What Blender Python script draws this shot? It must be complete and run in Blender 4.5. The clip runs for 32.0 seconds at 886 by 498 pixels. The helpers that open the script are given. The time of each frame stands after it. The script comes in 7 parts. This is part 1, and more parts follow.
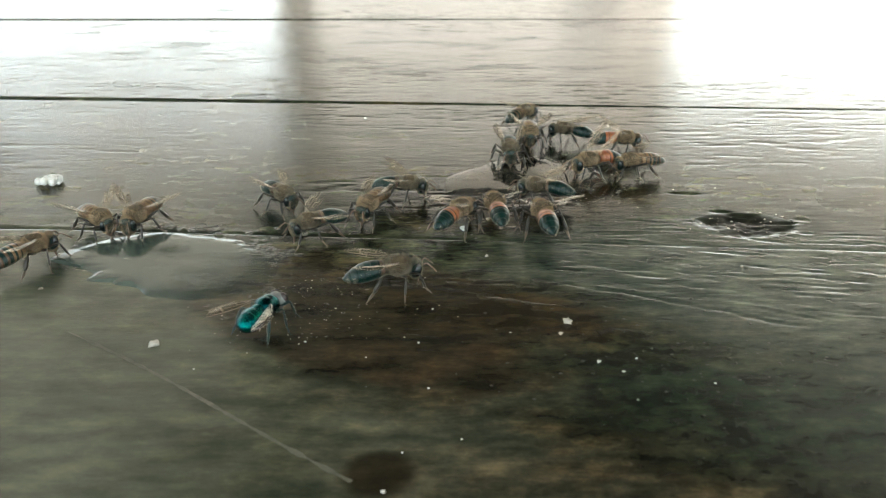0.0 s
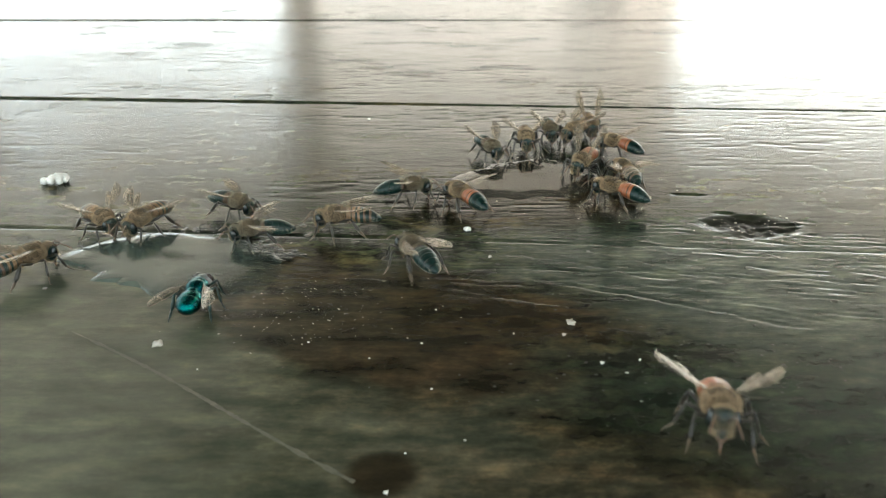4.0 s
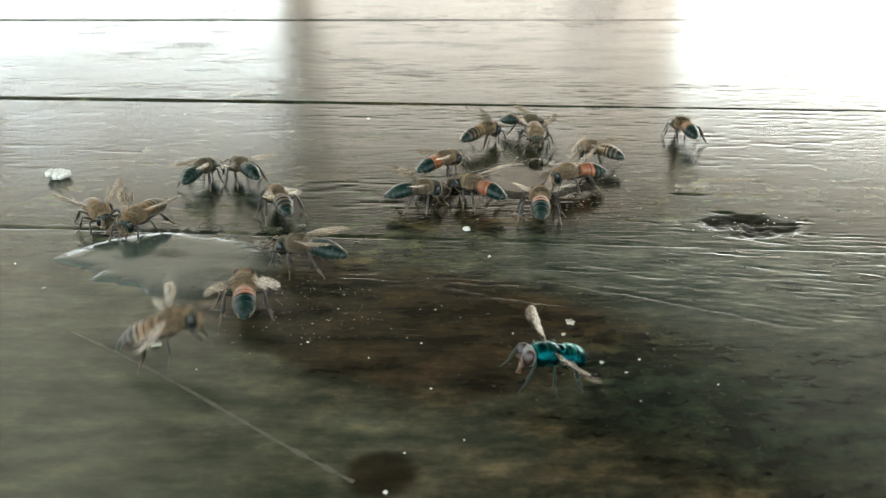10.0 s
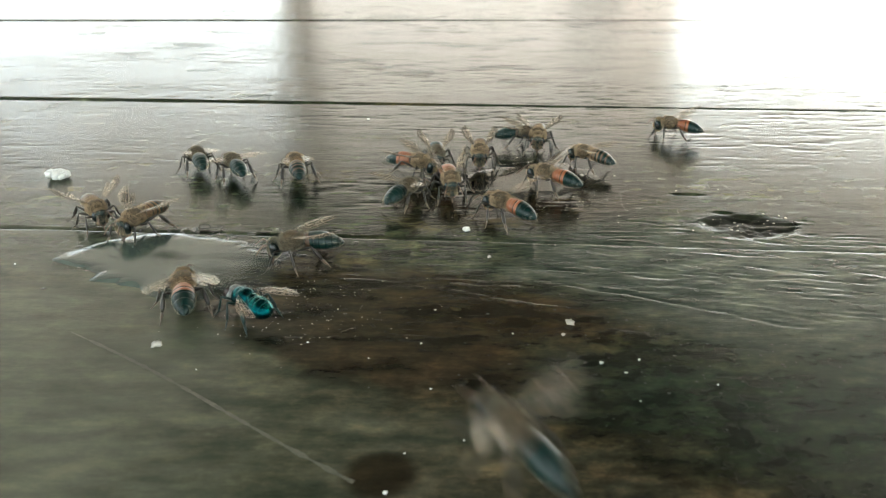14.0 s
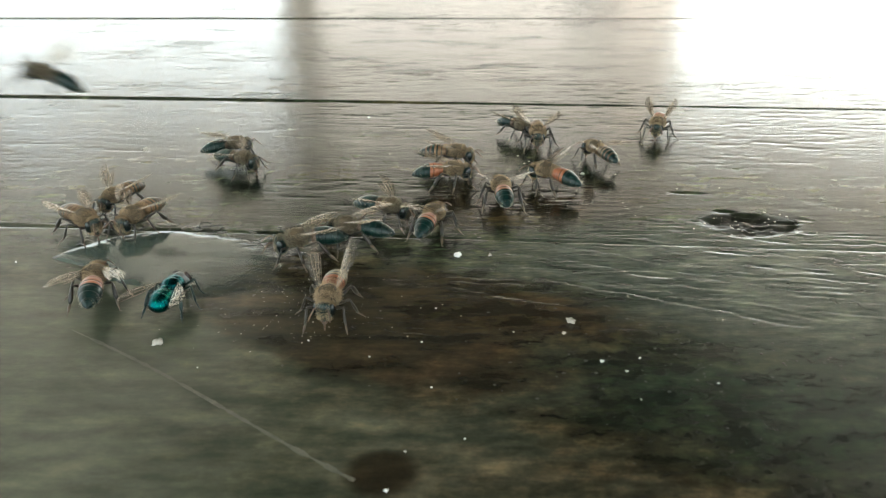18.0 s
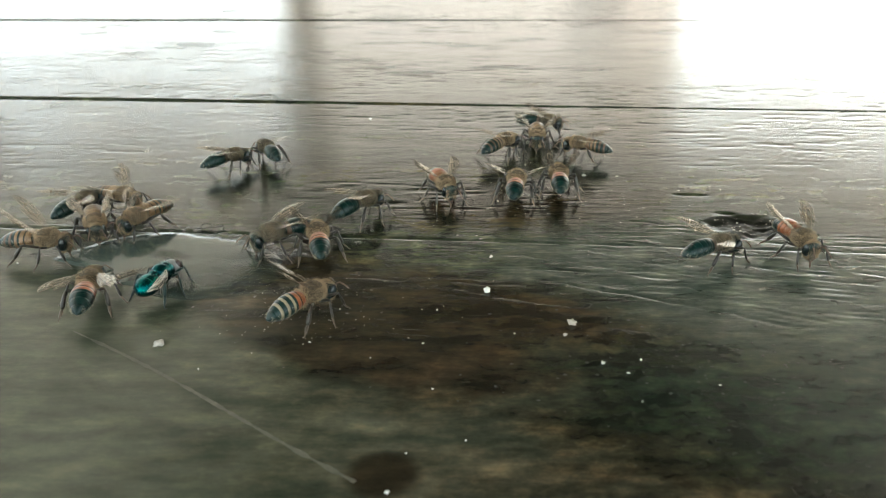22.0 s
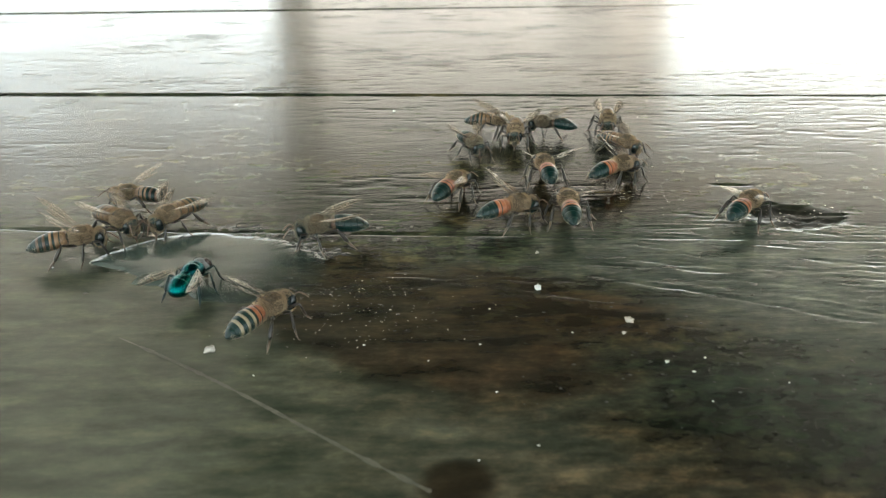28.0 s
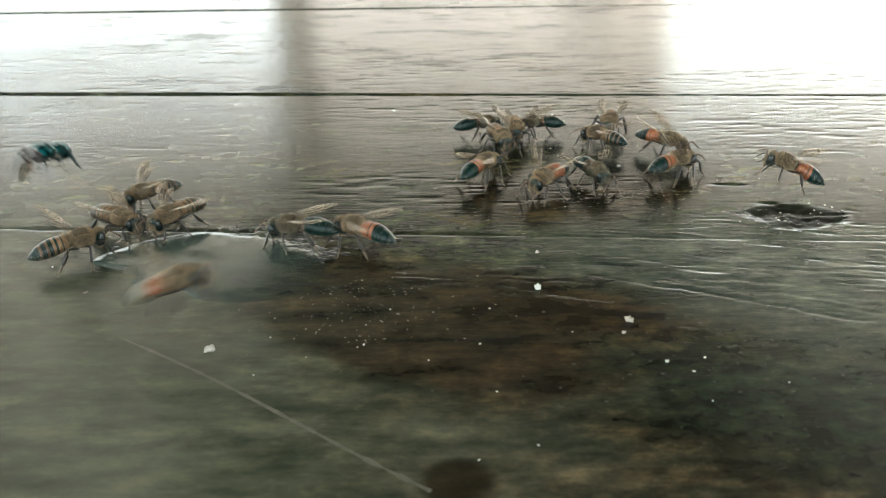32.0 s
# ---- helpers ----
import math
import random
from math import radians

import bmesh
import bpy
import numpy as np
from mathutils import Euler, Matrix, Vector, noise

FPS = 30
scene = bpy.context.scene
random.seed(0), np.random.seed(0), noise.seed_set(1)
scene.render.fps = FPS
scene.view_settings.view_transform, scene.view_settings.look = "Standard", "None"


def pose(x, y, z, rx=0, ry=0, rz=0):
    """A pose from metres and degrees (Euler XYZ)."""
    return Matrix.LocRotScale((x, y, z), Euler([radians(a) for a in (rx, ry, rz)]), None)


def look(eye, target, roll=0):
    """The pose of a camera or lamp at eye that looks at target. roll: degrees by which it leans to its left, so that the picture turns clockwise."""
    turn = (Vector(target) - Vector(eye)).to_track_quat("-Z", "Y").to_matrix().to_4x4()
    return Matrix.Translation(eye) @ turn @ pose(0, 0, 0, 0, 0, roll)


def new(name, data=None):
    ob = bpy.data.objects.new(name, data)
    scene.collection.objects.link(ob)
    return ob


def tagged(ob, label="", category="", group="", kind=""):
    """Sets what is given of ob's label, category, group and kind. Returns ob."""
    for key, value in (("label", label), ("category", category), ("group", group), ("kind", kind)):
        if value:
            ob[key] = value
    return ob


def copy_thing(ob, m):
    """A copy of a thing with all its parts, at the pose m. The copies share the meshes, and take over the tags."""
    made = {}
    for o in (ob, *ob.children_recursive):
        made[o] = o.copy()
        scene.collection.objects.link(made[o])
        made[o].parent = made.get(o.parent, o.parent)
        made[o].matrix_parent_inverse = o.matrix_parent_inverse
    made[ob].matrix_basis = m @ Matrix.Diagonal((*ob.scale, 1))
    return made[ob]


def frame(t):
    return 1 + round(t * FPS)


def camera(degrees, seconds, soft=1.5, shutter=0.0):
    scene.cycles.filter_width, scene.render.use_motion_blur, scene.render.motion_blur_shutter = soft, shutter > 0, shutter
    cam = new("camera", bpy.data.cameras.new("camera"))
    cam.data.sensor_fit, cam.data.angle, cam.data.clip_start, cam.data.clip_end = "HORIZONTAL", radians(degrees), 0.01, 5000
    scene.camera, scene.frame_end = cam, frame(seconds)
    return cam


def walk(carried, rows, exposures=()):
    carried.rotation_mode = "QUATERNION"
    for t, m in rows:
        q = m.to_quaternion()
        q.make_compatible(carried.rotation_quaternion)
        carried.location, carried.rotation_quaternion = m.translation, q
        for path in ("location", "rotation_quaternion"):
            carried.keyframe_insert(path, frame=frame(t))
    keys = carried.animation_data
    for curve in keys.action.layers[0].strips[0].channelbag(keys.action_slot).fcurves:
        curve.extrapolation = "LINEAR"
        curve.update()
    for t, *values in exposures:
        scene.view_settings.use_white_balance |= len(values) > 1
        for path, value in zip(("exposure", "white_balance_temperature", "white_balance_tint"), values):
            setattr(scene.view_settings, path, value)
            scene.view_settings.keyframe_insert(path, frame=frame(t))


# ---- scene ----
cam = camera(60, 32.0, soft=1.0, shutter=0.5)
cam.data.dof.use_dof = True
cam.data.dof.focus_distance, cam.data.dof.aperture_fstop = 0.14, 42.0


def view(x, y, z, yaw, pitch, roll):
    """A camera pose from its place, the turn to the left, the tilt upwards and the lean."""
    return pose(x, y, z, 90 + pitch, 0, yaw) @ pose(0, 0, 0, 0, 0, roll)


walk(cam, [
    (0, view(0.00000, 0.00000, 0.06400, -0.232, -27.318, 0.002)),
    (0.5, view(0.00000, 0.00000, 0.06400, -0.243, -27.296, -0.006)),
    (1, view(0.00000, 0.00000, 0.06400, -0.242, -27.283, -0.003)),
    (1.5, view(0.00000, 0.00000, 0.06400, -0.231, -27.285, 0.005)),
    (2, view(0.00000, 0.00000, 0.06400, -0.224, -27.326, -0.000)),
    (2.5, view(0.00000, 0.00000, 0.06400, -0.227, -27.277, -0.006)),
    (3, view(0.00000, 0.00000, 0.06400, 0.132, -27.217, -0.002)),
    (3.5, view(0.00000, 0.00000, 0.06400, 0.065, -27.263, -0.004)),
    (5.5, view(0.00000, 0.00000, 0.06400, 0.052, -27.225, 0.002)),
    (6, view(0.00000, 0.00000, 0.06400, 0.046, -27.327, -0.008)),
    (6.5, view(0.00000, 0.00000, 0.06400, 0.066, -27.294, -0.004)),
    (7, view(0.00000, 0.00000, 0.06400, 0.025, -27.336, 0.004)),
    (7.5, view(0.00000, 0.00000, 0.06400, 0.018, -27.398, 0.005)),
    (8, view(0.00000, 0.00000, 0.06400, 0.000, -27.333, -0.001)),
    (8.5, view(0.00000, 0.00000, 0.06400, -0.001, -27.277, -0.002)),
    (9, view(0.00000, 0.00000, 0.06400, 0.000, -27.271, 0.000)),
    (9.5, view(0.00000, 0.00000, 0.06400, -0.001, -27.214, -0.001)),
    (10, view(0.00000, 0.00000, 0.06400, 0.000, -27.271, 0.000)),
    (10.5, view(0.00000, 0.00000, 0.06400, -0.001, -27.278, -0.002)),
    (11, view(0.00000, 0.00000, 0.06400, 0.055, -27.302, 0.001)),
    (11.5, view(0.00000, 0.00000, 0.06400, 0.001, -27.333, -0.001)),
    (12, view(0.00000, 0.00000, 0.06400, 0.011, -27.308, 0.004)),
    (12.5, view(0.00000, 0.00000, 0.06400, -0.013, -27.269, -0.003)),
    (13, view(0.00000, 0.00000, 0.06400, -0.013, -27.269, -0.003)),
    (13.5, view(0.00000, 0.00000, 0.06400, 0.000, -27.271, 0.000)),
    (14, view(0.00000, 0.00000, 0.06400, -0.013, -27.252, -0.003)),
    (14.5, view(0.00000, 0.00000, 0.06400, 0.002, -27.247, 0.006)),
    (16.5, view(0.00000, 0.00000, 0.06400, 0.016, -27.396, -0.002)),
    (17, view(0.00000, 0.00000, 0.06400, 0.029, -27.437, 0.018)),
    (17.5, view(0.00000, 0.00000, 0.06400, 0.003, -27.382, 0.001)),
    (18, view(0.00000, 0.00000, 0.06400, 0.050, -27.375, 0.007)),
    (18.5, view(0.00000, 0.00000, 0.06400, 0.056, -27.370, 0.006)),
    (19, view(0.00000, 0.00000, 0.06400, 0.054, -27.400, 0.001)),
    (19.5, view(0.00000, 0.00000, 0.06400, 0.071, -27.435, 0.009)),
    (20, view(0.00000, 0.00000, 0.06400, 0.059, -27.512, 0.014)),
    (20.5, view(0.00000, 0.00000, 0.06400, 0.069, -27.425, 0.007)),
    (21, view(0.00000, 0.00000, 0.06400, 0.069, -27.425, 0.007)),
    (21.5, view(0.00000, 0.00000, 0.06400, 0.156, -27.360, 0.002)),
    (22, view(0.00000, 0.00000, 0.06400, 0.152, -27.261, 0.006)),
    (22.5, view(-0.00422, -0.00004, 0.06512, 0.462, -27.388, -0.333)),
    (23, view(-0.00909, 0.00330, 0.06432, -0.711, -26.831, -0.650)),
    (23.5, view(-0.00909, 0.00330, 0.06432, -0.464, -27.440, -0.653)),
    (24, view(-0.00909, 0.00330, 0.06432, -0.469, -27.626, -0.661)),
    (24.5, view(-0.00909, 0.00330, 0.06432, -0.469, -27.626, -0.661)),
    (25, view(-0.00909, 0.00330, 0.06432, -0.469, -27.626, -0.661)),
    (25.5, view(-0.00909, 0.00330, 0.06432, -0.479, -27.628, -0.665)),
    (27.5, view(-0.00909, 0.00330, 0.06432, -0.452, -28.293, -0.673)),
    (28, view(-0.00909, 0.00330, 0.06432, -0.453, -28.238, -0.668)),
    (28.5, view(-0.00909, 0.00330, 0.06432, -0.441, -28.302, -0.671)),
    (29, view(-0.00909, 0.00330, 0.06432, -0.438, -28.365, -0.671)),
    (29.5, view(-0.00909, 0.00330, 0.06432, -0.438, -28.365, -0.671)),
    (30, view(-0.00909, 0.00330, 0.06432, -0.430, -28.350, -0.672)),
    (30.5, view(-0.00909, 0.00330, 0.06432, -0.454, -28.286, -0.659)),
    (31, view(-0.00909, 0.00330, 0.06432, -0.456, -28.273, -0.662)),
    (32, view(-0.00909, 0.00330, 0.06432, -0.456, -28.273, -0.662)),
], exposures=[(0, 2.94, 6420, 0), (32, 2.94, 6420, 0)])

# ---- world, sun, exposure ----
world = bpy.data.worlds.new("overcast_sky")
scene.world = world
world.use_nodes = True
wn = world.node_tree
wn.nodes.clear()
sky = wn.nodes.new("ShaderNodeTexSky")
sky.sky_type, sky.sun_disc = "NISHITA", False
sky.sun_elevation, sky.sun_rotation = radians(43), radians(42)
sky.air_density, sky.dust_density, sky.ozone_density = 1.0, 3.0, 1.5
pale = wn.nodes.new("ShaderNodeHueSaturation")
pale.inputs["Saturation"].default_value = 0.2
wback = wn.nodes.new("ShaderNodeBackground")
wback.inputs["Strength"].default_value = 0.14
wout = wn.nodes.new("ShaderNodeOutputWorld")
wn.links.new(sky.outputs[0], pale.inputs["Color"])
wn.links.new(pale.outputs[0], wback.inputs["Color"])
wn.links.new(wback.outputs[0], wout.inputs["Surface"])

sun = new("sun", bpy.data.lights.new("sun", "SUN"))
sun.data.energy, sun.data.angle, sun.data.color = 1.5, radians(12), (1.0, 0.96, 0.9)
sun.matrix_world = look((3.7, 4.1, 5.3), (0, 0, 0))


# ---- materials ----
def material(name):
    m = bpy.data.materials.new(name)
    m.use_nodes = True
    t = m.node_tree
    return m, t, t.nodes["Principled BSDF"]


def node(t, kind, **values):
    n = t.nodes.new("ShaderNode" + kind)
    for key, v in values.items():
        n.inputs[key.replace("_", " ")].default_value = v
    return n


def ramp(t, fac, *stops):
    n = t.nodes.new("ShaderNodeValToRGB")
    e = n.color_ramp.elements
    while len(e) < len(stops):
        e.new(0.5)
    for s, (p, c) in zip(e, stops):
        s.position, s.color = p, (*c, 1) if len(c) == 3 else c
    t.links.new(fac, n.inputs["Fac"])
    return n.outputs["Color"]


def grey(v):
    return (v, v, v)


def mapped(t, scale, world_space=False, rot=(0, 0, 0)):
    if world_space:
        src = t.nodes.new("ShaderNodeNewGeometry").outputs["Position"]
    else:
        src = t.nodes.new("ShaderNodeTexCoord").outputs["Object"]
    m = t.nodes.new("ShaderNodeMapping")
    m.inputs["Scale"].default_value = scale
    m.inputs["Rotation"].default_value = rot
    t.links.new(src, m.inputs["Vector"])
    return m.outputs["Vector"]


def noise_tex(t, vec, scale, detail=4.0, rough=0.55):
    n = node(t, "TexNoise", Scale=scale, Detail=detail, Roughness=rough)
    t.links.new(vec, n.inputs["Vector"])
    return n.outputs["Fac"]


def mixed(t, fac, a, b, mode="MIX"):
    n = t.nodes.new("ShaderNodeMix")
    n.data_type, n.blend_type = "RGBA", mode
    for sock, v in ((n.inputs[0], fac), (n.inputs[6], a), (n.inputs[7], b)):
        if isinstance(v, bpy.types.NodeSocket):
            t.links.new(v, sock)
        else:
            sock.default_value = v if isinstance(v, (int, float)) else (*v, 1)
    return n.outputs[2]


def calc(t, op, a, b=0.0, c=0.0):
    n = t.nodes.new("ShaderNodeMath")
    n.operation = op
    for s, v in zip(n.inputs, (a, b, c)):
        if isinstance(v, bpy.types.NodeSocket):
            t.links.new(v, s)
        else:
            s.default_value = v
    return n.outputs[0]


def bumped(t, bsdf, height, strength, distance):
    b = node(t, "Bump", Strength=strength, Distance=distance)
    t.links.new(height, b.inputs["Height"])
    t.links.new(b.outputs[0], bsdf.inputs["Normal"])


def speckled(name, c1, c2, scale, rough=0.6, bump=0.3, depth=0.001, metal=0.0, stretch=(1, 1, 1), spec=0.5):
    """A surface with two scales of variation."""
    m, t, b = material(name)
    v = mapped(t, stretch)
    big, small = noise_tex(t, v, scale, 4), noise_tex(t, v, scale * 7, 3)
    f = calc(t, "ADD", calc(t, "MULTIPLY", big, 0.65), calc(t, "MULTIPLY", small, 0.35))
    t.links.new(ramp(t, f, (0.3, c1), (0.7, c2)), b.inputs["Base Color"])
    t.links.new(ramp(t, small, (0.2, grey(max(0, rough - 0.1))), (0.8, grey(min(1, rough + 0.1)))), b.inputs["Roughness"])
    b.inputs["Metallic"].default_value = metal
    b.inputs["Specular IOR Level"].default_value = spec
    bumped(t, b, small, bump, depth)
    return m


def blot(t, pos, cx, cy, rx, ry, warp, soft, turn=0.0):
    """1 inside a warped oval on the table, 0 outside. Metres."""
    sep = t.nodes.new("ShaderNodeSeparateXYZ")
    t.links.new(pos, sep.inputs[0])
    dx, dy = calc(t, "SUBTRACT", sep.outputs[0], cx), calc(t, "SUBTRACT", sep.outputs[1], cy)
    c, s = math.cos(radians(turn)), math.sin(radians(turn))
    u = calc(t, "DIVIDE", calc(t, "ADD", calc(t, "MULTIPLY", dx, c), calc(t, "MULTIPLY", dy, s)), rx)
    v = calc(t, "DIVIDE", calc(t, "SUBTRACT", calc(t, "MULTIPLY", dy, c), calc(t, "MULTIPLY", dx, s)), ry)
    d = calc(t, "ADD", calc(t, "MULTIPLY", u, u), calc(t, "MULTIPLY", v, v))
    d = calc(t, "ADD", calc(t, "SQRT", d), warp)
    n = t.nodes.new("ShaderNodeMapRange")
    n.inputs["From Min"].default_value, n.inputs["From Max"].default_value = 1.0 + soft, 1.0 - soft
    t.links.new(d, n.inputs["Value"])
    return n.outputs["Result"]


def table_wood():
    m, t, b = material("dark_varnished_wood")
    pos = mapped(t, (1, 1, 1), True)
    own = t.nodes.new("ShaderNodeObjectInfo").outputs["Random"]
    shift = t.nodes.new("ShaderNodeVectorMath")
    shift.operation = "ADD"
    comb = t.nodes.new("ShaderNodeCombineXYZ")
    t.links.new(calc(t, "MULTIPLY", own, 9.0), comb.inputs[0])
    t.links.new(calc(t, "MULTIPLY", own, 4.0), comb.inputs[2])
    t.links.new(pos, shift.inputs[0])
    t.links.new(comb.outputs[0], shift.inputs[1])

    def streak(sx, sy, scale, detail=5):
        mp = t.nodes.new("ShaderNodeMapping")
        mp.inputs["Scale"].default_value = (sx, sy, 1)
        t.links.new(shift.outputs[0], mp.inputs["Vector"])
        return noise_tex(t, mp.outputs[0], scale, detail, 0.6)

    fine, mid, broad = streak(1, 8, 190), streak(1, 4.5, 60), streak(1, 2.0, 22)
    f = calc(t, "ADD", calc(t, "MULTIPLY", fine, 0.3), calc(t, "ADD", calc(t, "MULTIPLY", mid, 0.35), calc(t, "MULTIPLY", broad, 0.35)))
    col = ramp(t, f, (0.36, (0.0045, 0.0065, 0.0035)), (0.5, (0.0165, 0.0195, 0.0115)), (0.64, (0.046, 0.05, 0.03)))
    # olive and red-brown patches in the old varnish
    patch = noise_tex(t, mapped(t, (1, 2.4, 1), True), 24, 5)
    col = mixed(t, ramp(t, patch, (0.48, grey(0)), (0.64, grey(0.65))), col, (0.044, 0.034, 0.017))
    olive = noise_tex(t, mapped(t, (1.3, 2.0, 1), True, (0, 0, 0.3)), 31, 4)
    col = mixed(t, ramp(t, olive, (0.5, grey(0)), (0.68, grey(0.5))), col, (0.006, 0.013, 0.009))
    # a broad dark green patch on the right, and greyed, dusty varnish on the left
    cloud = calc(t, "MULTIPLY", calc(t, "SUBTRACT", noise_tex(t, mapped(t, (1, 2, 1), True), 38, 6, 0.65), 0.5), 1.6)
    dark_green = blot(t, pos, 0.050, 0.074, 0.062, 0.036, cloud, 0.45, -8)
    col = mixed(t, calc(t, "MULTIPLY", dark_green, 0.85), col, mixed(t, 0.22, (0.0035, 0.0095, 0.0055), col))
    rust = calc(t, "MAXIMUM", blot(t, pos, 0.010, 0.068, 0.036, 0.0075, cloud, 0.5, -6), blot(t, pos, 0.004, 0.077, 0.040, 0.024, cloud, 0.6, -8))
    col = mixed(t, calc(t, "MULTIPLY", rust, 0.8), col, ramp(t, mid, (0.35, (0.012, 0.0078, 0.0045)), (0.65, (0.052, 0.031, 0.018))))
    deep = blot(t, pos, 0.040, 0.0785, 0.032, 0.0120, cloud, 0.5, -10)
    col = mixed(t, calc(t, "MULTIPLY", deep, 0.8), col, (0.006, 0.0115, 0.0075))
    grime = noise_tex(t, mapped(t, (1, 1.6, 1), True), 260, 6, 0.7)
    col = mixed(t, 0.75, col, mixed(t, 1.0, col, ramp(t, grime, (0.34, grey(0.12)), (0.5, grey(0.9)), (0.66, grey(2.6))), "MULTIPLY"))
    dusty = blot(t, pos, -0.084, 0.080, 0.080, 0.05, cloud, 0.5, -20)
    col = mixed(t, calc(t, "MULTIPLY", dusty, 0.72), col, ramp(t, mid, (0.3, (0.052, 0.056, 0.042)), (0.7, (0.106, 0.106, 0.082))))
    # pale sky sheen on the torn grain, painted into the base colour
    sky_sheen = blot(t, pos, 0.062, 0.112, 0.048, 0.017, cloud, 0.5, -12)
    col = mixed(t, calc(t, "MULTIPLY", sky_sheen, 0.75), col, ramp(t, fine, (0.3, (0.03, 0.036, 0.029)), (0.7, (0.09, 0.098, 0.085))))
    # grey-green reflection near the right edge, put in as colour
    edge_gleam = blot(t, pos, 0.068, 0.088, 0.020, 0.030, cloud, 0.6, 10)
    col = mixed(t, calc(t, "MULTIPLY", edge_gleam, 0.5), col, ramp(t, mid, (0.3, (0.026, 0.033, 0.026)), (0.7, (0.062, 0.07, 0.056))))
    # syrup soaked into the wood
    warp = calc(t, "MULTIPLY", calc(t, "SUBTRACT", noise_tex(t, pos, 75, 5, 0.62), 0.5), 1.1)
    spots = [(-0.0180, 0.1030, 0.034, 0.0140, -33), (0.000, 0.106, 0.026, 0.0095, -14),
             (0.018, 0.146, 0.028, 0.0120, 8), (-0.0072, 0.0671, 0.0041, 0.0037, 0)]
    wet = None
    for cx, cy, rx, ry, turn in spots:
        s = blot(t, pos, cx, cy, rx, ry, warp if rx > 0.005 else calc(t, "MULTIPLY", warp, 0.25), 0.14 if rx > 0.028 else 0.3, turn)
        wet = s if wet is None else calc(t, "MAXIMUM", wet, s)
    wet_col = mixed(t, 0.6, col, ramp(t, mid, (0.3, (0.005, 0.0027, 0.0014)), (0.7, (0.03, 0.0138, 0.0072))))
    col = mixed(t, wet, col, wet_col)
    dark = blot(t, pos, -0.0072, 0.0671, 0.0041, 0.0037, calc(t, "MULTIPLY", warp, 0.3), 0.16)
    col = mixed(t, calc(t, "MULTIPLY", dark, 0.7), col, (0.011, 0.008, 0.005))
    knot = blot(t, pos, 0.0592, 0.1345, 0.0088, 0.0050, calc(t, "MULTIPLY", warp, 0.8), 0.3, -6)
    col = mixed(t, calc(t, "MULTIPLY", knot, 0.9), col, (0.008, 0.007, 0.005))
    blotch = noise_tex(t, mapped(t, (1, 2.3, 1), True, (0, 0, 0.06)), 100, 6, 0.72)
    col = mixed(t, calc(t, "SUBTRACT", 0.8, calc(t, "MULTIPLY", dusty, 0.5)), col, mixed(t, 1.0, col, ramp(t, blotch, (0.36, (0.3, 0.36, 0.33)), (0.5, grey(1.0)), (0.64, (2.1, 1.9, 1.7))), "MULTIPLY"))
    col = mixed(t, 1.0, col, (0.91, 1.0, 0.91), "MULTIPLY")
    t.links.new(col, b.inputs["Base Color"])
    pores = noise_tex(t, mapped(t, (1, 3.2, 1), True), 1100, 4, 0.7)
    worn = ramp(t, calc(t, "ADD", calc(t, "MULTIPLY", mid, 0.5), calc(t, "MULTIPLY", pores, 0.5)), (0.36, grey(0.07)), (0.62, grey(0.2)))
    far = blot(t, pos, -0.03, 0.27, 0.22, 0.10, cloud, 0.3)
    scuffed = ramp(t, noise_tex(t, mapped(t, (1, 3.5, 1), True), 24, 6, 0.7), (0.52, grey(0)), (0.68, grey(0.6)))
    worn = mixed(t, calc(t, "MULTIPLY", far, scuffed), worn, grey(0.5))
    t.links.new(mixed(t, calc(t, "MULTIPLY", knot, 0.9), mixed(t, calc(t, "MULTIPLY", wet, 0.8), worn, grey(0.1)), grey(0.5)), b.inputs["Roughness"])
    b.inputs["Specular IOR Level"].default_value = 0.16
    h = calc(t, "ADD", calc(t, "MULTIPLY", grime, 0.4), calc(t, "ADD", calc(t, "MULTIPLY", fine, 0.45), calc(t, "MULTIPLY", pores, 0.5)))
    h = calc(t, "ADD", h, calc(t, "ADD", calc(t, "MULTIPLY", streak(1, 6, 650, 4), 0.3), calc(t, "MULTIPLY", streak(1, 5, 250, 6), 1.0)))
    bumped(t, b, h, 0.12, 0.0005)
    t.links.new(calc(t, "MULTIPLY", calc(t, "SUBTRACT", 1.0, calc(t, "MULTIPLY", wet, 0.4)), 0.1), b.inputs["Normal"].links[0].from_node.inputs["Strength"])
    return m


WOOD = table_wood()
POST_WOOD = speckled("weathered_post_wood", (0.54, 0.46, 0.4), (0.68, 0.6, 0.53), 5, 0.6, 0.4, 0.004, stretch=(6, 6, 0.6))
# lit and shaded ceiling boards: the light's falloff is put into two colours
LIT_BOARDS = speckled("lit_ceiling_boards", (0.76, 0.68, 0.61), (0.88, 0.8, 0.72), 3, 0.7, 0.3, 0.004, stretch=(0.5, 6, 1))
SHADED_BOARDS = speckled("shaded_ceiling_boards", (0.012, 0.013, 0.009), (0.028, 0.028, 0.02), 3, 0.7, 0.3, 0.004, stretch=(0.5, 6, 1))
CONCRETE = speckled("pale_concrete", (0.6, 0.58, 0.55), (0.74, 0.71, 0.67), 1.2, 0.85, 0.3, 0.004)
PLASTER = speckled("cream_plaster", (0.92, 0.81, 0.73), (0.97, 0.88, 0.81), 1.5, 0.85, 0.25, 0.003)
PIER = speckled("brown_plaster", (0.76, 0.65, 0.58), (0.86, 0.75, 0.68), 1.5, 0.85, 0.25, 0.003)
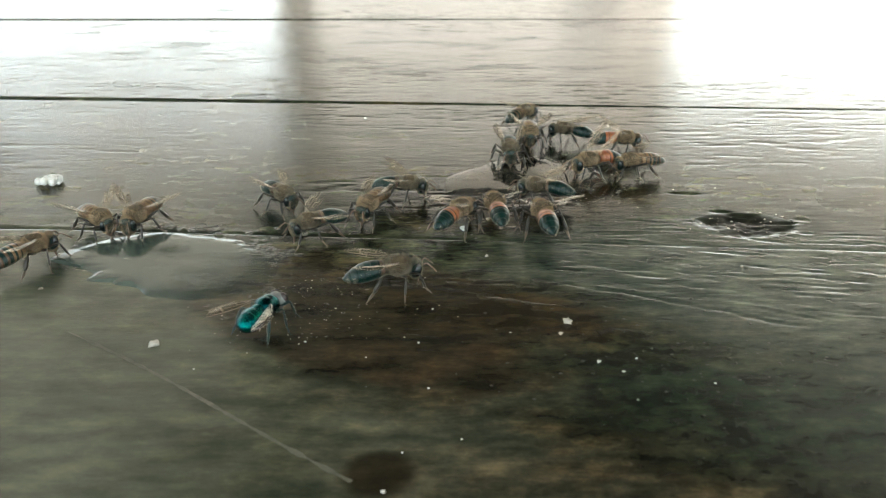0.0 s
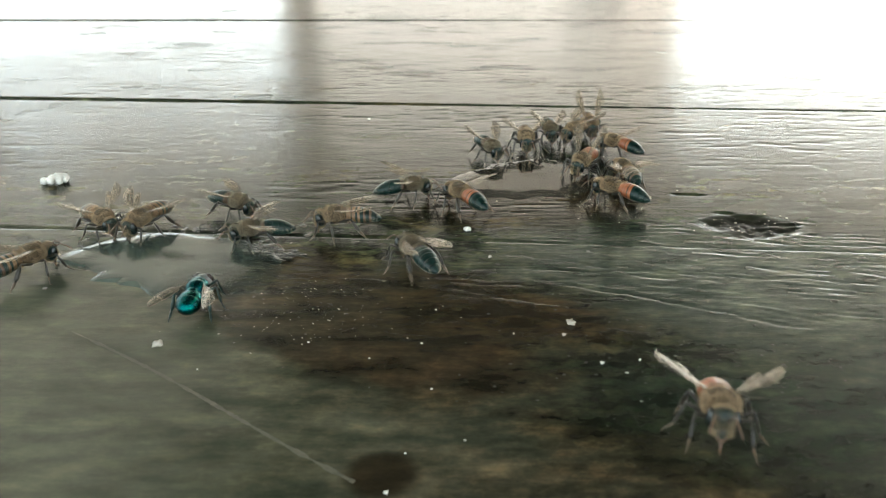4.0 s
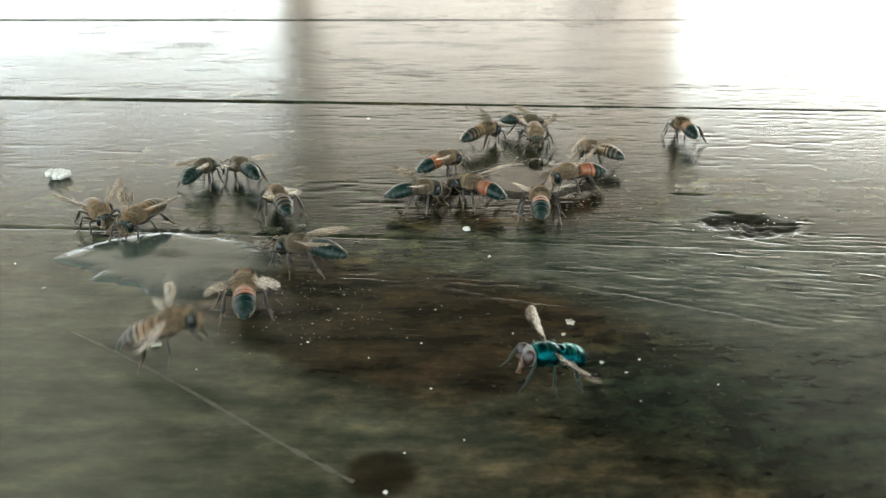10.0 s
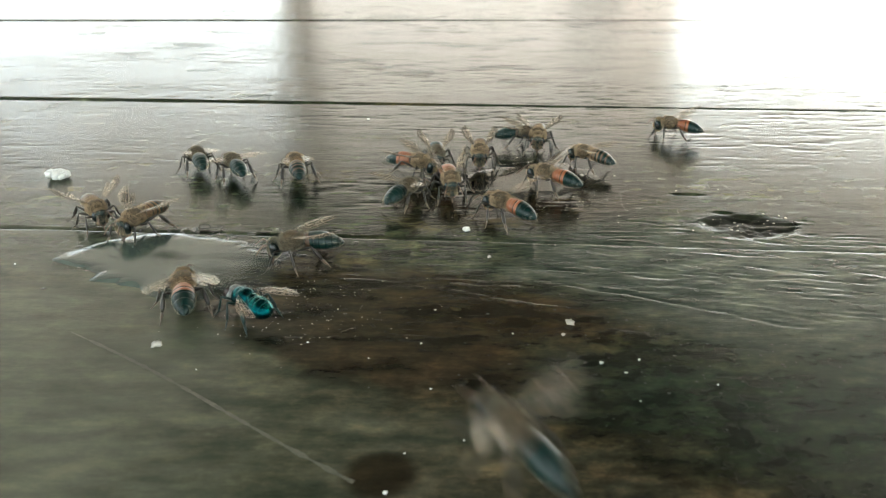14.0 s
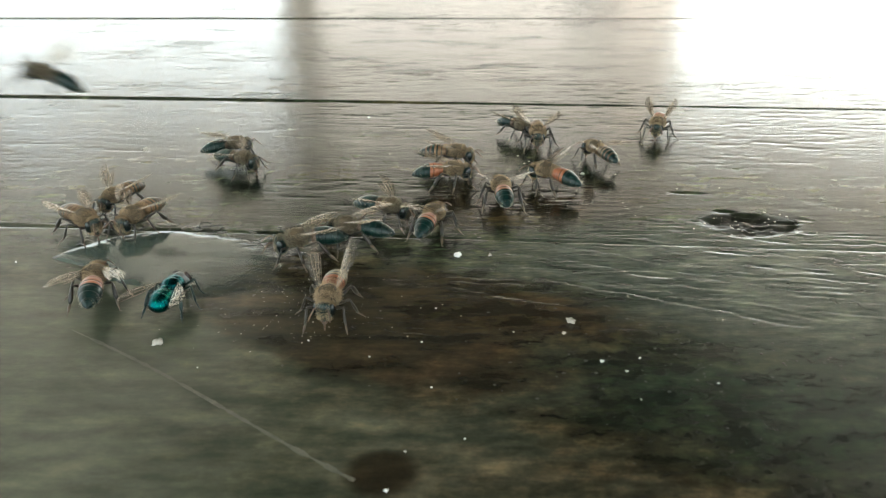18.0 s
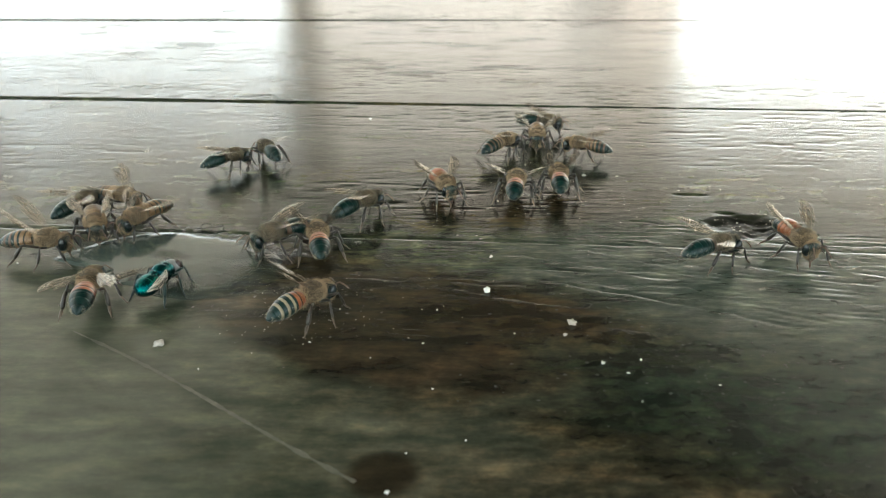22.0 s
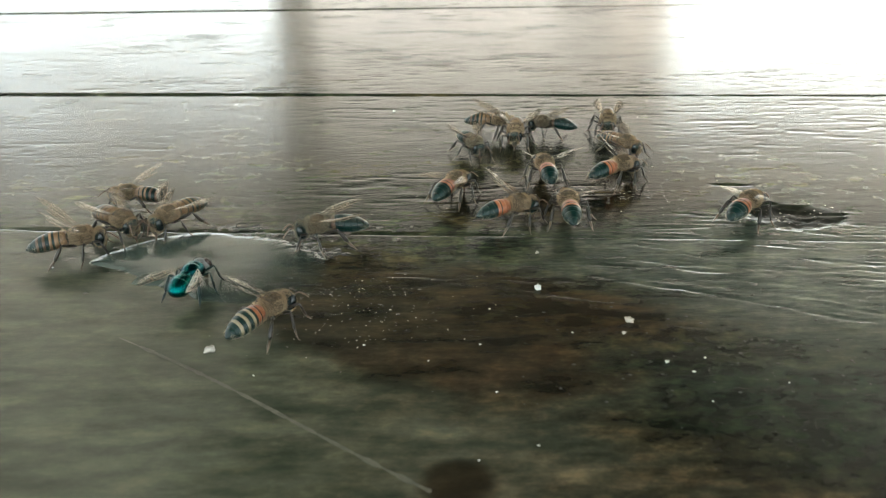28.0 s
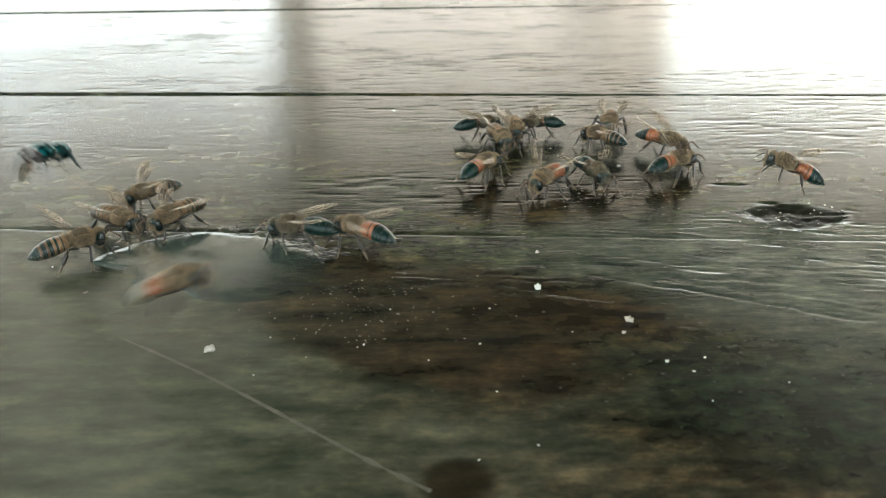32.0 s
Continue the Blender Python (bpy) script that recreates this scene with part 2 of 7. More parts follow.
LEAF = speckled("hedge_leaf", (0.02, 0.05, 0.025), (0.05, 0.1, 0.05), 9, 0.5, 0.2, 0.004)
ROOF_TILE = speckled("brown_roof_sheet", (0.12, 0.07, 0.05), (0.2, 0.12, 0.09), 3, 0.7, 0.3, 0.004)
GLASS_DARK = speckled("dark_window_glass", (0.02, 0.025, 0.025), (0.03, 0.035, 0.035), 3, 0.1, 0.0, 0.001)


def syrup(name, c1, c2, alpha, rough):
    m, t, b = material(name)
    v = mapped(t, (1, 1, 1))
    t.links.new(ramp(t, noise_tex(t, v, 60), (0.3, c1), (0.7, c2)), b.inputs["Base Color"])
    b.inputs["Roughness"].default_value = rough
    b.inputs["IOR"].default_value = 1.45
    b.inputs["Alpha"].default_value = alpha
    return m


def sheen_syrup():
    """Sugar water, its grey reflection painted in as colour, clearer towards its thin end."""
    m, t, b = material("sugar_water_painted_sheen")
    pos = mapped(t, (1, 1, 1))
    f = noise_tex(t, mapped(t, (1, 1.8, 1)), 55, 3)
    # the grey-green stands in for the brightness mirrored in the liquid
    t.links.new(ramp(t, f, (0.3, (0.032, 0.047, 0.038)), (0.7, (0.056, 0.074, 0.06))), b.inputs["Base Color"])
    b.inputs["Roughness"].default_value, b.inputs["IOR"].default_value = 0.14, 1.4
    sep = t.nodes.new("ShaderNodeSeparateXYZ")
    t.links.new(pos, sep.inputs[0])
    along = calc(t, "ADD", calc(t, "MULTIPLY", sep.outputs[0], 28.0), calc(t, "ADD", calc(t, "MULTIPLY", sep.outputs[1], -22.0), calc(t, "MULTIPLY", f, 0.5)))
    t.links.new(ramp(t, along, (0.35, grey(0.9)), (0.72, grey(0.4)), (0.95, grey(0.06))), b.inputs["Alpha"])
    return m


def sugar():
    m, t, b = material("white_sugar_crumb")
    v = mapped(t, (1, 1, 1))
    f = noise_tex(t, v, 900, 4)
    t.links.new(ramp(t, f, (0.3, (0.5, 0.5, 0.45)), (0.7, (0.72, 0.72, 0.68))), b.inputs["Base Color"])
    b.inputs["Roughness"].default_value = 0.5
    b.inputs["Subsurface Weight"].default_value = 0.2
    b.inputs["Subsurface Radius"].default_value = (0.001, 0.001, 0.001)
    bumped(t, b, f, 0.5, 0.0003)
    return m


SYRUP = syrup("sugar_syrup", (0.022, 0.020, 0.013), (0.04, 0.036, 0.024), 0.6, 0.03)
DROPLET = syrup("clear_syrup_drop", (0.08, 0.075, 0.06), (0.15, 0.14, 0.12), 0.8, 0.04)
SHEEN_SYRUP = sheen_syrup()
SUGAR = sugar()
DAMP_SUGAR = speckled("damp_sugar", (0.22, 0.19, 0.14), (0.5, 0.47, 0.4), 900, 0.3, 0.2, 0.0001)
DUST = speckled("grey_grit", (0.25, 0.23, 0.19), (0.5, 0.47, 0.4), 700, 0.8, 0.3, 0.0002)
BLACK_GRIT = speckled("black_dirt", (0.008, 0.008, 0.007), (0.02, 0.018, 0.015), 900, 0.8, 0.3, 0.0002)
SCRATCH = speckled("bare_scratched_wood", (0.024, 0.022, 0.014), (0.085, 0.078, 0.055), 420, 0.7, 0.2, 0.0002)


# ---- mesh helpers ----
def make(name, bm, mat, smooth=True):
    me = bpy.data.meshes.new(name)
    bm.to_mesh(me)
    bm.free()
    for m in mat if isinstance(mat, (list, tuple)) else (mat,):
        me.materials.append(m)
    if smooth:
        me.shade_smooth()
    return me


def part(name, bm, mat, parent, label="", smooth=True):
    me = bm if isinstance(bm, bpy.types.Mesh) else make(name, bm, mat, smooth)
    ob = new(name, me)
    ob.parent = parent
    return tagged(ob, label)


def from_arrays(name, verts, faces, mat, smooth=True):
    me = bpy.data.meshes.new(name)
    me.from_pydata(verts, [], faces)
    me.materials.append(mat)
    if smooth:
        me.shade_smooth()
    return me


def box(bm, x0, x1, y0, y1, z0, z1, bevel=0.0):
    made = bmesh.ops.create_cube(bm, size=1.0, matrix=Matrix.Translation(((x0 + x1) / 2, (y0 + y1) / 2, (z0 + z1) / 2)) @ Matrix.Diagonal((x1 - x0, y1 - y0, z1 - z0, 1)))
    if bevel:
        edges = list({e for v in made["verts"] for e in v.link_edges})
        bmesh.ops.bevel(bm, geom=edges, offset=bevel, segments=2, affect="EDGES")
    return bm


def boxed(*dims, bevel=0.0):
    return box(bmesh.new(), *dims, bevel=bevel)


def lattice(x, y, seed):
    """Smooth random values between 0 and 1 at arrays of places."""
    rng = np.random.default_rng(seed)
    table = rng.random((256, 256))
    xi, yi = np.floor(x).astype(int), np.floor(y).astype(int)
    fx, fy = x - xi, y - yi
    fx, fy = fx * fx * (3 - 2 * fx), fy * fy * (3 - 2 * fy)
    a, b = table[xi % 256, yi % 256], table[(xi + 1) % 256, yi % 256]
    c, d = table[xi % 256, (yi + 1) % 256], table[(xi + 1) % 256, (yi + 1) % 256]
    return (a * (1 - fx) + b * fx) * (1 - fy) + (c * (1 - fx) + d * fx) * fy


def groove(x, y, x0, y0, x1, y1, width, wobble, seed):
    """How deep a point lies in a crack from one place to the other: 0 to 1."""
    L = math.hypot(x1 - x0, y1 - y0)
    u = ((x - x0) * (x1 - x0) + (y - y0) * (y1 - y0)) / L
    v = ((y - y0) * (x1 - x0) - (x - x0) * (y1 - y0)) / L
    v = v + (lattice(u * 260, u * 0 + 3.3, seed) - 0.5) * wobble
    taper = np.clip(np.minimum(u, L - u) / (0.25 * L), 0, 1)
    w = width * taper + 1e-6
    return np.clip(1 - np.abs(v) / w, 0, 1) * (taper > 0)


def torn_grain():
    """Short cracks where the varnish has lifted along the grain."""
    rng = random.Random(23)
    rows = []
    for k in range(110):
        x, y = rng.gauss(0.058, 0.027), rng.gauss(0.114, 0.0095)
        long, turn = rng.uniform(0.004, 0.016), radians(rng.gauss(-11, 9))
        rows.append((x, y, x + long * math.cos(turn), y + long * math.sin(turn), rng.uniform(0.00022, 0.0005), rng.uniform(0.00003, 0.00013), 100 + k))
    for k in range(60):
        x, y = rng.uniform(-0.09, 0.09), rng.gauss(0.134, 0.010)
        rows.append((x, y, x + rng.uniform(0.004, 0.014), y + rng.uniform(-0.0006, 0.0006), rng.uniform(0.0002, 0.0004), rng.uniform(0.00001, 0.00003), 300 + k))
    return rows


CRACKS = torn_grain()


def relief(x, y):
    """Height of the worn table top, in metres."""
    z = (lattice(x * 150, y * 900, 1) - 0.5) * 0.000014 + (lattice(x * 230, y * 1300, 2) - 0.5) * 0.000016
    z += (lattice(x * 14, y * 45, 3) - 0.5) * 0.00008
    rough = np.clip((lattice(x * 13, y * 40, 4) - 0.52) * 5, 0, 1)
    z -= rough * np.clip(lattice(x * 190, y * 1000, 5) - 0.6, 0, 1) * 0.00028
    z += np.exp(-(((x - 0.06) / 0.05) ** 2 + ((y - 0.115) / 0.03) ** 2)) * (lattice(x * 160, y * 1400, 9) - 0.5) * 0.00004
    # fine open grain, dense where the varnish has gone
    v = y + x * (0.11 + 0.24 * np.clip((0.125 - y) / 0.025, 0, 1))
    bare = np.exp(-(((x - 0.062) / 0.055) ** 2 + ((y - 0.115) / 0.017) ** 2))
    patchy = np.clip((lattice(x * 60, v * 260, 24) - 0.42) * 3.5, 0, 1)
    for sx, sy, seed, amp in ((260, 1150, 25, 0.9), (150, 620, 26, 0.9), (420, 1600, 27, 0.5)):
        line = (1 - np.abs(2 * lattice(x * sx, v * sy, seed) - 1)) ** 5
        z -= line * amp * (0.000048 * bare * patchy + 0.000012 * (y > 0.1) * patchy)
    # the torn grain and knot beside the joint
    near = np.exp(-(((x - 0.045) / 0.032) ** 2 + ((y - 0.117) / 0.011) ** 2))
    z -= near * np.clip(lattice(x * 160 + y * 60, y * 900 + x * 330, 6) - 0.5, 0, 1) * 0.0002
    k = ((x - 0.0595) / 0.0088) ** 2 + ((y - 0.1345) / 0.0050) ** 2
    k = np.sqrt(k) + (lattice(x * 300, y * 500, 7) - 0.5) * 0.8 + (lattice(x * 800, y * 1300, 10) - 0.5) * 0.5
    z -= np.clip((1.08 - k) * 1.5, 0, 1) * (0.0004 + 0.0007 * lattice(x * 700, y * 1000, 8))
    for x0, y0, x1, y1, w, wob, depth, seed in (
            (0.016, 0.1135, 0.060, 0.0962, 0.00028, 0.0013, 0.00026, 11), (0.031, 0.1148, 0.040, 0.1130, 0.0008, 0.001, 0.00025, 13),
            (0.024, 0.1180, 0.036, 0.1152, 0.0004, 0.0012, 0.0002, 12), (0.052, 0.1300, 0.066, 0.1255, 0.0005, 0.0012, 0.0003, 15),
            (0.048, 0.1495, 0.0555, 0.1490, 0.0006, 0.0006, 0.0006, 16), (0.0, 0.1108, 0.021, 0.1035, 0.00022, 0.0012, 0.0003, 17)):
        z -= groove(x, y, x0, y0, x1, y1, w, wob, seed) * depth * 0.65
    for x0, y0, x1, y1, w, depth, seed in CRACKS:
        near = (x > x0 - 0.001) & (x < x1 + 0.001) & (np.abs(y - (y0 + y1) / 2) < 0.006)
        if near.any():
            z[near] -= groove(x[near], y[near], x0, y0, x1, y1, w, 0.0007, seed) * depth - groove(x[near], y[near] - 0.0005, x0, y0, x1, y1, w * 1.3, 0.0007, seed) * depth * 0.5
    return z


def ground_z(x, y):
    return float(relief(np.array([x]), np.array([y]))[0])


# ---- the setting ----
FLOOR = -0.75
ground = new("ground", make("ground", boxed(-120, 120, -120, 120, FLOOR - 0.3, FLOOR), CONCRETE))
tagged(ground, "pale weathered concrete ground running out into the daylight", "ground", kind="structure")



def boarded(x0, x1, y0, y1, z):
    """Boards on joists under a roof deck."""
    bm = boxed(x0, x1, y0, y1, z + 0.03, z + 0.11)
    for i in range(int((y1 - y0) / 0.25)):
        box(bm, x0, x1, y0 + i * 0.25, y0 + i * 0.25 + 0.235, z, z + 0.03)
    for i in range(int((x1 - x0) / 1.2)):
        box(bm, x0 + 0.2 + i * 1.2, x0 + 0.27 + i * 1.2, y0, y1, z - 0.07, z)
    return bm


# unseen ceiling, added so that the near table top mirrors something dark
ceiling = tagged(new("ceiling", make("ceiling", boarded(-0.7, 1.0, -0.9, 3.4, 1.47), SHADED_BOARDS, False)), "unseen dark boarded ceiling added to darken the table top", "ceiling", kind="structure")
# unseen soffits, added as pale areas mirrored in the table and the puddle
for nm, x0, x1, y1 in (("soffit_front", -0.66, 1.36, 4.3), ("soffit_corner", -2.7, -0.67, 5.9), ("soffit_right", 1.37, 7, 6.4)):
    tagged(new(nm, make(nm, boarded(x0, x1, 3.41, y1, 1.49), LIT_BOARDS, False)), "unseen pale boarded soffit added for the table top to mirror", "ceiling", kind="structure")
soffit_side = tagged(new("soffit_side", make("soffit_side", boarded(1.01, 7, -0.9, 3.4, 1.49), LIT_BOARDS, False)), "unseen pale boarded soffit added for the table top to mirror", "ceiling", kind="structure")
soffit_left = tagged(new("soffit_left", make("soffit_left", boarded(-2.7, -0.71, -0.9, 3.4, 1.49), LIT_BOARDS, False)), "unseen pale boarded soffit added for the table top to mirror", "ceiling", kind="structure")
# unseen wall, added to keep light off the right side
WALL_WOOD = speckled("dark_wall_boards", (0.04, 0.035, 0.03), (0.09, 0.075, 0.06), 3, 0.7, 0.3, 0.004, stretch=(6, 6, 0.5))
wall_right = tagged(new("wall_right", make("wall_right", boxed(2.9, 3.05, -0.9, 2.4, FLOOR, 1.4), WALL_WOOD)), "unseen dark boarded wall added to darken the right of the table", "wall", kind="structure")


def post(x, y, w):
    p = tagged(new("post"), "square weathered wooden post holding up the shelter roof", "post", "posts of the shelter")
    p.location = (x, y, FLOOR)
    part("shaft", boxed(-w / 2, w / 2, -w / 2, w / 2, 0.06, 2.15, bevel=0.008), POST_WOOD, p)
    part("footing", boxed(-w / 2 - 0.03, w / 2 + 0.03, -w / 2 - 0.03, w / 2 + 0.03, 0, 0.08, bevel=0.01), CONCRETE, p, "concrete footing")
    part("bracket", boxed(-w / 2 - 0.02, w / 2 + 0.02, -w / 2 - 0.1, w / 2 + 0.1, 2.13, 2.16, bevel=0.004), POST_WOOD, p)


post(-0.458, 2.5, 0.098)
for px_, py_ in ((-2.55, 4.0), (6.7, 6.1), (-2.55, -0.7), (6.5, -0.7), (2.7, -0.75)):
    post(px_, py_, 0.14)


def house():
    h = tagged(new("house"), "tall cream plastered house across the yard in daylight", "house")
    h.location = (0.6, 10.0, FLOOR)
    part("wall", boxed(-2.28, 2.42, 0, 4, 0, 5.6), PLASTER, h, "cream plaster wall", False)
    part("corner_pier", boxed(1.5, 2.44, -0.03, 0.0, 0.3, 5.6), PIER, h, "darker plaster corner pier", False)
    part("plinth", boxed(-2.31, 2.45, -0.04, 0, 0, 0.3, bevel=0.01), CONCRETE, h, "grey plinth")
    roof = part("roof", boxed(-2.5, 2.75, -0.5, 4.4, 5.6, 5.75, bevel=0.02), ROOF_TILE, h, "brown sheet roof")
    part("gutter", boxed(-2.5, 2.75, -0.6, -0.5, 5.56, 5.68, bevel=0.02), ROOF_TILE, roof)
    w = part("window", boxed(0.9, 1.7, -0.05, 0, 1.0, 2.1, bevel=0.01), POST_WOOD, h, "wooden window frame")
    part("pane", boxed(0.97, 1.63, -0.06, -0.05, 1.07, 2.03), GLASS_DARK, w, "dark glass")


house()


def hedge():
    h = tagged(new("hedge"), "clipped dark green hedge along the yard", "hedge")
    h.location = (-2.75, 5.9, FLOOR)
    rng = np.random.default_rng(5)
    verts, faces = [], []
    for i in range(5000):
        c = np.array([rng.uniform(-0.75, 0.75), rng.uniform(-0.3, 0.3), rng.uniform(0.02, 0.55) ** 1.0])
        a = rng.normal(size=3)
        a /= np.linalg.norm(a)
        b_ = np.cross(a, rng.normal(size=3))
        b_ /= np.linalg.norm(b_)
        n = len(verts)
        verts += [tuple(c - 0.05 * a), tuple(c + 0.018 * b_), tuple(c + 0.05 * a), tuple(c - 0.018 * b_)]
        faces.append((n, n + 1, n + 2, n + 3))
    part("leaves", from_arrays("leaves", verts, faces, LEAF), None, h)
    part("stems", boxed(-0.7, 0.7, -0.22, 0.22, 0, 0.4, bevel=0.05), LEAF, h)


hedge()

# ---- the table ----
table = tagged(new("table"), "old dark varnished plank table, worn and wet with syrup", "table")
table.location = (0, 0, FLOOR)
TOP = -FLOOR


JOINTS = ((-0.45, 0.0, 0.0004), (-0.34, 0.0, 0.0009), (-0.24, 0.0, 0.0009), (-0.13, 0.0, 0.0009), (-0.02, 0.0, 0.0006), (0.128, -0.066, 0.00016),
          (0.2146, -0.052, 0.0006), (0.340, 0.0, 0.0007), (0.4105, -0.02, 0.0004))


def thin(x):
    """Joints close towards the right."""
    return 0.3 + 0.7 * np.clip((0.05 - x) / 0.13, 0, 1)


def plank(joint0, joint1, fine):
    """A board along x; those under the insects carry the relief of their worn top."""
    if fine:
        xs = np.concatenate([np.linspace(-0.8, -0.27, 40)[:-1], np.arange(-0.27, 0.2701, 0.0009), np.linspace(0.27, 0.8, 40)[1:]])
        n = int((joint1[0] - joint0[0]) / 0.00036)
    else:
        xs, n = np.linspace(-0.8, 0.8, 81), 30
    X, V = np.meshgrid(xs, np.linspace(0, 1, n), indexing="ij")
    Y0 = joint0[0] + joint0[1] * X + joint0[2] * thin(X)
    Y1 = joint1[0] + joint1[1] * X - joint1[2] * thin(X)
    Y = Y0 + (Y1 - Y0) * V
    Z = relief(X, Y)
    for gap, dist in ((joint0[2] * thin(X), Y - Y0), (joint1[2] * thin(X), Y1 - Y)):
        edge = dist + (lattice(X * 180, Y * 10, 21) - 0.5) * 0.0006
        Z -= np.clip(1 - edge / (0.0003 + gap * 1.6), 0, 1) ** 2 * gap * 1.5
    nx, ny = X.shape
    top = np.stack([X, Y, Z + TOP], -1).reshape(-1, 3)
    i = np.arange(nx * ny).reshape(nx, ny)
    quads = np.stack([i[:-1, :-1], i[1:, :-1], i[1:, 1:], i[:-1, 1:]], -1).reshape(-1, 4)
    rim = np.concatenate([i[:, 0], i[-1, 1:], i[-2::-1, -1], i[0, -2:0:-1]])
    high = top[rim]
    low = high.copy()
    low[:, 2] = TOP - 0.028
    k = np.arange(len(rim))
    n0 = len(top)
    n1 = n0 + len(rim)
    sides = np.stack([n0 + k, n1 + k, n1 + np.roll(k, -1), n0 + np.roll(k, -1)], -1)
    me = from_arrays("plank", np.concatenate([top, high, low]), np.concatenate([quads, sides]).tolist(), WOOD)
    me.polygons.foreach_set("use_smooth", [True] * len(quads) + [False] * len(sides))
    return part("plank", me, None, table)


for j0, j1 in zip(JOINTS, JOINTS[1:]):
    plank(j0, j1, j1[0] > 0.1)
for x in (-0.72, 0.66):
    for y in (-0.40, 0.30):
        part("leg", boxed(x, x + 0.06, y, y + 0.06, 0, TOP - 0.028, bevel=0.004), POST_WOOD, table)
for y in (-0.39, 0.33):
    part("apron", boxed(-0.66, 0.66, y, y + 0.022, TOP - 0.11, TOP - 0.029, bevel=0.003), POST_WOOD, table)
part("batten", boxed(-0.6, -0.54, -0.44, 0.4, TOP - 0.05, TOP - 0.0285, bevel=0.002), POST_WOOD, table)
part("batten", boxed(0.54, 0.6, -0.44, 0.4, TOP - 0.05, TOP - 0.0285, bevel=0.002), POST_WOOD, table)


# ---- spilled syrup and crumbs ----
def puddle(name, x, y, turn, height, seed, label, reach, ragged, fluid):
    """A flat pool with a rounded rim: reach gives its half width in millimetres at a few angles, ragged its fine unevenness."""
    n, rings = 360, 16
    deg = np.arange(n)
    r = np.interp(deg, [a for a, _ in reach] + [reach[0][0] + 360], [q for _, q in reach] + [reach[0][1]], period=360)
    th = np.radians(deg)
    r = r + (lattice(np.cos(th) * 5 + 20, np.sin(th) * 5 + 20, seed) - 0.5) * 1.7 * ragged
    drip = np.clip(np.sin(th + 0.35), 0, 1) * np.clip(np.cos(th) * 1.6, 0, 1)
    r = r + (lattice(th * 16, th * 0 + 0.5, seed + 1) - 0.5) * ragged * (0.35 + 5.0 * drip)
    r = r / 1000
    verts, faces = [(0, 0, height)], []
    for k in range(1, rings + 1):
        q = 1 - (1 - k / rings) ** 2.2
        z = height * (1 - q ** 11) - 0.0006 * (q > 0.999)
        verts += [(q * w * math.cos(a), q * w * math.sin(a), z) for a, w in zip(th, r)]
    for j in range(n):
        faces.append((0, 1 + j, 1 + (j + 1) % n))
    for k in range(rings - 1):
        a0 = 1 + k * n
        for j in range(n):
            m = (j + 1) % n
            faces.append((a0 + j, a0 + n + j, a0 + n + m, a0 + m))
    ob = tagged(new(name, from_arrays(name, verts, faces, fluid)), label, "puddle")
    ob.matrix_world = pose(x, y, 0, 0, 0, turn)
    return ob


puddle("syrup_puddle", -0.046, 0.1175, 0, 0.0007, 31, "shallow syrup puddle with a painted grey sheen and a bright raised rim on the table",
                   ((0, 18), (12, 17.6), (28, 14.2), (45, 13), (90, 11.8), (140, 18), (161, 21.5), (174, 23.6), (182, 16.2), (191, 13.6), (200, 14.6), (212, 10.5), (240, 8.6), (280, 11.0), (315, 15), (340, 18)), 0.42, SHEEN_SYRUP)
right_pool = puddle("syrup_puddle", 0.0185, 0.158, 22, 0.0005, 41, "small clear syrup puddle being drunk up by the bees",
                    ((0, 17), (40, 14), (75, 12), (120, 11), (160, 17), (185, 20), (200, 14), (250, 10), (300, 13), (335, 18)), 0.8, SYRUP)


def lump(size, seed, flat=0.7):
    """An irregular grain."""
    bm = bmesh.new()
    bmesh.ops.create_icosphere(bm, subdivisions=2, radius=1.0)
    for v in bm.verts:
        k = 0.75 + 1.0 * noise.noise(v.co * 2.3 + Vector((seed, seed * 2, 0)))
        v.co = Vector((v.co.x * k, v.co.y * k * 0.8, v.co.z * k * flat)) * size
    return bm


def crumb(x, y, size, mat, label, category="crumb", seed=1.0):
    ob = tagged(new("crumb", make("crumb", lump(size, seed), mat)), label, category, "crumbs on the table")
    ob.location = (x, y, ground_z(x, y) + size * 0.35)
    return ob


SUGAR_LABEL = "tiny white sugar crumb on the dark wood"
for k, (x, y, s) in enumerate(((-3.2, 93.9, 0.40), (22.4, 89.0, 0.62), (25.4, 86.7, 0.42), (27.9, 89.8, 0.40), (-1.6, 83.1, 0.40), (-1.2, 103.2, 0.33),
                               (-6.5, 64.2, 0.62), (37.3, 84.0, 0.33), (-20.2, 201.0, 0.8), (26.0, 80.5, 0.3), (-19.9, 94.2, 0.35), (-10.6, 90.2, 0.28),
                               (-4.6, 70.6, 0.3), (2.6, 72.9, 0.3), (-34.4, 87.5, 0.3), (-75.0, 118.4, 0.5), (10.5, 96.5, 0.3), (21.3, 196.0, 0.6))):
    crumb(x / 1000, y / 1000, s * 0.52 / 1000, SUGAR, SUGAR_LABEL, seed=k * 1.7)
for k, (x, y, s) in enumerate(((19.5, 99.1, 0.85), (-41.9, 93.3, 1.0), (31.0, 160.0, 0.5), (18.0, 96.2, 0.4), (8.3, 121.0, 0.4))):
    crumb(x / 1000, y / 1000, s / 1000, DUST, "small pale grain of grit on the table", "grit", seed=30 + k * 2.1)
carried_crumb = crumb(0.0046, 0.1319, 0.00085, SUGAR, "white sugar crumb pushed about by the bees", seed=77)


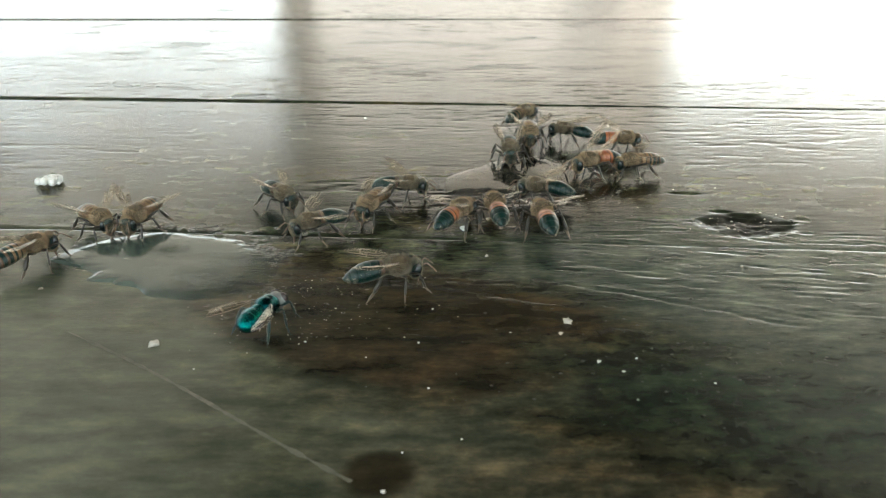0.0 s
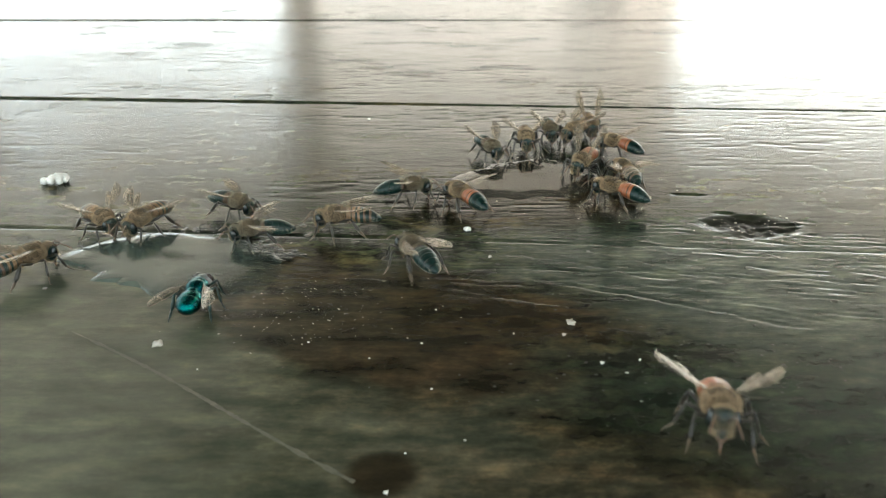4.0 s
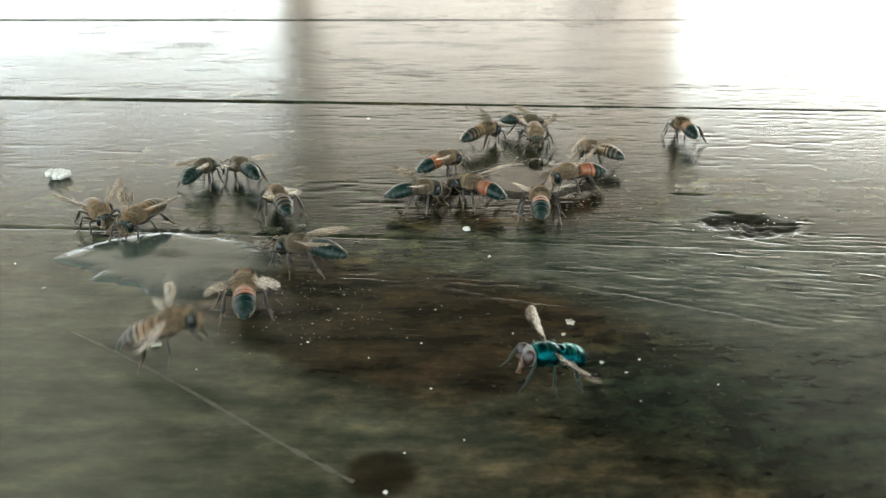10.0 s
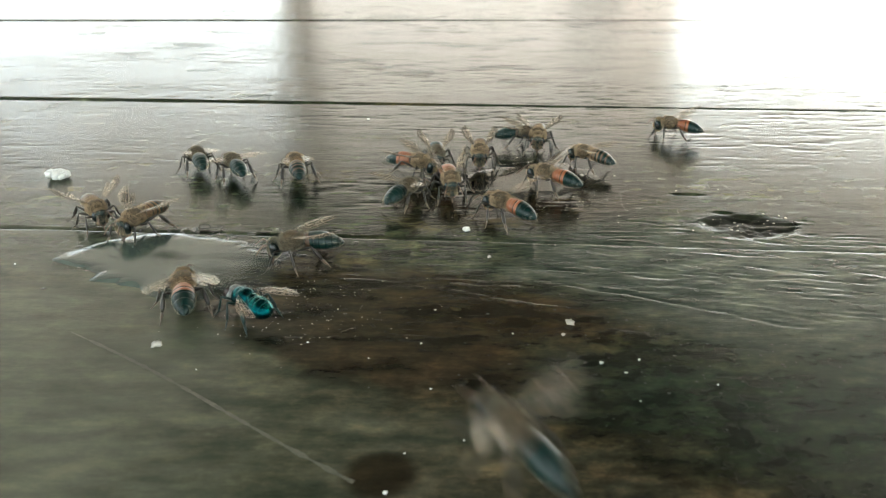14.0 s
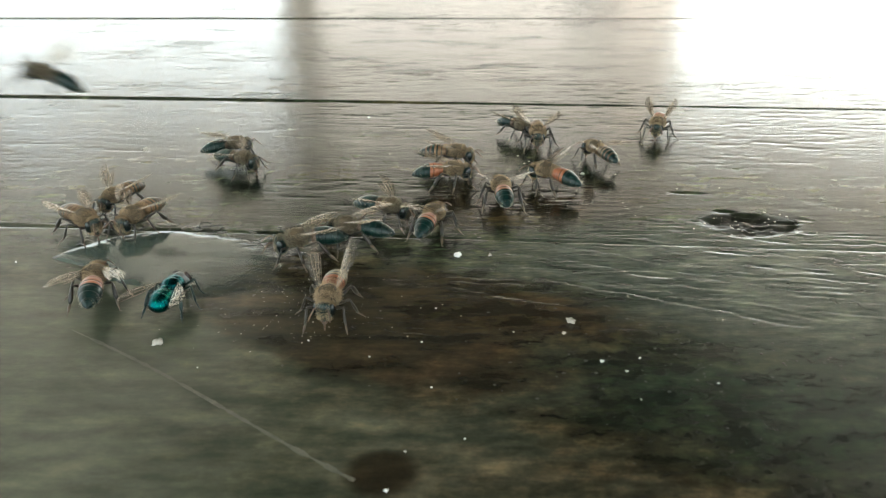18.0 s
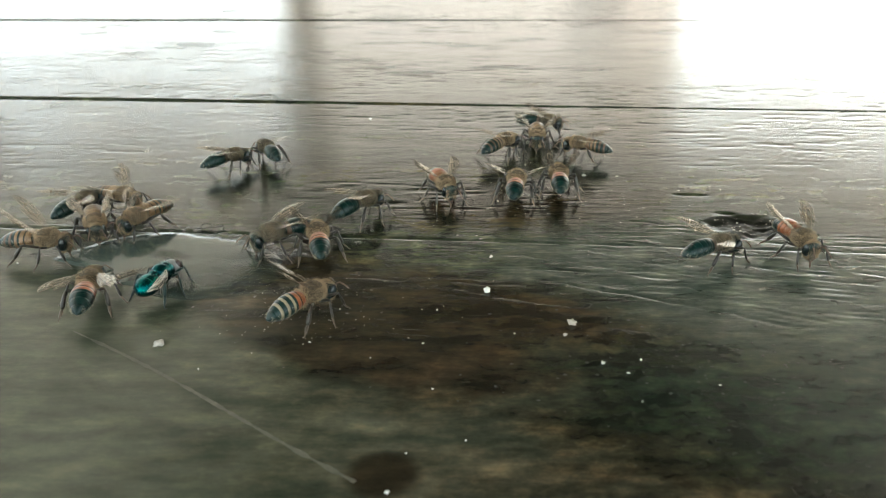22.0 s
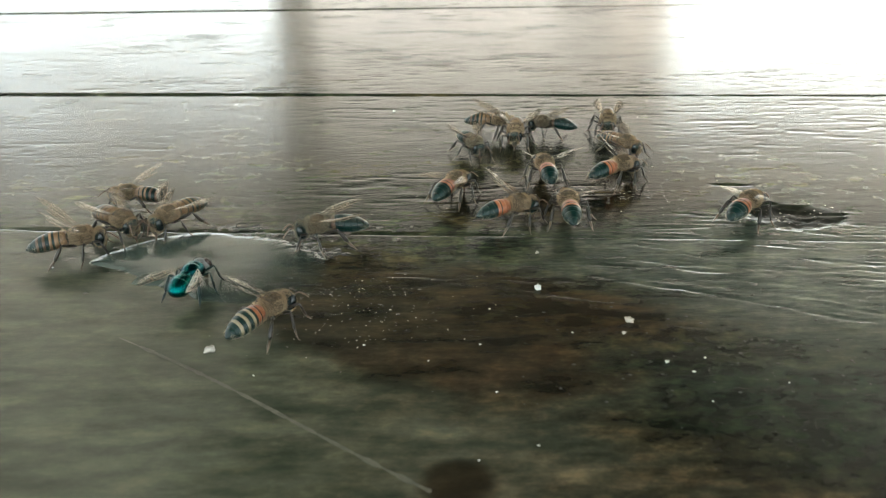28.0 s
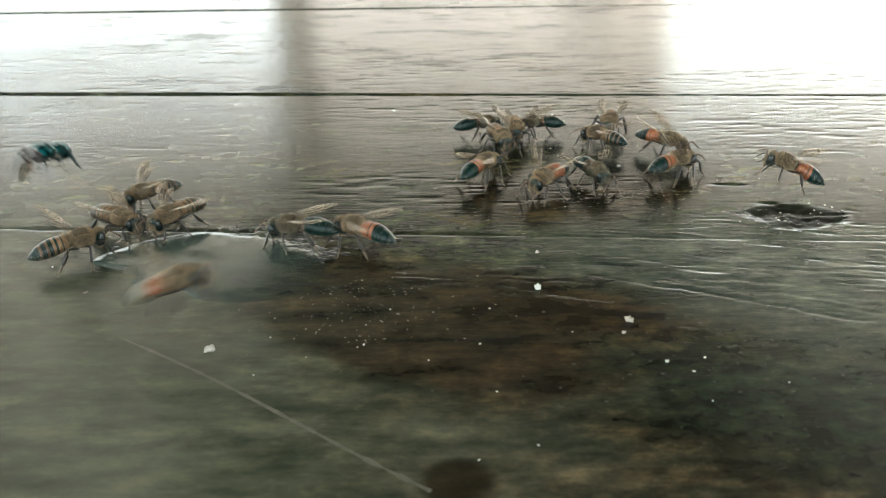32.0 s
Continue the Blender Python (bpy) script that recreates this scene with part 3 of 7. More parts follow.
def fluff():
    """A torn flake of sugar."""
    bm = bmesh.new()
    rng = random.Random(3)
    for i in range(26):
        c = Vector((rng.uniform(-2.4, 2.4), rng.uniform(-1.1, 1.1), 0)) * 0.001
        c.z = 0.0009 + 0.0006 * rng.random() - abs(c.x) * 0.15
        bmesh.ops.create_icosphere(bm, subdivisions=1, radius=0.0005 + 0.0005 * rng.random(), matrix=Matrix.Translation(c))
    return tagged(new("sugar_flake", make("sugar_flake", bm, SUGAR)), "ragged white flake of sugar standing on the table", "crumb")


flake = fluff()


def sprinkle(name, mat, places, seed, label, category, tall):
    """Fine drops or grains that nobody could count, flat below and domed above."""
    rng = np.random.default_rng(seed)
    verts, faces = [], []
    ring = [(math.cos(a), math.sin(a)) for a in np.linspace(0, 2 * np.pi, 8, endpoint=False)]
    for cx, cy, sx, sy, count, size in places:
        for _ in range(count):
            x, y = rng.normal(cx, sx), rng.normal(cy, sy)
            r = size * rng.uniform(0.35, 1.25)
            z, n0 = ground_z(x, y) - 0.00003, len(verts)
            squash = rng.uniform(0.7, 1.5)
            for k, h in ((1.0, 0.0), (0.75, 0.42 * tall)):
                verts += [(x + r * k * c * squash * rng.uniform(0.85, 1.15), y + r * k * s, z + r * h) for c, s in ring]
            verts.append((x, y, z + r * 0.62 * tall))
            for j in range(8):
                m = (j + 1) % 8
                faces.append((n0 + j, n0 + m, n0 + 8 + m, n0 + 8 + j))
                faces.append((n0 + 8 + j, n0 + 8 + m, n0 + 16))
    return tagged(new(name, from_arrays(name, verts, faces, mat)), label, category, kind="stuff")


sprinkle("syrup_droplets", DROPLET, ((-0.022, 0.107, 0.0060, 0.006, 130, 0.0002), (0.028, 0.147, 0.011, 0.0055, 190, 0.0003), (-0.04, 0.131, 0.012, 0.0018, 60, 0.0006), (-0.0360, 0.1258, 0.0020, 0.0006, 30, 0.0006), (-0.0325, 0.1240, 0.0018, 0.0006, 30, 0.0006), (-0.0290, 0.1219, 0.0016, 0.0006, 26, 0.0006), (-0.06, 0.122, 0.006, 0.004, 25, 0.0005),
                                   (0.059, 0.134, 0.006, 0.003, 60, 0.0003), (-0.003, 0.14, 0.01, 0.005, 60, 0.0003)), 12, "fine splashed syrup droplets drying on the wood", "droplets", 0.45)
sprinkle("sugar_grains", DAMP_SUGAR, ((-0.022, 0.107, 0.0045, 0.0055, 40, 0.0001), (-0.021, 0.098, 0.008, 0.0035, 55, 0.00009), (0.028, 0.147, 0.010, 0.005, 90, 0.0001), (0.0, 0.108, 0.018, 0.010, 14, 0.00012),
                                 (0.03, 0.17, 0.045, 0.025, 35, 0.00018), (0.059, 0.134, 0.006, 0.003, 30, 0.0002)), 15, "fine white sugar grains scattered on the wood", "sugar", 1.2)
sprinkle("dark_grit", BLACK_GRIT, ((0.04, 0.09, 0.02, 0.008, 160, 0.00022), (0.01, 0.10, 0.035, 0.02, 150, 0.00013), (0.02, 0.15, 0.05, 0.02, 90, 0.00015)), 19, "specks of dark dirt stuck to the varnish", "grit", 0.5)


def fibre():
    """A thin dark fibre, curled up and wet."""
    bm = bmesh.new()
    pts = [(1.6 * math.cos(a) + 0.35 * a, 0.9 * math.sin(a), 0.25 + 0.45 * abs(math.sin(0.9 * a))) for a in np.linspace(0, 7.5, 34)]
    mm = [Vector(p) * 0.001 for p in pts]
    loops = []
    for i, p in enumerate(mm):
        d = (mm[min(i + 1, len(mm) - 1)] - mm[max(i - 1, 0)]).normalized()
        a = d.cross(Vector((0, 0, 1))).normalized()
        c = d.cross(a)
        loops.append([bm.verts.new(p + (a * math.cos(q) + c * math.sin(q)) * 0.00011) for q in (0, 2.1, 4.2)])
    for l0, l1 in zip(loops, loops[1:]):
        for j in range(3):
            bm.faces.new((l0[j], l0[(j + 1) % 3], l1[(j + 1) % 3], l1[j]))
    ob = tagged(new("fibre", make("fibre", bm, BLACK_GRIT)), "thin dark curled fibre lying wet on the table", "fibre")
    ob.location = (-0.0462, 0.1325, 0)
    return ob


fibre()


def scratch(x0, y0, x1, y1, width, bow, seed, label):
    """A pale scratch in the varnish, following the surface of the board, broken where it is shallow."""
    verts, faces = [], []
    n = 200
    for i in range(n + 1):
        q = i / n
        x, y = x0 + q * (x1 - x0), y0 + q * (y1 - y0) + bow * math.sin(q * 5)
        w = width * (0.6 + 0.7 * noise.noise(Vector((q * 22, seed, 0))) + 0.3 * noise.noise(Vector((q * 60, seed + 3, 0)))) * min(1, 6 * q + 0.2)
        w = max(w, 0.00002)
        for k in (-1, 1):
            px, py = x + k * w * 0.55, y + k * w * 0.83
            verts.append((px, py, ground_z(px, py) + 0.00006 + TOP))
        if i and w > 0.00006:
            faces.append((2 * i - 2, 2 * i, 2 * i + 1, 2 * i - 1))
    return part("scratch", from_arrays("scratch", verts, faces, SCRATCH), None, table, label)


scratch(-0.0560, 0.0970, -0.0102, 0.0664, 0.00042, 0.0006, 1, "long pale scratch in the varnish")
scratch(0.0662, 0.1125, 0.0800, 0.1345, 0.0003, 0.0004, 5, "short pale scratch in the varnish")


# ---- insects: materials ----
def chitin(name, c1, c2, rough=0.35, scale=500, spec=0.5):
    m, t, b = material(name)
    v = mapped(t, (1, 1, 1))
    f, g = noise_tex(t, v, scale, 4), noise_tex(t, v, scale * 8, 3)
    t.links.new(ramp(t, calc(t, "ADD", calc(t, "MULTIPLY", f, 0.6), calc(t, "MULTIPLY", g, 0.4)), (0.3, c1), (0.7, c2)), b.inputs["Base Color"])
    b.inputs["Roughness"].default_value = rough
    b.inputs["Specular IOR Level"].default_value = spec
    bumped(t, b, g, 0.35, 0.00006)
    return m


BLACK = chitin("black_chitin", (0.0006, 0.007, 0.0055), (0.002, 0.02, 0.016), 0.34, spec=0.3)
AMBER = chitin("amber_chitin", (0.15, 0.046, 0.018), (0.31, 0.108, 0.043), 0.34)
CREAM = chitin("cream_band_chitin", (0.16, 0.13, 0.075), (0.3, 0.25, 0.16), 0.5)
VEIN = chitin("wing_vein", (0.07, 0.05, 0.03), (0.14, 0.105, 0.065), 0.4)
GREYBAND = chitin("grey_band_chitin", (0.03, 0.038, 0.028), (0.09, 0.09, 0.062), 0.5)
DOWN = speckled("downy_thorax", (0.02, 0.018, 0.01), (0.1, 0.07, 0.036), 500, 0.8, 0.4, 0.0001, spec=0.3)
TAN = chitin("tan_chitin", (0.1, 0.056, 0.026), (0.22, 0.135, 0.066), 0.42)
BROWN = chitin("brown_chitin", (0.05, 0.028, 0.015), (0.11, 0.06, 0.032), 0.4)
FOOT = chitin("bee_foot_chitin", (0.03, 0.022, 0.014), (0.12, 0.08, 0.045), 0.35, 900, 0.5)
LEG = chitin("bee_leg_chitin", (0.002, 0.005, 0.004), (0.03, 0.022, 0.014), 0.32, 900, 0.4)
EYE = chitin("insect_eye", (0.002, 0.006, 0.006), (0.008, 0.012, 0.01), 0.16, 3000)


def hair_stuff(name, c1, c2):
    """Fine hair that lets light from behind shine through it."""
    m = speckled(name, c1, c2, 1300, 0.6, 0.0, 0.0001)
    t = m.node_tree
    b, out = t.nodes["Principled BSDF"], t.nodes["Material Output"]
    glow = t.nodes.new("ShaderNodeBsdfTranslucent")
    t.links.new(b.inputs["Base Color"].links[0].from_socket, glow.inputs["Color"])
    mix = t.nodes.new("ShaderNodeMixShader")
    mix.inputs[0].default_value = 0.45
    t.links.new(b.outputs[0], mix.inputs[1])
    t.links.new(glow.outputs[0], mix.inputs[2])
    t.links.new(mix.outputs[0], out.inputs["Surface"])
    return m


HAIR = hair_stuff("tawny_bee_hair", (0.28, 0.2, 0.11), (0.64, 0.5, 0.32))
HAIR_GREY = hair_stuff("grey_bee_hair", (0.13, 0.115, 0.075), (0.42, 0.36, 0.25))
HAIR_PALE = hair_stuff("pale_side_hair", (0.34, 0.3, 0.22), (0.66, 0.6, 0.48))
FLY_EYE = chitin("fly_eye", (0.012, 0.008, 0.007), (0.035, 0.018, 0.014), 0.2, 3000)
FLY_FACE = chitin("fly_face", (0.07, 0.08, 0.07), (0.22, 0.22, 0.2), 0.4)


def teal_metal():
    m, t, b = material("metallic_teal_cuticle")
    v = mapped(t, (1, 1, 1))
    f = calc(t, "ADD", calc(t, "MULTIPLY", noise_tex(t, v, 330, 4), 0.7), calc(t, "MULTIPLY", noise_tex(t, v, 2600, 4), 0.3))
    t.links.new(ramp(t, f, (0.32, (0.0, 0.012, 0.017)), (0.52, (0.001, 0.07, 0.072)), (0.72, (0.006, 0.2, 0.13))), b.inputs["Base Color"])
    b.inputs["Metallic"].default_value, b.inputs["Roughness"].default_value = 0.95, 0.2
    bumped(t, b, noise_tex(t, v, 3200, 4), 0.7, 0.00008)
    return m


def membrane(name, c1, c2, body):
    """A clear film with a gloss that grows towards grazing angles."""
    m, t, b = material(name)
    out = t.nodes["Material Output"]
    v = mapped(t, (1, 1, 1))
    t.links.new(ramp(t, noise_tex(t, v, 500), (0.3, c1), (0.7, c2)), b.inputs["Base Color"])
    b.inputs["Roughness"].default_value = 0.5
    clear = t.nodes.new("ShaderNodeBsdfTransparent")
    clear.inputs["Color"].default_value = (0.93, 0.9, 0.85, 1)
    film = t.nodes.new("ShaderNodeMixShader")
    film.inputs[0].default_value = body
    t.links.new(clear.outputs[0], film.inputs[1])
    t.links.new(b.outputs[0], film.inputs[2])
    gloss = node(t, "BsdfAnisotropic", Roughness=0.34, Color=(0.5, 0.47, 0.42, 1))
    rough = node(t, "Bump", Strength=0.5, Distance=0.00012)
    t.links.new(noise_tex(t, v, 1100, 3), rough.inputs["Height"])
    t.links.new(rough.outputs[0], gloss.inputs["Normal"])
    sheen = t.nodes.new("ShaderNodeMixShader")
    edge = node(t, "Fresnel", IOR=1.38)
    t.links.new(calc(t, "MULTIPLY", edge.outputs[0], 0.28), sheen.inputs[0])
    t.links.new(film.outputs[0], sheen.inputs[1])
    t.links.new(gloss.outputs[0], sheen.inputs[2])
    t.links.new(sheen.outputs[0], out.inputs["Surface"])
    return m


TEAL = teal_metal()
WING = membrane("wing_membrane", (0.4, 0.37, 0.31), (0.62, 0.58, 0.51), 0.055)
SMOKY_WING = membrane("smoky_wing_membrane", (0.05, 0.05, 0.042), (0.14, 0.13, 0.11), 0.14)
MM = 0.001


def blob(bm, c, r, seg=20, rings=14, pitch=0.0):
    """An ellipsoid, millimetres."""
    m = Matrix.Translation(Vector(c) * MM) @ Matrix.Rotation(radians(pitch), 4, "Y") @ Matrix.Diagonal((r[0] * MM, r[1] * MM, r[2] * MM, 1))
    bmesh.ops.create_uvsphere(bm, u_segments=seg, v_segments=rings, radius=1.0, matrix=m)
    return bm


def tube(bm, points, radii, seg=7):
    """A tapered limb through points, millimetres."""
    pts = [Vector(p) * MM for p in points]
    loops = []
    for i, p in enumerate(pts):
        d = (pts[min(i + 1, len(pts) - 1)] - pts[max(i - 1, 0)]).normalized()
        a = d.cross(Vector((0.3, 0.1, 1))).normalized()
        b = d.cross(a)
        loops.append([bm.verts.new(p + (a * math.cos(q) + b * math.sin(q)) * radii[i] * MM) for q in np.linspace(0, 2 * np.pi, seg, endpoint=False)])
    for l0, l1 in zip(loops, loops[1:]):
        for j in range(seg):
            k = (j + 1) % seg
            bm.faces.new((l0[j], l0[k], l1[k], l1[j]))
    bm.faces.new(loops[0][::-1]), bm.faces.new(loops[-1])
    return bm


def hairs(spots, mat, name, seed):
    """Fine standing hair: (centre, radii, count, length) for each tuft, millimetres."""
    rng = np.random.default_rng(seed)
    verts, faces = [], []
    for c, r, count, length, keep in spots:
        for _ in range(count):
            n = rng.normal(size=3)
            n /= np.linalg.norm(n)
            if not keep(n):
                continue
            p = np.array(c) + np.array(r) * n * 0.97
            d = n / np.array(r)
            d = d / np.linalg.norm(d) + rng.normal(size=3) * 0.28 + np.array([-0.15, 0, 0.1])
            d /= np.linalg.norm(d)
            L, w = length * rng.uniform(0.45, 1.25), 0.015
            a = np.cross(d, rng.normal(size=3))
            a /= np.linalg.norm(a)
            b = np.cross(d, a)
            k = len(verts)
            for q in range(3):
                verts.append(tuple((p + w * (a * math.cos(q * 2.1) + b * math.sin(q * 2.1))) * MM))
            verts.append(tuple((p + d * L) * MM))
            faces += [(k, k + 1, k + 3), (k + 1, k + 2, k + 3), (k + 2, k, k + 3)]
    return from_arrays(name, verts, faces, mat)


def wing_mesh(length, width, side, name, film=None):
    """A clear wing from its hinge backwards along -x: a thin cambered blade with brown veins."""
    nu, nv = 30, 22
    verts, faces, vein = [], [], []
    for lay in (0.0, -0.012):
        for i in range(nu + 1):
            u = i / nu
            half = width * (math.sin(math.pi * min(1.0, u * 0.97 + 0.03)) ** 0.62) * (0.32 + 0.68 * u ** 0.8)
            for j in range(nv + 1):
                v = j / nv
                y = (v * 0.88 - 0.12) * half * side
                z = 0.16 * math.sin(math.pi * v) + 0.06 * math.sin(9 * u + 5 * v) + lay
                verts.append((-u * length * MM, y * MM, z * MM))
    m = (nu + 1) * (nv + 1)
    for lay in (0, m):
        for i in range(nu):
            for j in range(nv):
                a = lay + i * (nv + 1) + j
                q = (a, a + nv + 1, a + nv + 2, a + 1)
                faces.append(q if lay else q[::-1])
                long_vein = j == 0 or (j == 6 and i < 24) or (j == 13 and 4 < i < 20)
                cross_vein = (i == 11 and 6 <= j <= 13) or (i == 20 and 1 < j <= 12)
                vein.append(1 if long_vein or cross_vein else 0)
    me = from_arrays(name, verts, faces, film or WING)
    me.materials.append(VEIN)
    me.polygons.foreach_set("material_index", vein)
    return me


SHARED = {}


def shared(key, build):
    if key not in SHARED:
        SHARED[key] = build()
    return SHARED[key]


LEG_POINTS = {  # hip, knee, ankle, toe of each leg on one side
    "front": ((2.6, 1.0, 2.9), (3.6, 2.7, 3.6), (4.6, 3.0, 1.1), (5.6, 3.3, 0.12)),
    "middle": ((1.2, 1.2, 2.7), (1.0, 3.4, 3.7), (0.5, 4.3, 1.1), (0.0, 5.3, 0.12)),
    "hind": ((-0.2, 1.2, 2.7), (-2.2, 3.0, 3.9), (-3.7, 3.6, 1.5), (-5.0, 4.1, 0.12)),
}


def insect_leg(parent, which, side, thick, mat, spread=1.0):
    x0, y0, _ = LEG_POINTS[which][0]
    hip, knee, ankle, toe = [(x0 + (x - x0) * spread, (y0 + (y - y0) * spread) * side, z) for x, y, z in LEG_POINTS[which]]
    fat = 1.7 if which == "hind" else 1.0

    def rel(p):
        return (p[0] - hip[0], p[1] - hip[1], p[2] - hip[2])

    def mid(a, b, s):
        return tuple(p + (q - p) * s for p, q in zip(a, b))

    key = (which, side, thick, mat.name)
    femur = shared((key, "f"), lambda: make("leg", tube(bmesh.new(), [rel(hip), rel(mid(hip, knee, 0.4)), rel(mid(hip, knee, 0.8)), rel(knee)], [0.3 * thick, 0.42 * thick, 0.34 * thick, 0.22 * thick]), mat))
    tibia = shared((key, "t"), lambda: make("shin", tube(bmesh.new(), [rel(knee), rel(mid(knee, ankle, 0.35)), rel(mid(knee, ankle, 0.8)), rel(ankle)], [0.2 * thick, 0.3 * thick * fat, 0.36 * thick * fat, 0.24 * thick]), mat))
    tarsus = shared((key, "s"), lambda: make("foot", tube(bmesh.new(), [rel(ankle), rel(mid(ankle, toe, 0.35)), rel(mid(ankle, toe, 0.8)), rel(toe), rel((toe[0] + 0.3, toe[1] + 0.15 * side, 0.03))], [0.22 * thick * fat, 0.24 * thick * fat, 0.13 * thick, 0.09 * thick, 0.07 * thick]), FOOT if mat is LEG else mat))
    leg = part("leg", femur, None, parent)
    leg.location = Vector(hip) * MM
    part("shin", tibia, None, leg)
    part("foot", tarsus, None, leg)
    return leg


def girth(s):
    """The abdomen's half width, from its waist (0) to its tip (1)."""
    return 1.78 * (math.sin(math.pi * min(1, 0.2 + 0.8 * s ** 1.05)) ** 0.62 if s < 0.999 else 0.0)


def sag(s):
    """The height of the abdomen's middle line."""
    return 3.9 - 1.15 * s ** 1.6


def tergite(i, n, mat_count):
    """One ring of the abdomen: a cup that slides under the next."""
    bm = bmesh.new()
    seg = 26
    loops = []
    x0, x1 = -1.5 - 6.4 * i / n, -1.5 - 6.4 * (i + 1) / n - 0.28
    for k in range(7):
        x = x0 + (x1 - x0) * k / 6
        s = min(1.0, (-1.5 - x) / 6.4)
        r = max(girth(s), 0.05) - (0.0 if k < 5 else (k - 4) * 0.025)
        r += 0.03 * math.sin(math.pi * k / 6)
        cz = sag(s)
        loops.append([bm.verts.new(Vector((x, r * math.cos(q), cz + r * 0.86 * math.sin(q))) * MM) for q in np.linspace(0, 2 * np.pi, seg, endpoint=False)])
    for k, (l0, l1) in enumerate(zip(loops, loops[1:])):
        for j in range(seg):
            m = (j + 1) % seg
            f = bm.faces.new((l0[j], l0[m], l1[m], l1[j]))
            f.material_index = 1 if k >= mat_count else 0
    bm.faces.new(loops[-1]), bm.faces.new(loops[0][::-1])
    return bm


def honey_bee(style, label):
    """A worker standing at its base, head towards +x."""
    bands = {  # main colour, hind rim, rows before the rim
        "amber": ((AMBER, BLACK, 5), (AMBER, BLACK, 4), (AMBER, BLACK, 3), (BLACK, GREYBAND, 5), (BLACK, GREYBAND, 5), (BLACK, BLACK, 6)),
        "dark": ((BROWN, BLACK, 3), (BLACK, GREYBAND, 5), (BLACK, GREYBAND, 5), (BLACK, GREYBAND, 5), (BLACK, GREYBAND, 5), (BLACK, BLACK, 6)),
        "striped": ((TAN, BLACK, 4), (TAN, BLACK, 3), (TAN, BLACK, 2), (BROWN, BLACK, 2), (BROWN, BLACK, 2), (BLACK, BLACK, 6)),
        "banded": ((AMBER, BLACK, 4), (AMBER, BLACK, 3), (CREAM, BLACK, 2), (CREAM, BLACK, 2), (CREAM, BLACK, 2), (BLACK, BLACK, 6)),
    }[style]
    fur = HAIR_GREY if style == "dark" else HAIR
    bee = tagged(new("honey_bee"), label, "bee", "bees at the syrup")
    part("thorax", shared("thorax", lambda: make("thorax", blob(bmesh.new(), (0.9, 0, 4.0), (2.0, 1.8, 1.7)), DOWN)), None, bee)
    part("waist", shared("waist", lambda: make("waist", tube(bmesh.new(), [(-0.6, 0, 3.7), (-1.2, 0, 3.65), (-1.7, 0, 3.8)], [1.0, 0.6, 1.1], 12), BLACK)), None, bee)
    for i, (a, b, k) in enumerate(bands):
        part("abdomen_ring", make("abdomen_ring", tergite(i, 6, k), (a, b)), None, bee)
    body = ((0.9, 0, 4.0), (2.0, 1.8, 1.7))
    part("fur", shared(("fur", fur.name), lambda: hairs((
        (*body, 6500, 0.62, lambda n: n[2] > -0.6 and (n[2] < 0.62 or n[0] > 0.5 or n[0] < -0.62)), (*body, 1500, 0.3, lambda n: n[2] > 0.55),
        ((-1.8, 0, 3.85), (0.9, 1.5, 1.4), 1100, 0.5, lambda n: n[0] > -0.4), ((3.65, 0, 3.2), (1.0, 1.55, 1.62), 4200, 0.5, lambda n: abs(n[1]) < 0.66)), fur, "fur", 4)), None, bee, "downy thorax fur")
    rings = [(-2.3 - 0.95 * i, (0.8 + 0.95 * i) / 6.4) for i in range(6)]
    part("hair_fringe", shared(("fringe", style), lambda: hairs(tuple(((x, 0, sag(q)), (0.4, girth(q), 0.86 * girth(q)), 170, 0.22, lambda n: n[2] > 0.2) for x, q in rings), HAIR_GREY, "hair_fringe", 9)), None, bee)
    part("side_hair", shared("side_hair", lambda: hairs(tuple(((x, 0, sag(q)), (0.7, girth(q), 0.86 * girth(q)), 520, 0.4, lambda n: abs(n[1]) > 0.7 and -0.7 < n[2] < 0.35) for x, q in rings), HAIR_PALE, "side_hair", 10)), None, bee, "pale hair along the sides")
    head = part("head", shared("head", lambda: make("head", blob(blob(bmesh.new(), (0, 0, 0), (0.95, 1.55, 1.6), pitch=18), (0.35, 0, -1.05), (0.55, 0.7, 0.75)), BLACK)), None, bee)
    head.location = Vector((3.65, 0, 3.2)) * MM
    for s in (-1, 1):
        part("eye", shared(("eye", s), lambda: make("eye", blob(bmesh.new(), (0.12, 1.22 * s, 0.18), (0.62, 0.5, 1.12), 14, 10, 12), EYE)), None, head, "glossy black eye")
        part("antenna", shared(("ant", s), lambda: make("antenna", tube(bmesh.new(), [(0.8, 0.35 * s, 0.3), (1.35, 0.8 * s, 1.0), (1.7, 1.05 * s, 1.15), (2.5, 1.4 * s, 0.5), (3.1, 1.65 * s, -0.2)], [0.12, 0.09, 0.11, 0.12, 0.1]), BROWN)), None, head)
    part("mandible", shared("mand", lambda: make("mandible", tube(tube(bmesh.new(), [(0.5, 0.35, -1.5), (0.6, 0.2, -2.0)], [0.28, 0.12]), [(0.5, -0.35, -1.5), (0.6, -0.2, -2.0)], [0.28, 0.12]), BROWN)), None, head)
    part("tongue", shared("tongue", lambda: make("tongue", tube(bmesh.new(), [(0.45, 0, -1.6), (0.6, 0, -2.5), (0.85, 0, -3.3)], [0.22, 0.16, 0.07]), BROWN)), None, head)
    for which in ("front", "middle", "hind"):
        for s in (-1, 1):
            insect_leg(bee, which, s, 0.6, LEG)
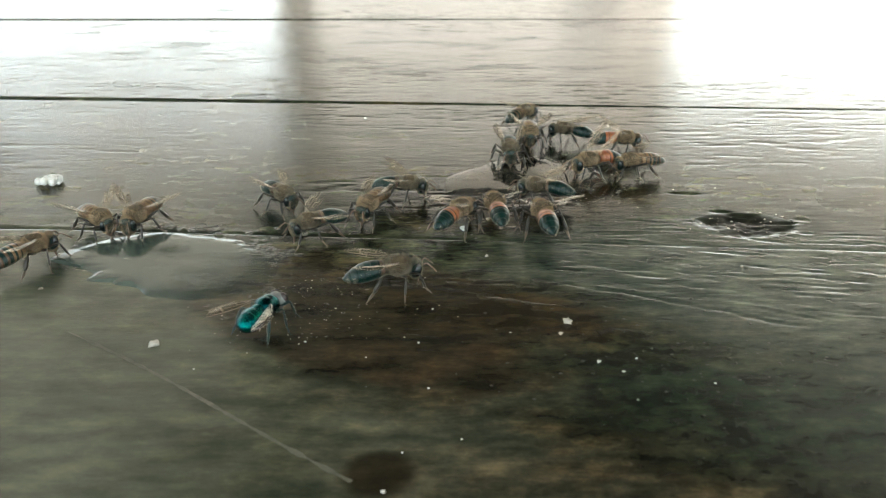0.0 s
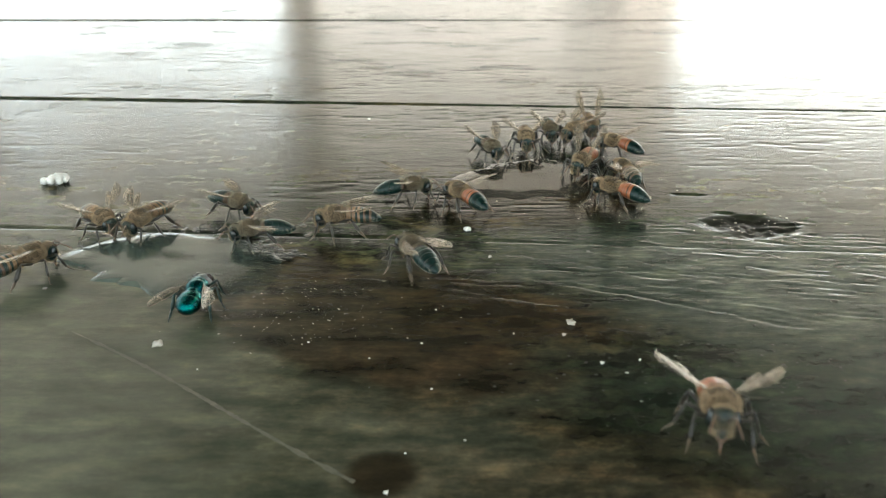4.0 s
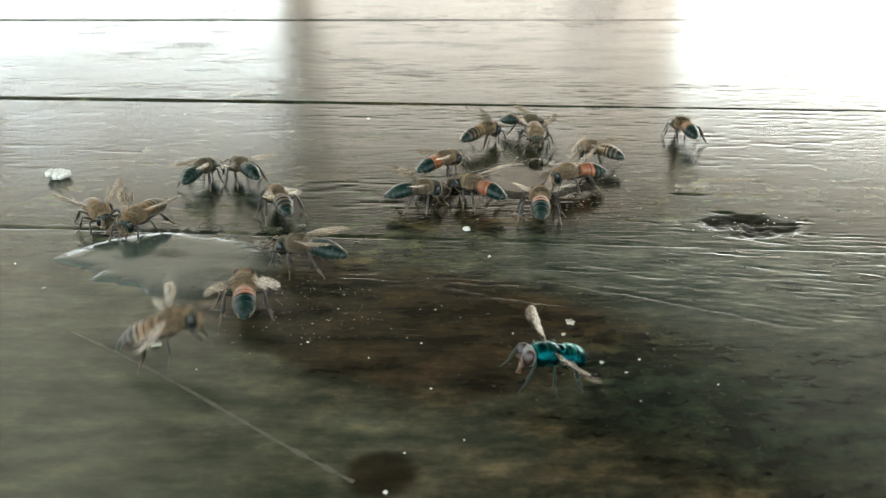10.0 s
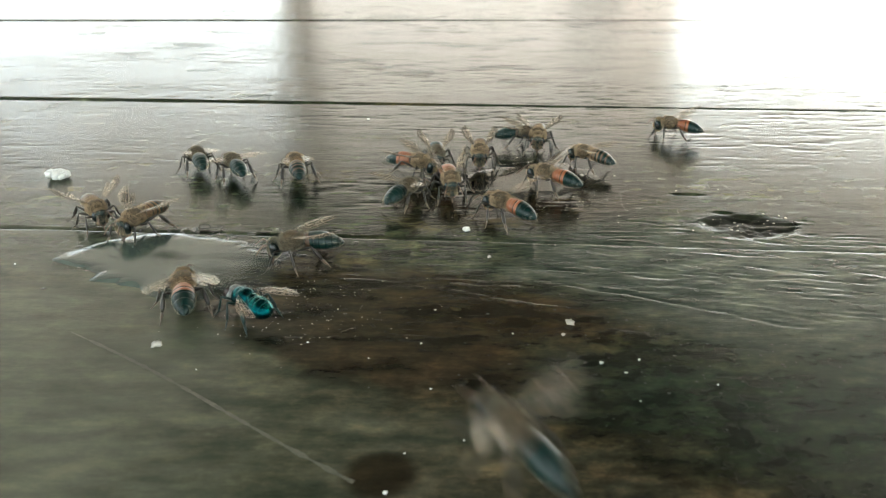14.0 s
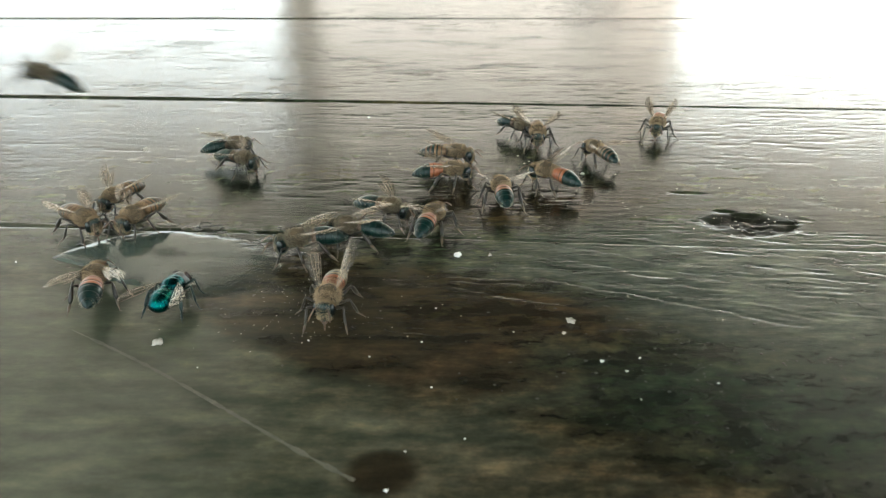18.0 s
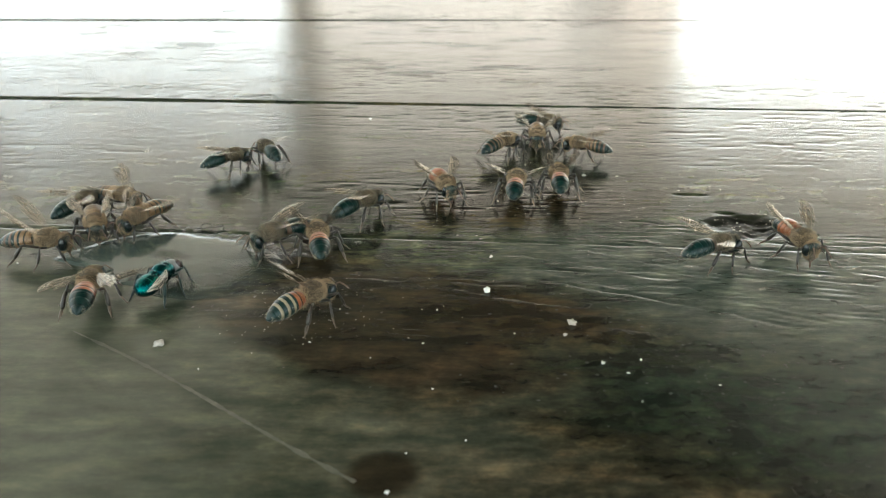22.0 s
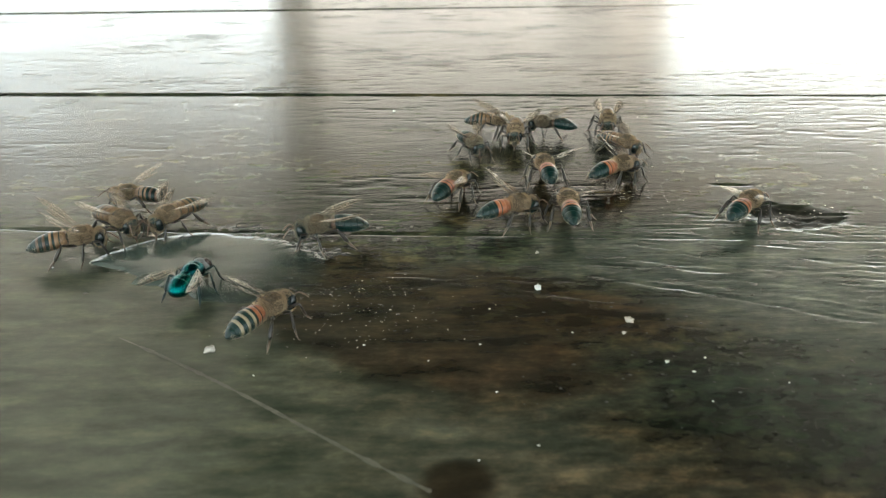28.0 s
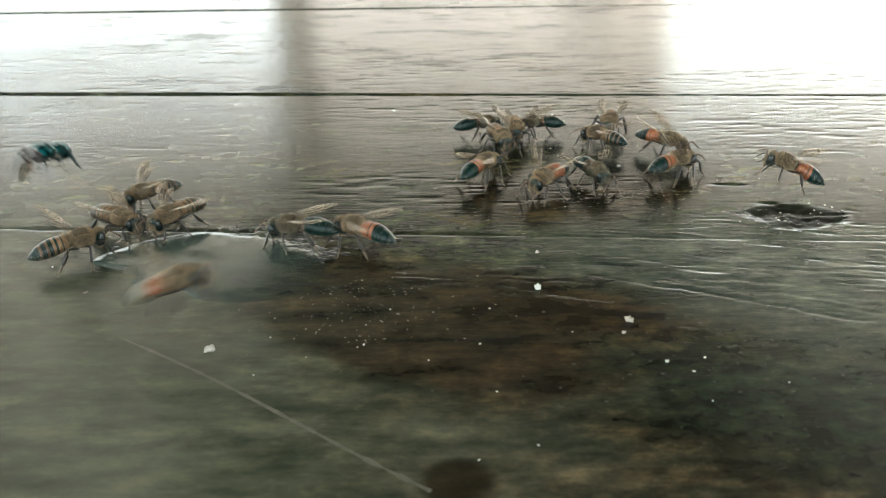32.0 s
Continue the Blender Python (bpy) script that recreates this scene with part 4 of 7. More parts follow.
    for s in (-1, 1):
        for nm, L, w, hx, hz in (("forewing", 8.4, 3.0, 0.9, 5.05), ("hindwing", 5.8, 2.2, 0.1, 4.85)):
            wing = part(nm, shared((nm, s), lambda: wing_mesh(L, w, s, nm)), None, bee, "clear veined wing")
            wing.location = Vector((hx, 1.15 * s, hz)) * MM
            wing.rotation_euler = (radians(8 * s), radians(9), radians(-14 * s))
    return bee


def blow_fly():
    fly = tagged(new("blow_fly"), "metallic blue-green blow fly with clear wings and dull red eyes", "fly")
    part("thorax", blob(blob(bmesh.new(), (1.3, 0, 3.5), (1.6, 1.62, 1.5)), (0.5, 0, 3.53), (1.7, 1.7, 1.55)), TEAL, fly, "metallic blue-green thorax")
    part("scutellum", blob(bmesh.new(), (-1.15, 0, 4.15), (0.75, 0.95, 0.55)), TEAL, fly)
    cuts = (-0.9, -2.0, -3.0, -4.0, -5.0)
    for x0, x1 in zip(cuts, cuts[1:]):
        bm, loops = bmesh.new(), []
        for k in range(7):
            x = x0 + 0.06 + (x1 - x0 - 0.06) * k / 6
            r = 1.88 * math.sqrt(max(0.002, 1 - ((x + 2.6) / 2.42) ** 2)) - 0.05 * max(0, k - 4) / 2
            loops.append([bm.verts.new(Vector((x, r * math.cos(q), 3.1 + 0.08 * (x + 2.6) + 0.82 * r * math.sin(q))) * MM) for q in np.linspace(0, 2 * np.pi, 24, endpoint=False)])
        for l0, l1 in zip(loops, loops[1:]):
            for j in range(24):
                bm.faces.new((l0[j], l0[(j + 1) % 24], l1[(j + 1) % 24], l1[j]))
        bm.faces.new(loops[0][::-1]), bm.faces.new(loops[-1])
        part("abdomen_ring", bm, TEAL, fly)
    bristles = hairs((((1.0, 0, 3.5), (2.0, 1.75, 1.65), 160, 0.8, lambda n: n[2] > 0), ((-3.0, 0, 2.9), (2.2, 1.75, 1.5), 160, 0.6, lambda n: n[2] > -0.2)), BLACK, "bristles", 8)
    part("bristles", bristles, None, fly)
    head = part("head", blob(bmesh.new(), (-0.15, 0, 0.05), (0.8, 1.5, 1.25)), FLY_FACE, fly, "pale silvery face")
    head.location = Vector((3.3, 0, 3.3)) * MM
    for s in (-1, 1):
        part("eye", blob(bmesh.new(), (0.2, 0.85 * s, 0.2), (0.75, 0.72, 1.08), 16, 12), FLY_EYE, head, "dull red-brown eye")
        part("antenna", tube(bmesh.new(), [(0.8, 0.2 * s, 0.2), (1.2, 0.25 * s, -0.2)], [0.12, 0.1]), BROWN, head)
    part("proboscis", tube(bmesh.new(), [(0.4, 0, -0.9), (0.5, 0, -1.7), (0.55, 0, -2.3)], [0.35, 0.22, 0.34]), BROWN, head)
    for which in ("front", "middle", "hind"):
        for s in (-1, 1):
            insect_leg(fly, which, s, 0.5, BLACK, 0.72)
    for s in (-1, 1):
        wing = part("wing", wing_mesh(8.0, 2.9, s, "wing", SMOKY_WING), None, fly, "clear smoky wing")
        wing.location = Vector((0.4, 1.2 * s, 4.4)) * MM
        wing.rotation_euler = (radians(10 * s), radians(4), radians(-24 * s))
    return fly


AMBER_LABEL = "honey bee with amber-banded abdomen and dark tail, feeding on syrup"
DARK_LABEL = "dark honey bee with blackish abdomen and grey-brown fur"
BANDED_LABEL = "honey bee with orange, cream and black banded abdomen"
STRIPED_LABEL = "tan and black striped honey bee with pale downy fur"

fly = blow_fly()
fly.scale = (1.04, 1.04, 1.04)
KINDS = ("striped", "striped", "dark", "dark", "striped", "dark", "amber", "striped", "amber", "dark", "dark", "amber", "striped", "amber", "dark", "striped", "striped", "amber", "dark", "amber", "amber", "amber", "striped", "amber", "dark", "striped", "amber", "dark", "banded", "striped")
SIZES = (0.94, 1.01, 0.94, 1.04, 1.01, 0.94, 1.02, 0.94, 1.01, 0.94, 0.95, 0.97, 0.99, 1.01, 0.94, 1.01, 1.01, 1.01, 1.01, 1.01, 1.01, 1.01, 1.01, 1.01, 1.01, 1.01, 1.01, 1.01, 1.01, 1.01)
STYLE_LABELS = {"amber": AMBER_LABEL, "dark": DARK_LABEL, "striped": STRIPED_LABEL, "banded": BANDED_LABEL}
models, bees = {}, []
for style, size in zip(KINDS, SIZES):
    if style not in models:
        models[style] = one = honey_bee(style, STYLE_LABELS[style])
    else:
        one = copy_thing(models[style], Matrix())
    one.scale = (size, size, size)
    bees.append(one)


# ---- what moves ----
def at(*rows):
    """Poses from seconds, millimetres on the table, heading and nose-up tilt."""
    return [(r[0], pose(r[1] / 1000, r[2] / 1000, r[3] / 1000, 0, r[5] if len(r) > 5 else 0, r[4])) for r in rows]


def flap(insect, flights):
    """Wings spread and beating in flight, loosely folded or held out at rest."""
    rng = random.Random(int(insect.scale.x * 1000) + len(flights) * 7 + int(insect.location.x * 1e5))
    rest, tilt = rng.choice((9, 12, 15, 20, 28, 42)), rng.choice((7, 10, 14, 18, 24, 42))
    if insect.name.startswith("blow"):
        rest, tilt = 20, 3
    for wing in insect.children:
        if "wing" not in wing.name:
            continue
        s = 1 if wing.location.y > 0 else -1
        hind = 0.8 if wing.name.startswith("hind") else 1.0
        h = wing.location.copy()

        def held(yaw, up):
            return pose(h.x, h.y, h.z, 6 * s, up, -yaw * s)

        rows = [(0.0, held(rest * hind, tilt))]
        for t0, t1 in flights:
            if t0 > rows[-1][0] + 0.1:
                rows.append((t0 - 0.05, held(rest * hind, tilt)))
            n = int((t1 - t0) / 0.0667)
            for k in range(n):
                t = t0 + k * 0.0667
                if t > rows[-1][0] + 0.02:
                    rows.append((t, held(76 * hind, 56 if k % 2 else 4)))
            if t1 + 0.07 < 32:
                rows.append((t1 + 0.07, held(rest * hind, tilt)))
        if rows[-1][0] < 31.9:
            rows.append((32.0, held(rest * hind, tilt + 2)))
        walk(wing, rows)


def stride(insect, spans):
    """Legs swing in two tripods while the insect walks or turns, and shift a little while it stands."""
    rng = random.Random(len(spans) * 13 + int(insect.scale.x * 500))
    for k, leg in enumerate([c for c in insect.children if c.name.startswith("leg")]):
        h = leg.location.copy()
        s = 1 if h.y > 0 else -1
        phase = 1 if (k // 2 + k % 2) % 2 else -1
        stand = rng.uniform(-7, 7)
        rows = [(0.0, pose(h.x, h.y, h.z, 0, 0, stand))]
        for t0, t1 in spans:
            n = max(2, int((t1 - t0) / 0.1667))
            for j in range(n + 1):
                t = t0 + (t1 - t0) * j / n
                if t > rows[-1][0] + 0.05:
                    swing = 0 if j in (0, n) else phase * 15 * (1 if j % 2 else -1)
                    rows.append((t, pose(h.x, h.y, h.z, 5 * s if swing * s > 0 else 0, 0, stand + swing)))
        if rows[-1][0] < 31.9:
            rows.append((32.0, pose(h.x, h.y, h.z, 0, 0, stand)))
        walk(leg, rows)


def feel(insect, seed):
    """Antennae that keep tapping."""
    rng = random.Random(seed)
    head = [c for c in insect.children if c.name.startswith("head")][0]
    for a in [c for c in head.children if c.name.startswith("antenna")]:
        rows, t = [], 0.0
        while t < 31.6:
            rows.append((t, pose(0, 0, 0, rng.uniform(-5, 5), rng.uniform(-9, 9), rng.uniform(-7, 7))))
            t += rng.uniform(0.35, 0.9)
        rows.append((32.0, pose(0, 0, 0)))
        walk(a, rows)



def motions():
    walk(bees[0], at((0, -64.0, 130.5, 0.0, -41, 2), (1, -64.1, 130.8, 0.0, -41, 2), (2, -64.0, 130.5, 0.0, -41, 2), 
        (3, -64.6, 130.7, 0.0, -40, 2), (3.5, -64.3, 130.5, 0.0, -41, 2), (5.5, -64.4, 130.8, 0.0, -41, 2), (6, -64.7, 130.8, 0.0, -42, 2), 
        (7, -65.1, 130.8, 0.0, -39, 2), (8, -65.1, 130.9, 0.0, -39, 2), (9, -65.2, 131.3, 0.0, -39, 2), (10, -65.6, 133.1, 0.0, -51, 2), 
        (11, -64.7, 132.2, 0.0, -42, 2), (12, -65.5, 133.0, 0.0, -30, 2), (13, -66.4, 134.3, 0.0, -53, 2), (14, -67.0, 135.1, 0.0, -53, 2), 
        (14.5, -66.4, 135.1, 0.0, -62, 2), (16.5, -63.6, 135.4, 0.0, -76, 2), (17, -64.8, 139.1, 0.0, -91, 2), (18, -64.8, 140.3, 0.0, -113, 2), 
        (19, -65.8, 139.4, 0.0, -120, 2), (20, -64.2, 138.6, 0.0, -98, 2), (21, -75.0, 137.2, 0.0, -53, 2), (22, -64.8, 140.9, 0.0, -18, 2), 
        (22.5, -65.0, 139.6, 0.0, -83, 2), (23, -65.2, 138.3, 0.0, -149, 2), (23.33, -64.8, 138.4, 0.0, -97, 2), 
        (23.67, -64.4, 138.5, 0.0, -44, 2), (24, -64.0, 138.6, 0.0, 8, 2), (24.5, -62.9, 138.7, 0.0, -64, 2), (25, -61.7, 138.7, 0.0, -137, 2), 
        (25.5, -62.3, 140.4, 0.0, -154, 2), (27.5, -64.9, 140.6, 0.0, -174, 2), (28, -68.7, 141.5, 0.0, -189, 2), 
        (28.33, -67.5, 140.9, 0.0, -247, 2), (28.67, -66.4, 140.3, 0.0, -304, 2), (29, -65.3, 139.7, 0.0, -362, 2), 
        (29.5, -64.9, 135.0, 0.0, -298, 2), (30, -64.6, 130.2, 0.0, -234, 2), (30.5, -61.5, 136.6, 0.0, -161, 2), (31, -58.5, 143.0, 0.0, -88, 2), 
        (32, -66.1, 142.2, 0.0, -139, 2)))
    walk(bees[1], at((0, -56.7, 131.4, 0.0, -102, 2), (1, -56.7, 131.7, 0.0, -102, 2), (2, -56.7, 131.4, 0.0, -102, 2), 
        (3, -56.2, 130.4, 0.0, -112, 2), (3.5, -55.9, 130.2, 0.0, -112, 2), (5.5, -56.9, 129.8, 0.0, -121, 2), (6, -56.8, 129.8, 0.0, -116, 2), 
        (7, -57.2, 131.0, 0.0, -112, 2), (8, -56.6, 129.2, 0.0, -122, 2), (9, -56.7, 129.6, 0.0, -122, 2), (10, -57.1, 130.8, 0.0, -109, 2), 
        (11, -57.2, 130.6, 0.0, -109, 2), (12, -56.9, 130.6, 0.0, -108, 2), (13, -56.8, 130.2, 0.0, -112, 2), (14, -57.0, 130.3, 0.0, -114, 2), 
        (14.5, -57.1, 130.3, 0.0, -114, 2), (16.5, -57.3, 130.7, 0.0, -109, 2), (17, -57.4, 130.4, 0.0, -111, 2), (18, -57.6, 130.7, 0.0, -111, 2), 
        (19, -57.5, 130.6, 0.0, -111, 2), (20, -57.3, 129.9, 0.0, -111, 2), (21, -57.5, 130.4, 0.0, -111, 2), (22, -57.2, 130.7, 0.0, -119, 2), 
        (23, -58.6, 131.9, 0.0, -105, 2), (24, -58.0, 130.9, 0.0, -114, 2), (25, -58.3, 130.8, 0.0, -112, 2), (25.5, -58.3, 130.8, 0.0, -112, 2), 
        (27.5, -58.1, 132.4, 0.0, -114, 2), (28, -57.8, 131.6, 0.0, -125, 2), (29, -57.5, 131.4, 0.0, -123, 2), (30, -56.9, 130.9, 0.0, -127, 2), 
        (31, -57.4, 130.3, 0.0, -139, 2), (32, -57.8, 131.3, 0.0, -125, 2)))
    walk(bees[2], at((0, -31.8, 141.8, 0.0, -48, 2), (1, -32.4, 138.4, 0.0, -57, 2), (2, -36.3, 140.1, 0.0, -78, 2), 
        (3, -38.9, 138.5, 0.0, -70, 2), (3.5, -38.4, 136.8, 0.0, -70, 2), (4.17, -42.0, 138.3, 0.0, -12, 2), (4.83, -45.7, 139.7, 0.0, 46, 2), 
        (5.5, -49.3, 141.2, 0.0, 104, 2), (6, -50.4, 144.0, 0.0, 106, 2), (7, -52.6, 147.8, 0.0, 96, 2), (8, -53.0, 147.7, 0.0, 112, 2), 
        (9, -53.4, 152.1, 0.0, 81, 2), (10, -52.3, 155.3, 0.0, 75, 2), (11, -51.3, 157.0, 0.0, 79, 2), (12, -52.5, 158.4, 0.0, 84, 2), 
        (13, -50.9, 156.8, 0.0, 69, 2), (14, -55.2, 163.3, 0.0, 115, 2), (14.5, -53.8, 161.9, 0.0, 128, 2), (15.5, -52.0, 162.9, 0.0, 202, 2), 
        (16.5, -50.2, 163.8, 0.0, 276, 2), (16.75, -50.2, 164.5, 0.0, 344, 2), (17, -50.3, 165.3, 0.0, 411, 2), (18, -49.3, 170.0, 0.0, 387, 2), 
        (18.33, -50.3, 167.1, 0.0, 329, 2), (18.67, -51.3, 164.3, 0.0, 271, 2), (19, -52.3, 161.4, 0.0, 214, 2), (19.5, -49.9, 162.3, 0.0, 173, 2), 
        (20, -47.6, 163.2, 0.0, 132, 2), (21, -47.6, 163.3, 0.0, 195, 2), (21.33, -47.8, 163.1, 0.0, 144, 2), (21.67, -48.0, 162.9, 0.0, 93, 2), 
        (22, -48.2, 162.7, 0.0, 42, 2), (23, -17.9, 168.5, 0.0, 15, 2), (24, 0.1, 169.8, 0.0, -6, 2), (25, 2.9, 169.4, 0.0, -79, 2), 
        (25.5, 3.0, 169.4, 0.0, -79, 2), (27.5, -0.8, 166.2, 0.0, -80, 2), (28, -0.8, 167.6, 0.0, -67, 2), (28.5, -2.9, 165.5, 0.0, -9, 2), 
        (29, -5.0, 163.4, 0.0, 48, 2), (29.5, -3.8, 165.1, 0.0, -21, 2), (30, -2.6, 166.7, 0.0, -89, 2), (31, -0.1, 158.4, 0.0, -87, 2), 
        (31.5, 1.1, 169.4, 0.0, -36, 2), (32, 2.2, 180.3, 0.0, 14, 2)))
    walk(bees[3], at((0, -7.9, 109.7, 0.0, 18, 2), (1, -8.8, 109.6, 0.0, 9, 2), (2, -5.7, 109.6, 0.0, 52, 2), (3, -3.2, 112.3, 0.0, 50, 2), 
        (3.5, -1.8, 114.6, 0.0, 87, 2), (4.5, -11.4, 119.2, 0.0, 145, 2), (5.5, -21.0, 123.7, 0.0, 203, 2), (6, -22.3, 122.0, 0.0, 203, 2), 
        (7, -20.7, 118.6, 0.0, 204, 2), (8, -20.0, 117.5, 0.0, 208, 2), (9, -18.8, 115.0, 0.0, 216, 2), (10, -24.0, 117.9, 0.0, 162, 2), 
        (11, -24.5, 117.9, 0.0, 175, 2), (12, -24.4, 118.3, 0.0, 180, 2), (13, -25.1, 118.7, 0.0, 171, 2), (14, -25.4, 119.4, 0.0, 190, 2), 
        (14.5, -25.6, 120.1, 0.0, 185, 2), (16.5, -25.3, 119.7, 0.0, 190, 2), (17, -25.3, 118.8, 0.0, 195, 2), (18, -24.6, 120.2, 0.0, 195, 2), 
        (19, -26.1, 120.3, 0.0, 214, 2), (20, -25.9, 120.9, 0.0, 211, 2), (21, -27.6, 122.2, 0.0, 198, 2), (22, -29.9, 123.2, 0.0, 216, 2), 
        (23, -30.6, 123.6, 0.0, 217, 2), (24, -30.6, 122.1, 0.0, 214, 2), (25, -30.5, 122.2, 0.0, 211, 2), (25.5, -30.3, 122.7, 0.0, 215, 2), 
        (27.5, -29.3, 125.0, 0.0, 199, 2), (28, -29.3, 125.5, 0.0, 189, 2), (29, -29.3, 125.7, 0.0, 199, 2), (30, -31.6, 122.8, 0.0, 189, 2), 
        (31, -31.9, 123.7, 0.0, 169, 2), (32, -34.2, 125.3, 0.0, 172, 2)))
    walk(bees[4], at((0, 21.8, 178.8, 0.0, -94, 2), (1, 22.0, 180.1, 0.0, -94, 2), (2, 22.0, 180.6, 0.0, -94, 2), (3, 20.5, 176.6, 0.0, -94, 2), 
        (3.5, 19.6, 175.2, 0.0, -92, 2), (5.5, 21.2, 180.8, 0.0, -90, 2), (6, 22.1, 179.7, 0.0, -92, 2), (7, 23.0, 178.7, 0.0, -92, 2), 
        (8, 23.2, 178.7, 0.0, -95, 2), (9, 23.0, 177.2, 0.0, -95, 2), (10, 22.5, 178.4, 0.0, -91, 2), (11, 23.2, 177.9, 0.0, -96, 2), 
        (12, 23.2, 176.2, 0.0, -96, 2), (13, 23.0, 177.3, 0.0, -98, 2), (14, 23.0, 177.5, 0.0, -98, 2), (14.5, 22.7, 177.5, 0.0, -96, 2), 
        (16.5, 22.6, 177.7, 0.0, -96, 2), (17, 22.6, 178.0, 0.0, -96, 2), (18, 22.8, 178.7, 0.0, -95, 2), (19, 22.7, 179.0, 0.0, -96, 2), 
        (20, 21.8, 177.8, 0.0, -96, 2), (21, 22.0, 177.4, 0.0, -96, 2), (22, 22.3, 178.2, 0.0, -96, 2), (23, 21.7, 176.0, 0.0, -95, 2), 
        (24, 13.7, 178.9, 0.0, -101, 2), (25, 13.0, 173.1, 0.0, -101, 2), (25.5, 13.1, 173.1, 0.0, -101, 2), (27.5, 9.5, 174.4, 0.0, -98, 2), 
        (28, 9.6, 174.9, 0.0, -98, 2), (29, 8.5, 176.5, 0.0, -92, 2), (30, 8.5, 173.7, 0.0, -95, 2), (31, 8.9, 177.6, 0.0, -95, 2), 
        (32, 9.8, 176.4, 0.0, -93, 2)))
    walk(bees[5], at((0, 31.2, 181.1, 0.0, 156, 2), (0.5, 28.4, 179.9, 0.0, 209, 2), (1, 25.6, 178.8, 0.0, 263, 2), (2, 25.9, 183.8, 0.0, 266, 2), 
        (3, 25.9, 183.9, 0.0, 270, 2), (3.5, 26.1, 183.4, 0.0, 270, 2), (5.5, 26.9, 181.6, 0.0, 287, 2), (6, 20.2, 189.6, 0.0, 298, 2), 
        (7, 19.2, 182.7, 0.0, 360, 2), (8, 18.9, 182.7, 0.0, 360, 2), (9, 19.3, 180.9, 0.0, 367, 2), (10, 21.4, 188.6, 0.0, 338, 2), 
        (11, 20.2, 183.1, 0.0, 300, 2), (12, 18.2, 179.6, 0.0, 338, 2), (13, 18.8, 179.0, 0.0, 360, 2), (14, 19.5, 179.2, 0.0, 360, 2), 
        (14.5, 20.0, 189.4, 0.0, 292, 2), (15.5, 19.7, 186.7, 0.0, 330, 2), (16.5, 19.3, 184.0, 0.0, 368, 2), (17, 18.9, 183.6, 0.0, 315, 2), 
        (18, 18.9, 184.3, 0.0, 315, 2), (19, 27.6, 183.2, 0.0, 309, 2), (20, 27.6, 182.1, 0.0, 312, 2), (21, 25.8, 186.2, 0.0, 360, 2), 
        (22, 25.4, 188.9, 0.0, 345, 2), (23, 24.0, 188.1, 0.0, 332, 2), (24, 23.9, 188.0, 0.0, 341, 2), (24.5, 25.0, 186.4, 0.0, 279, 2), 
        (25, 26.2, 184.8, 0.0, 218, 2), (25.5, 24.5, 183.6, 0.0, 263, 2), (26.5, 21.3, 182.3, 0.0, 216, 2), (27.5, 18.1, 180.9, 0.0, 170, 2), 
        (28, 17.6, 179.9, 0.0, 166, 2), (29, 15.2, 179.5, 0.0, 178, 2), (30, 16.0, 178.1, 0.0, 155, 2), (31, 14.8, 179.8, 0.0, 208, 2), 
        (32, 15.0, 180.4, 0.0, 178, 2)))
    walk(bees[6], at((0, 33.7, 159.5, 0.0, -156, 2), (1, 33.8, 159.7, 0.0, -153, 2), (2, 32.4, 158.9, 0.0, -118, 2), 
        (3, 31.2, 161.0, 0.0, -115, 2), (3.5, 31.2, 160.6, 0.0, -119, 2), (5.5, 29.9, 160.0, 0.0, -122, 2), (6, 30.1, 154.6, 0.0, -112, 2), 
        (7, 28.7, 151.1, 0.0, -155, 2), (8, 28.0, 153.1, 0.0, -173, 2), (9, 27.7, 154.6, 0.0, -180, 2), (10, 27.6, 152.6, 0.0, -164, 2), 
        (11, 27.2, 151.1, 0.0, -180, 2), (12, 24.1, 152.0, 0.0, -188, 2), (13, 22.1, 150.1, 0.0, -196, 2), (14, 22.5, 151.6, 0.0, -217, 2), 
        (14.5, 22.5, 151.7, 0.0, -217, 2), (16.5, 22.4, 150.5, 0.0, -218, 2), (17, 22.3, 150.8, 0.0, -226, 2), (18, 22.5, 151.6, 0.0, -223, 2), 
        (19, 22.8, 150.9, 0.0, -233, 2), (20, 23.0, 151.6, 0.0, -232, 2), (21, 23.8, 149.6, 0.0, -256, 2), (22, 24.0, 150.9, 0.0, -274, 2), 
        (23, 23.3, 151.3, 0.0, -278, 2), (24, 23.2, 151.9, 0.0, -280, 2), (25, 24.4, 152.5, 0.0, -285, 2), (25.5, 24.4, 152.5, 0.0, -285, 2), 
        (27.5, 26.9, 152.2, 0.0, -315, 2), (28, 28.8, 151.5, 0.0, -329, 2), (29, 30.3, 150.5, 0.0, -329, 2), (30, 32.9, 151.4, 0.0, -292, 2), 
        (31, 34.7, 153.5, 0.0, -283, 2), (32, 41.5, 153.9, 0.0, -328, 2)))
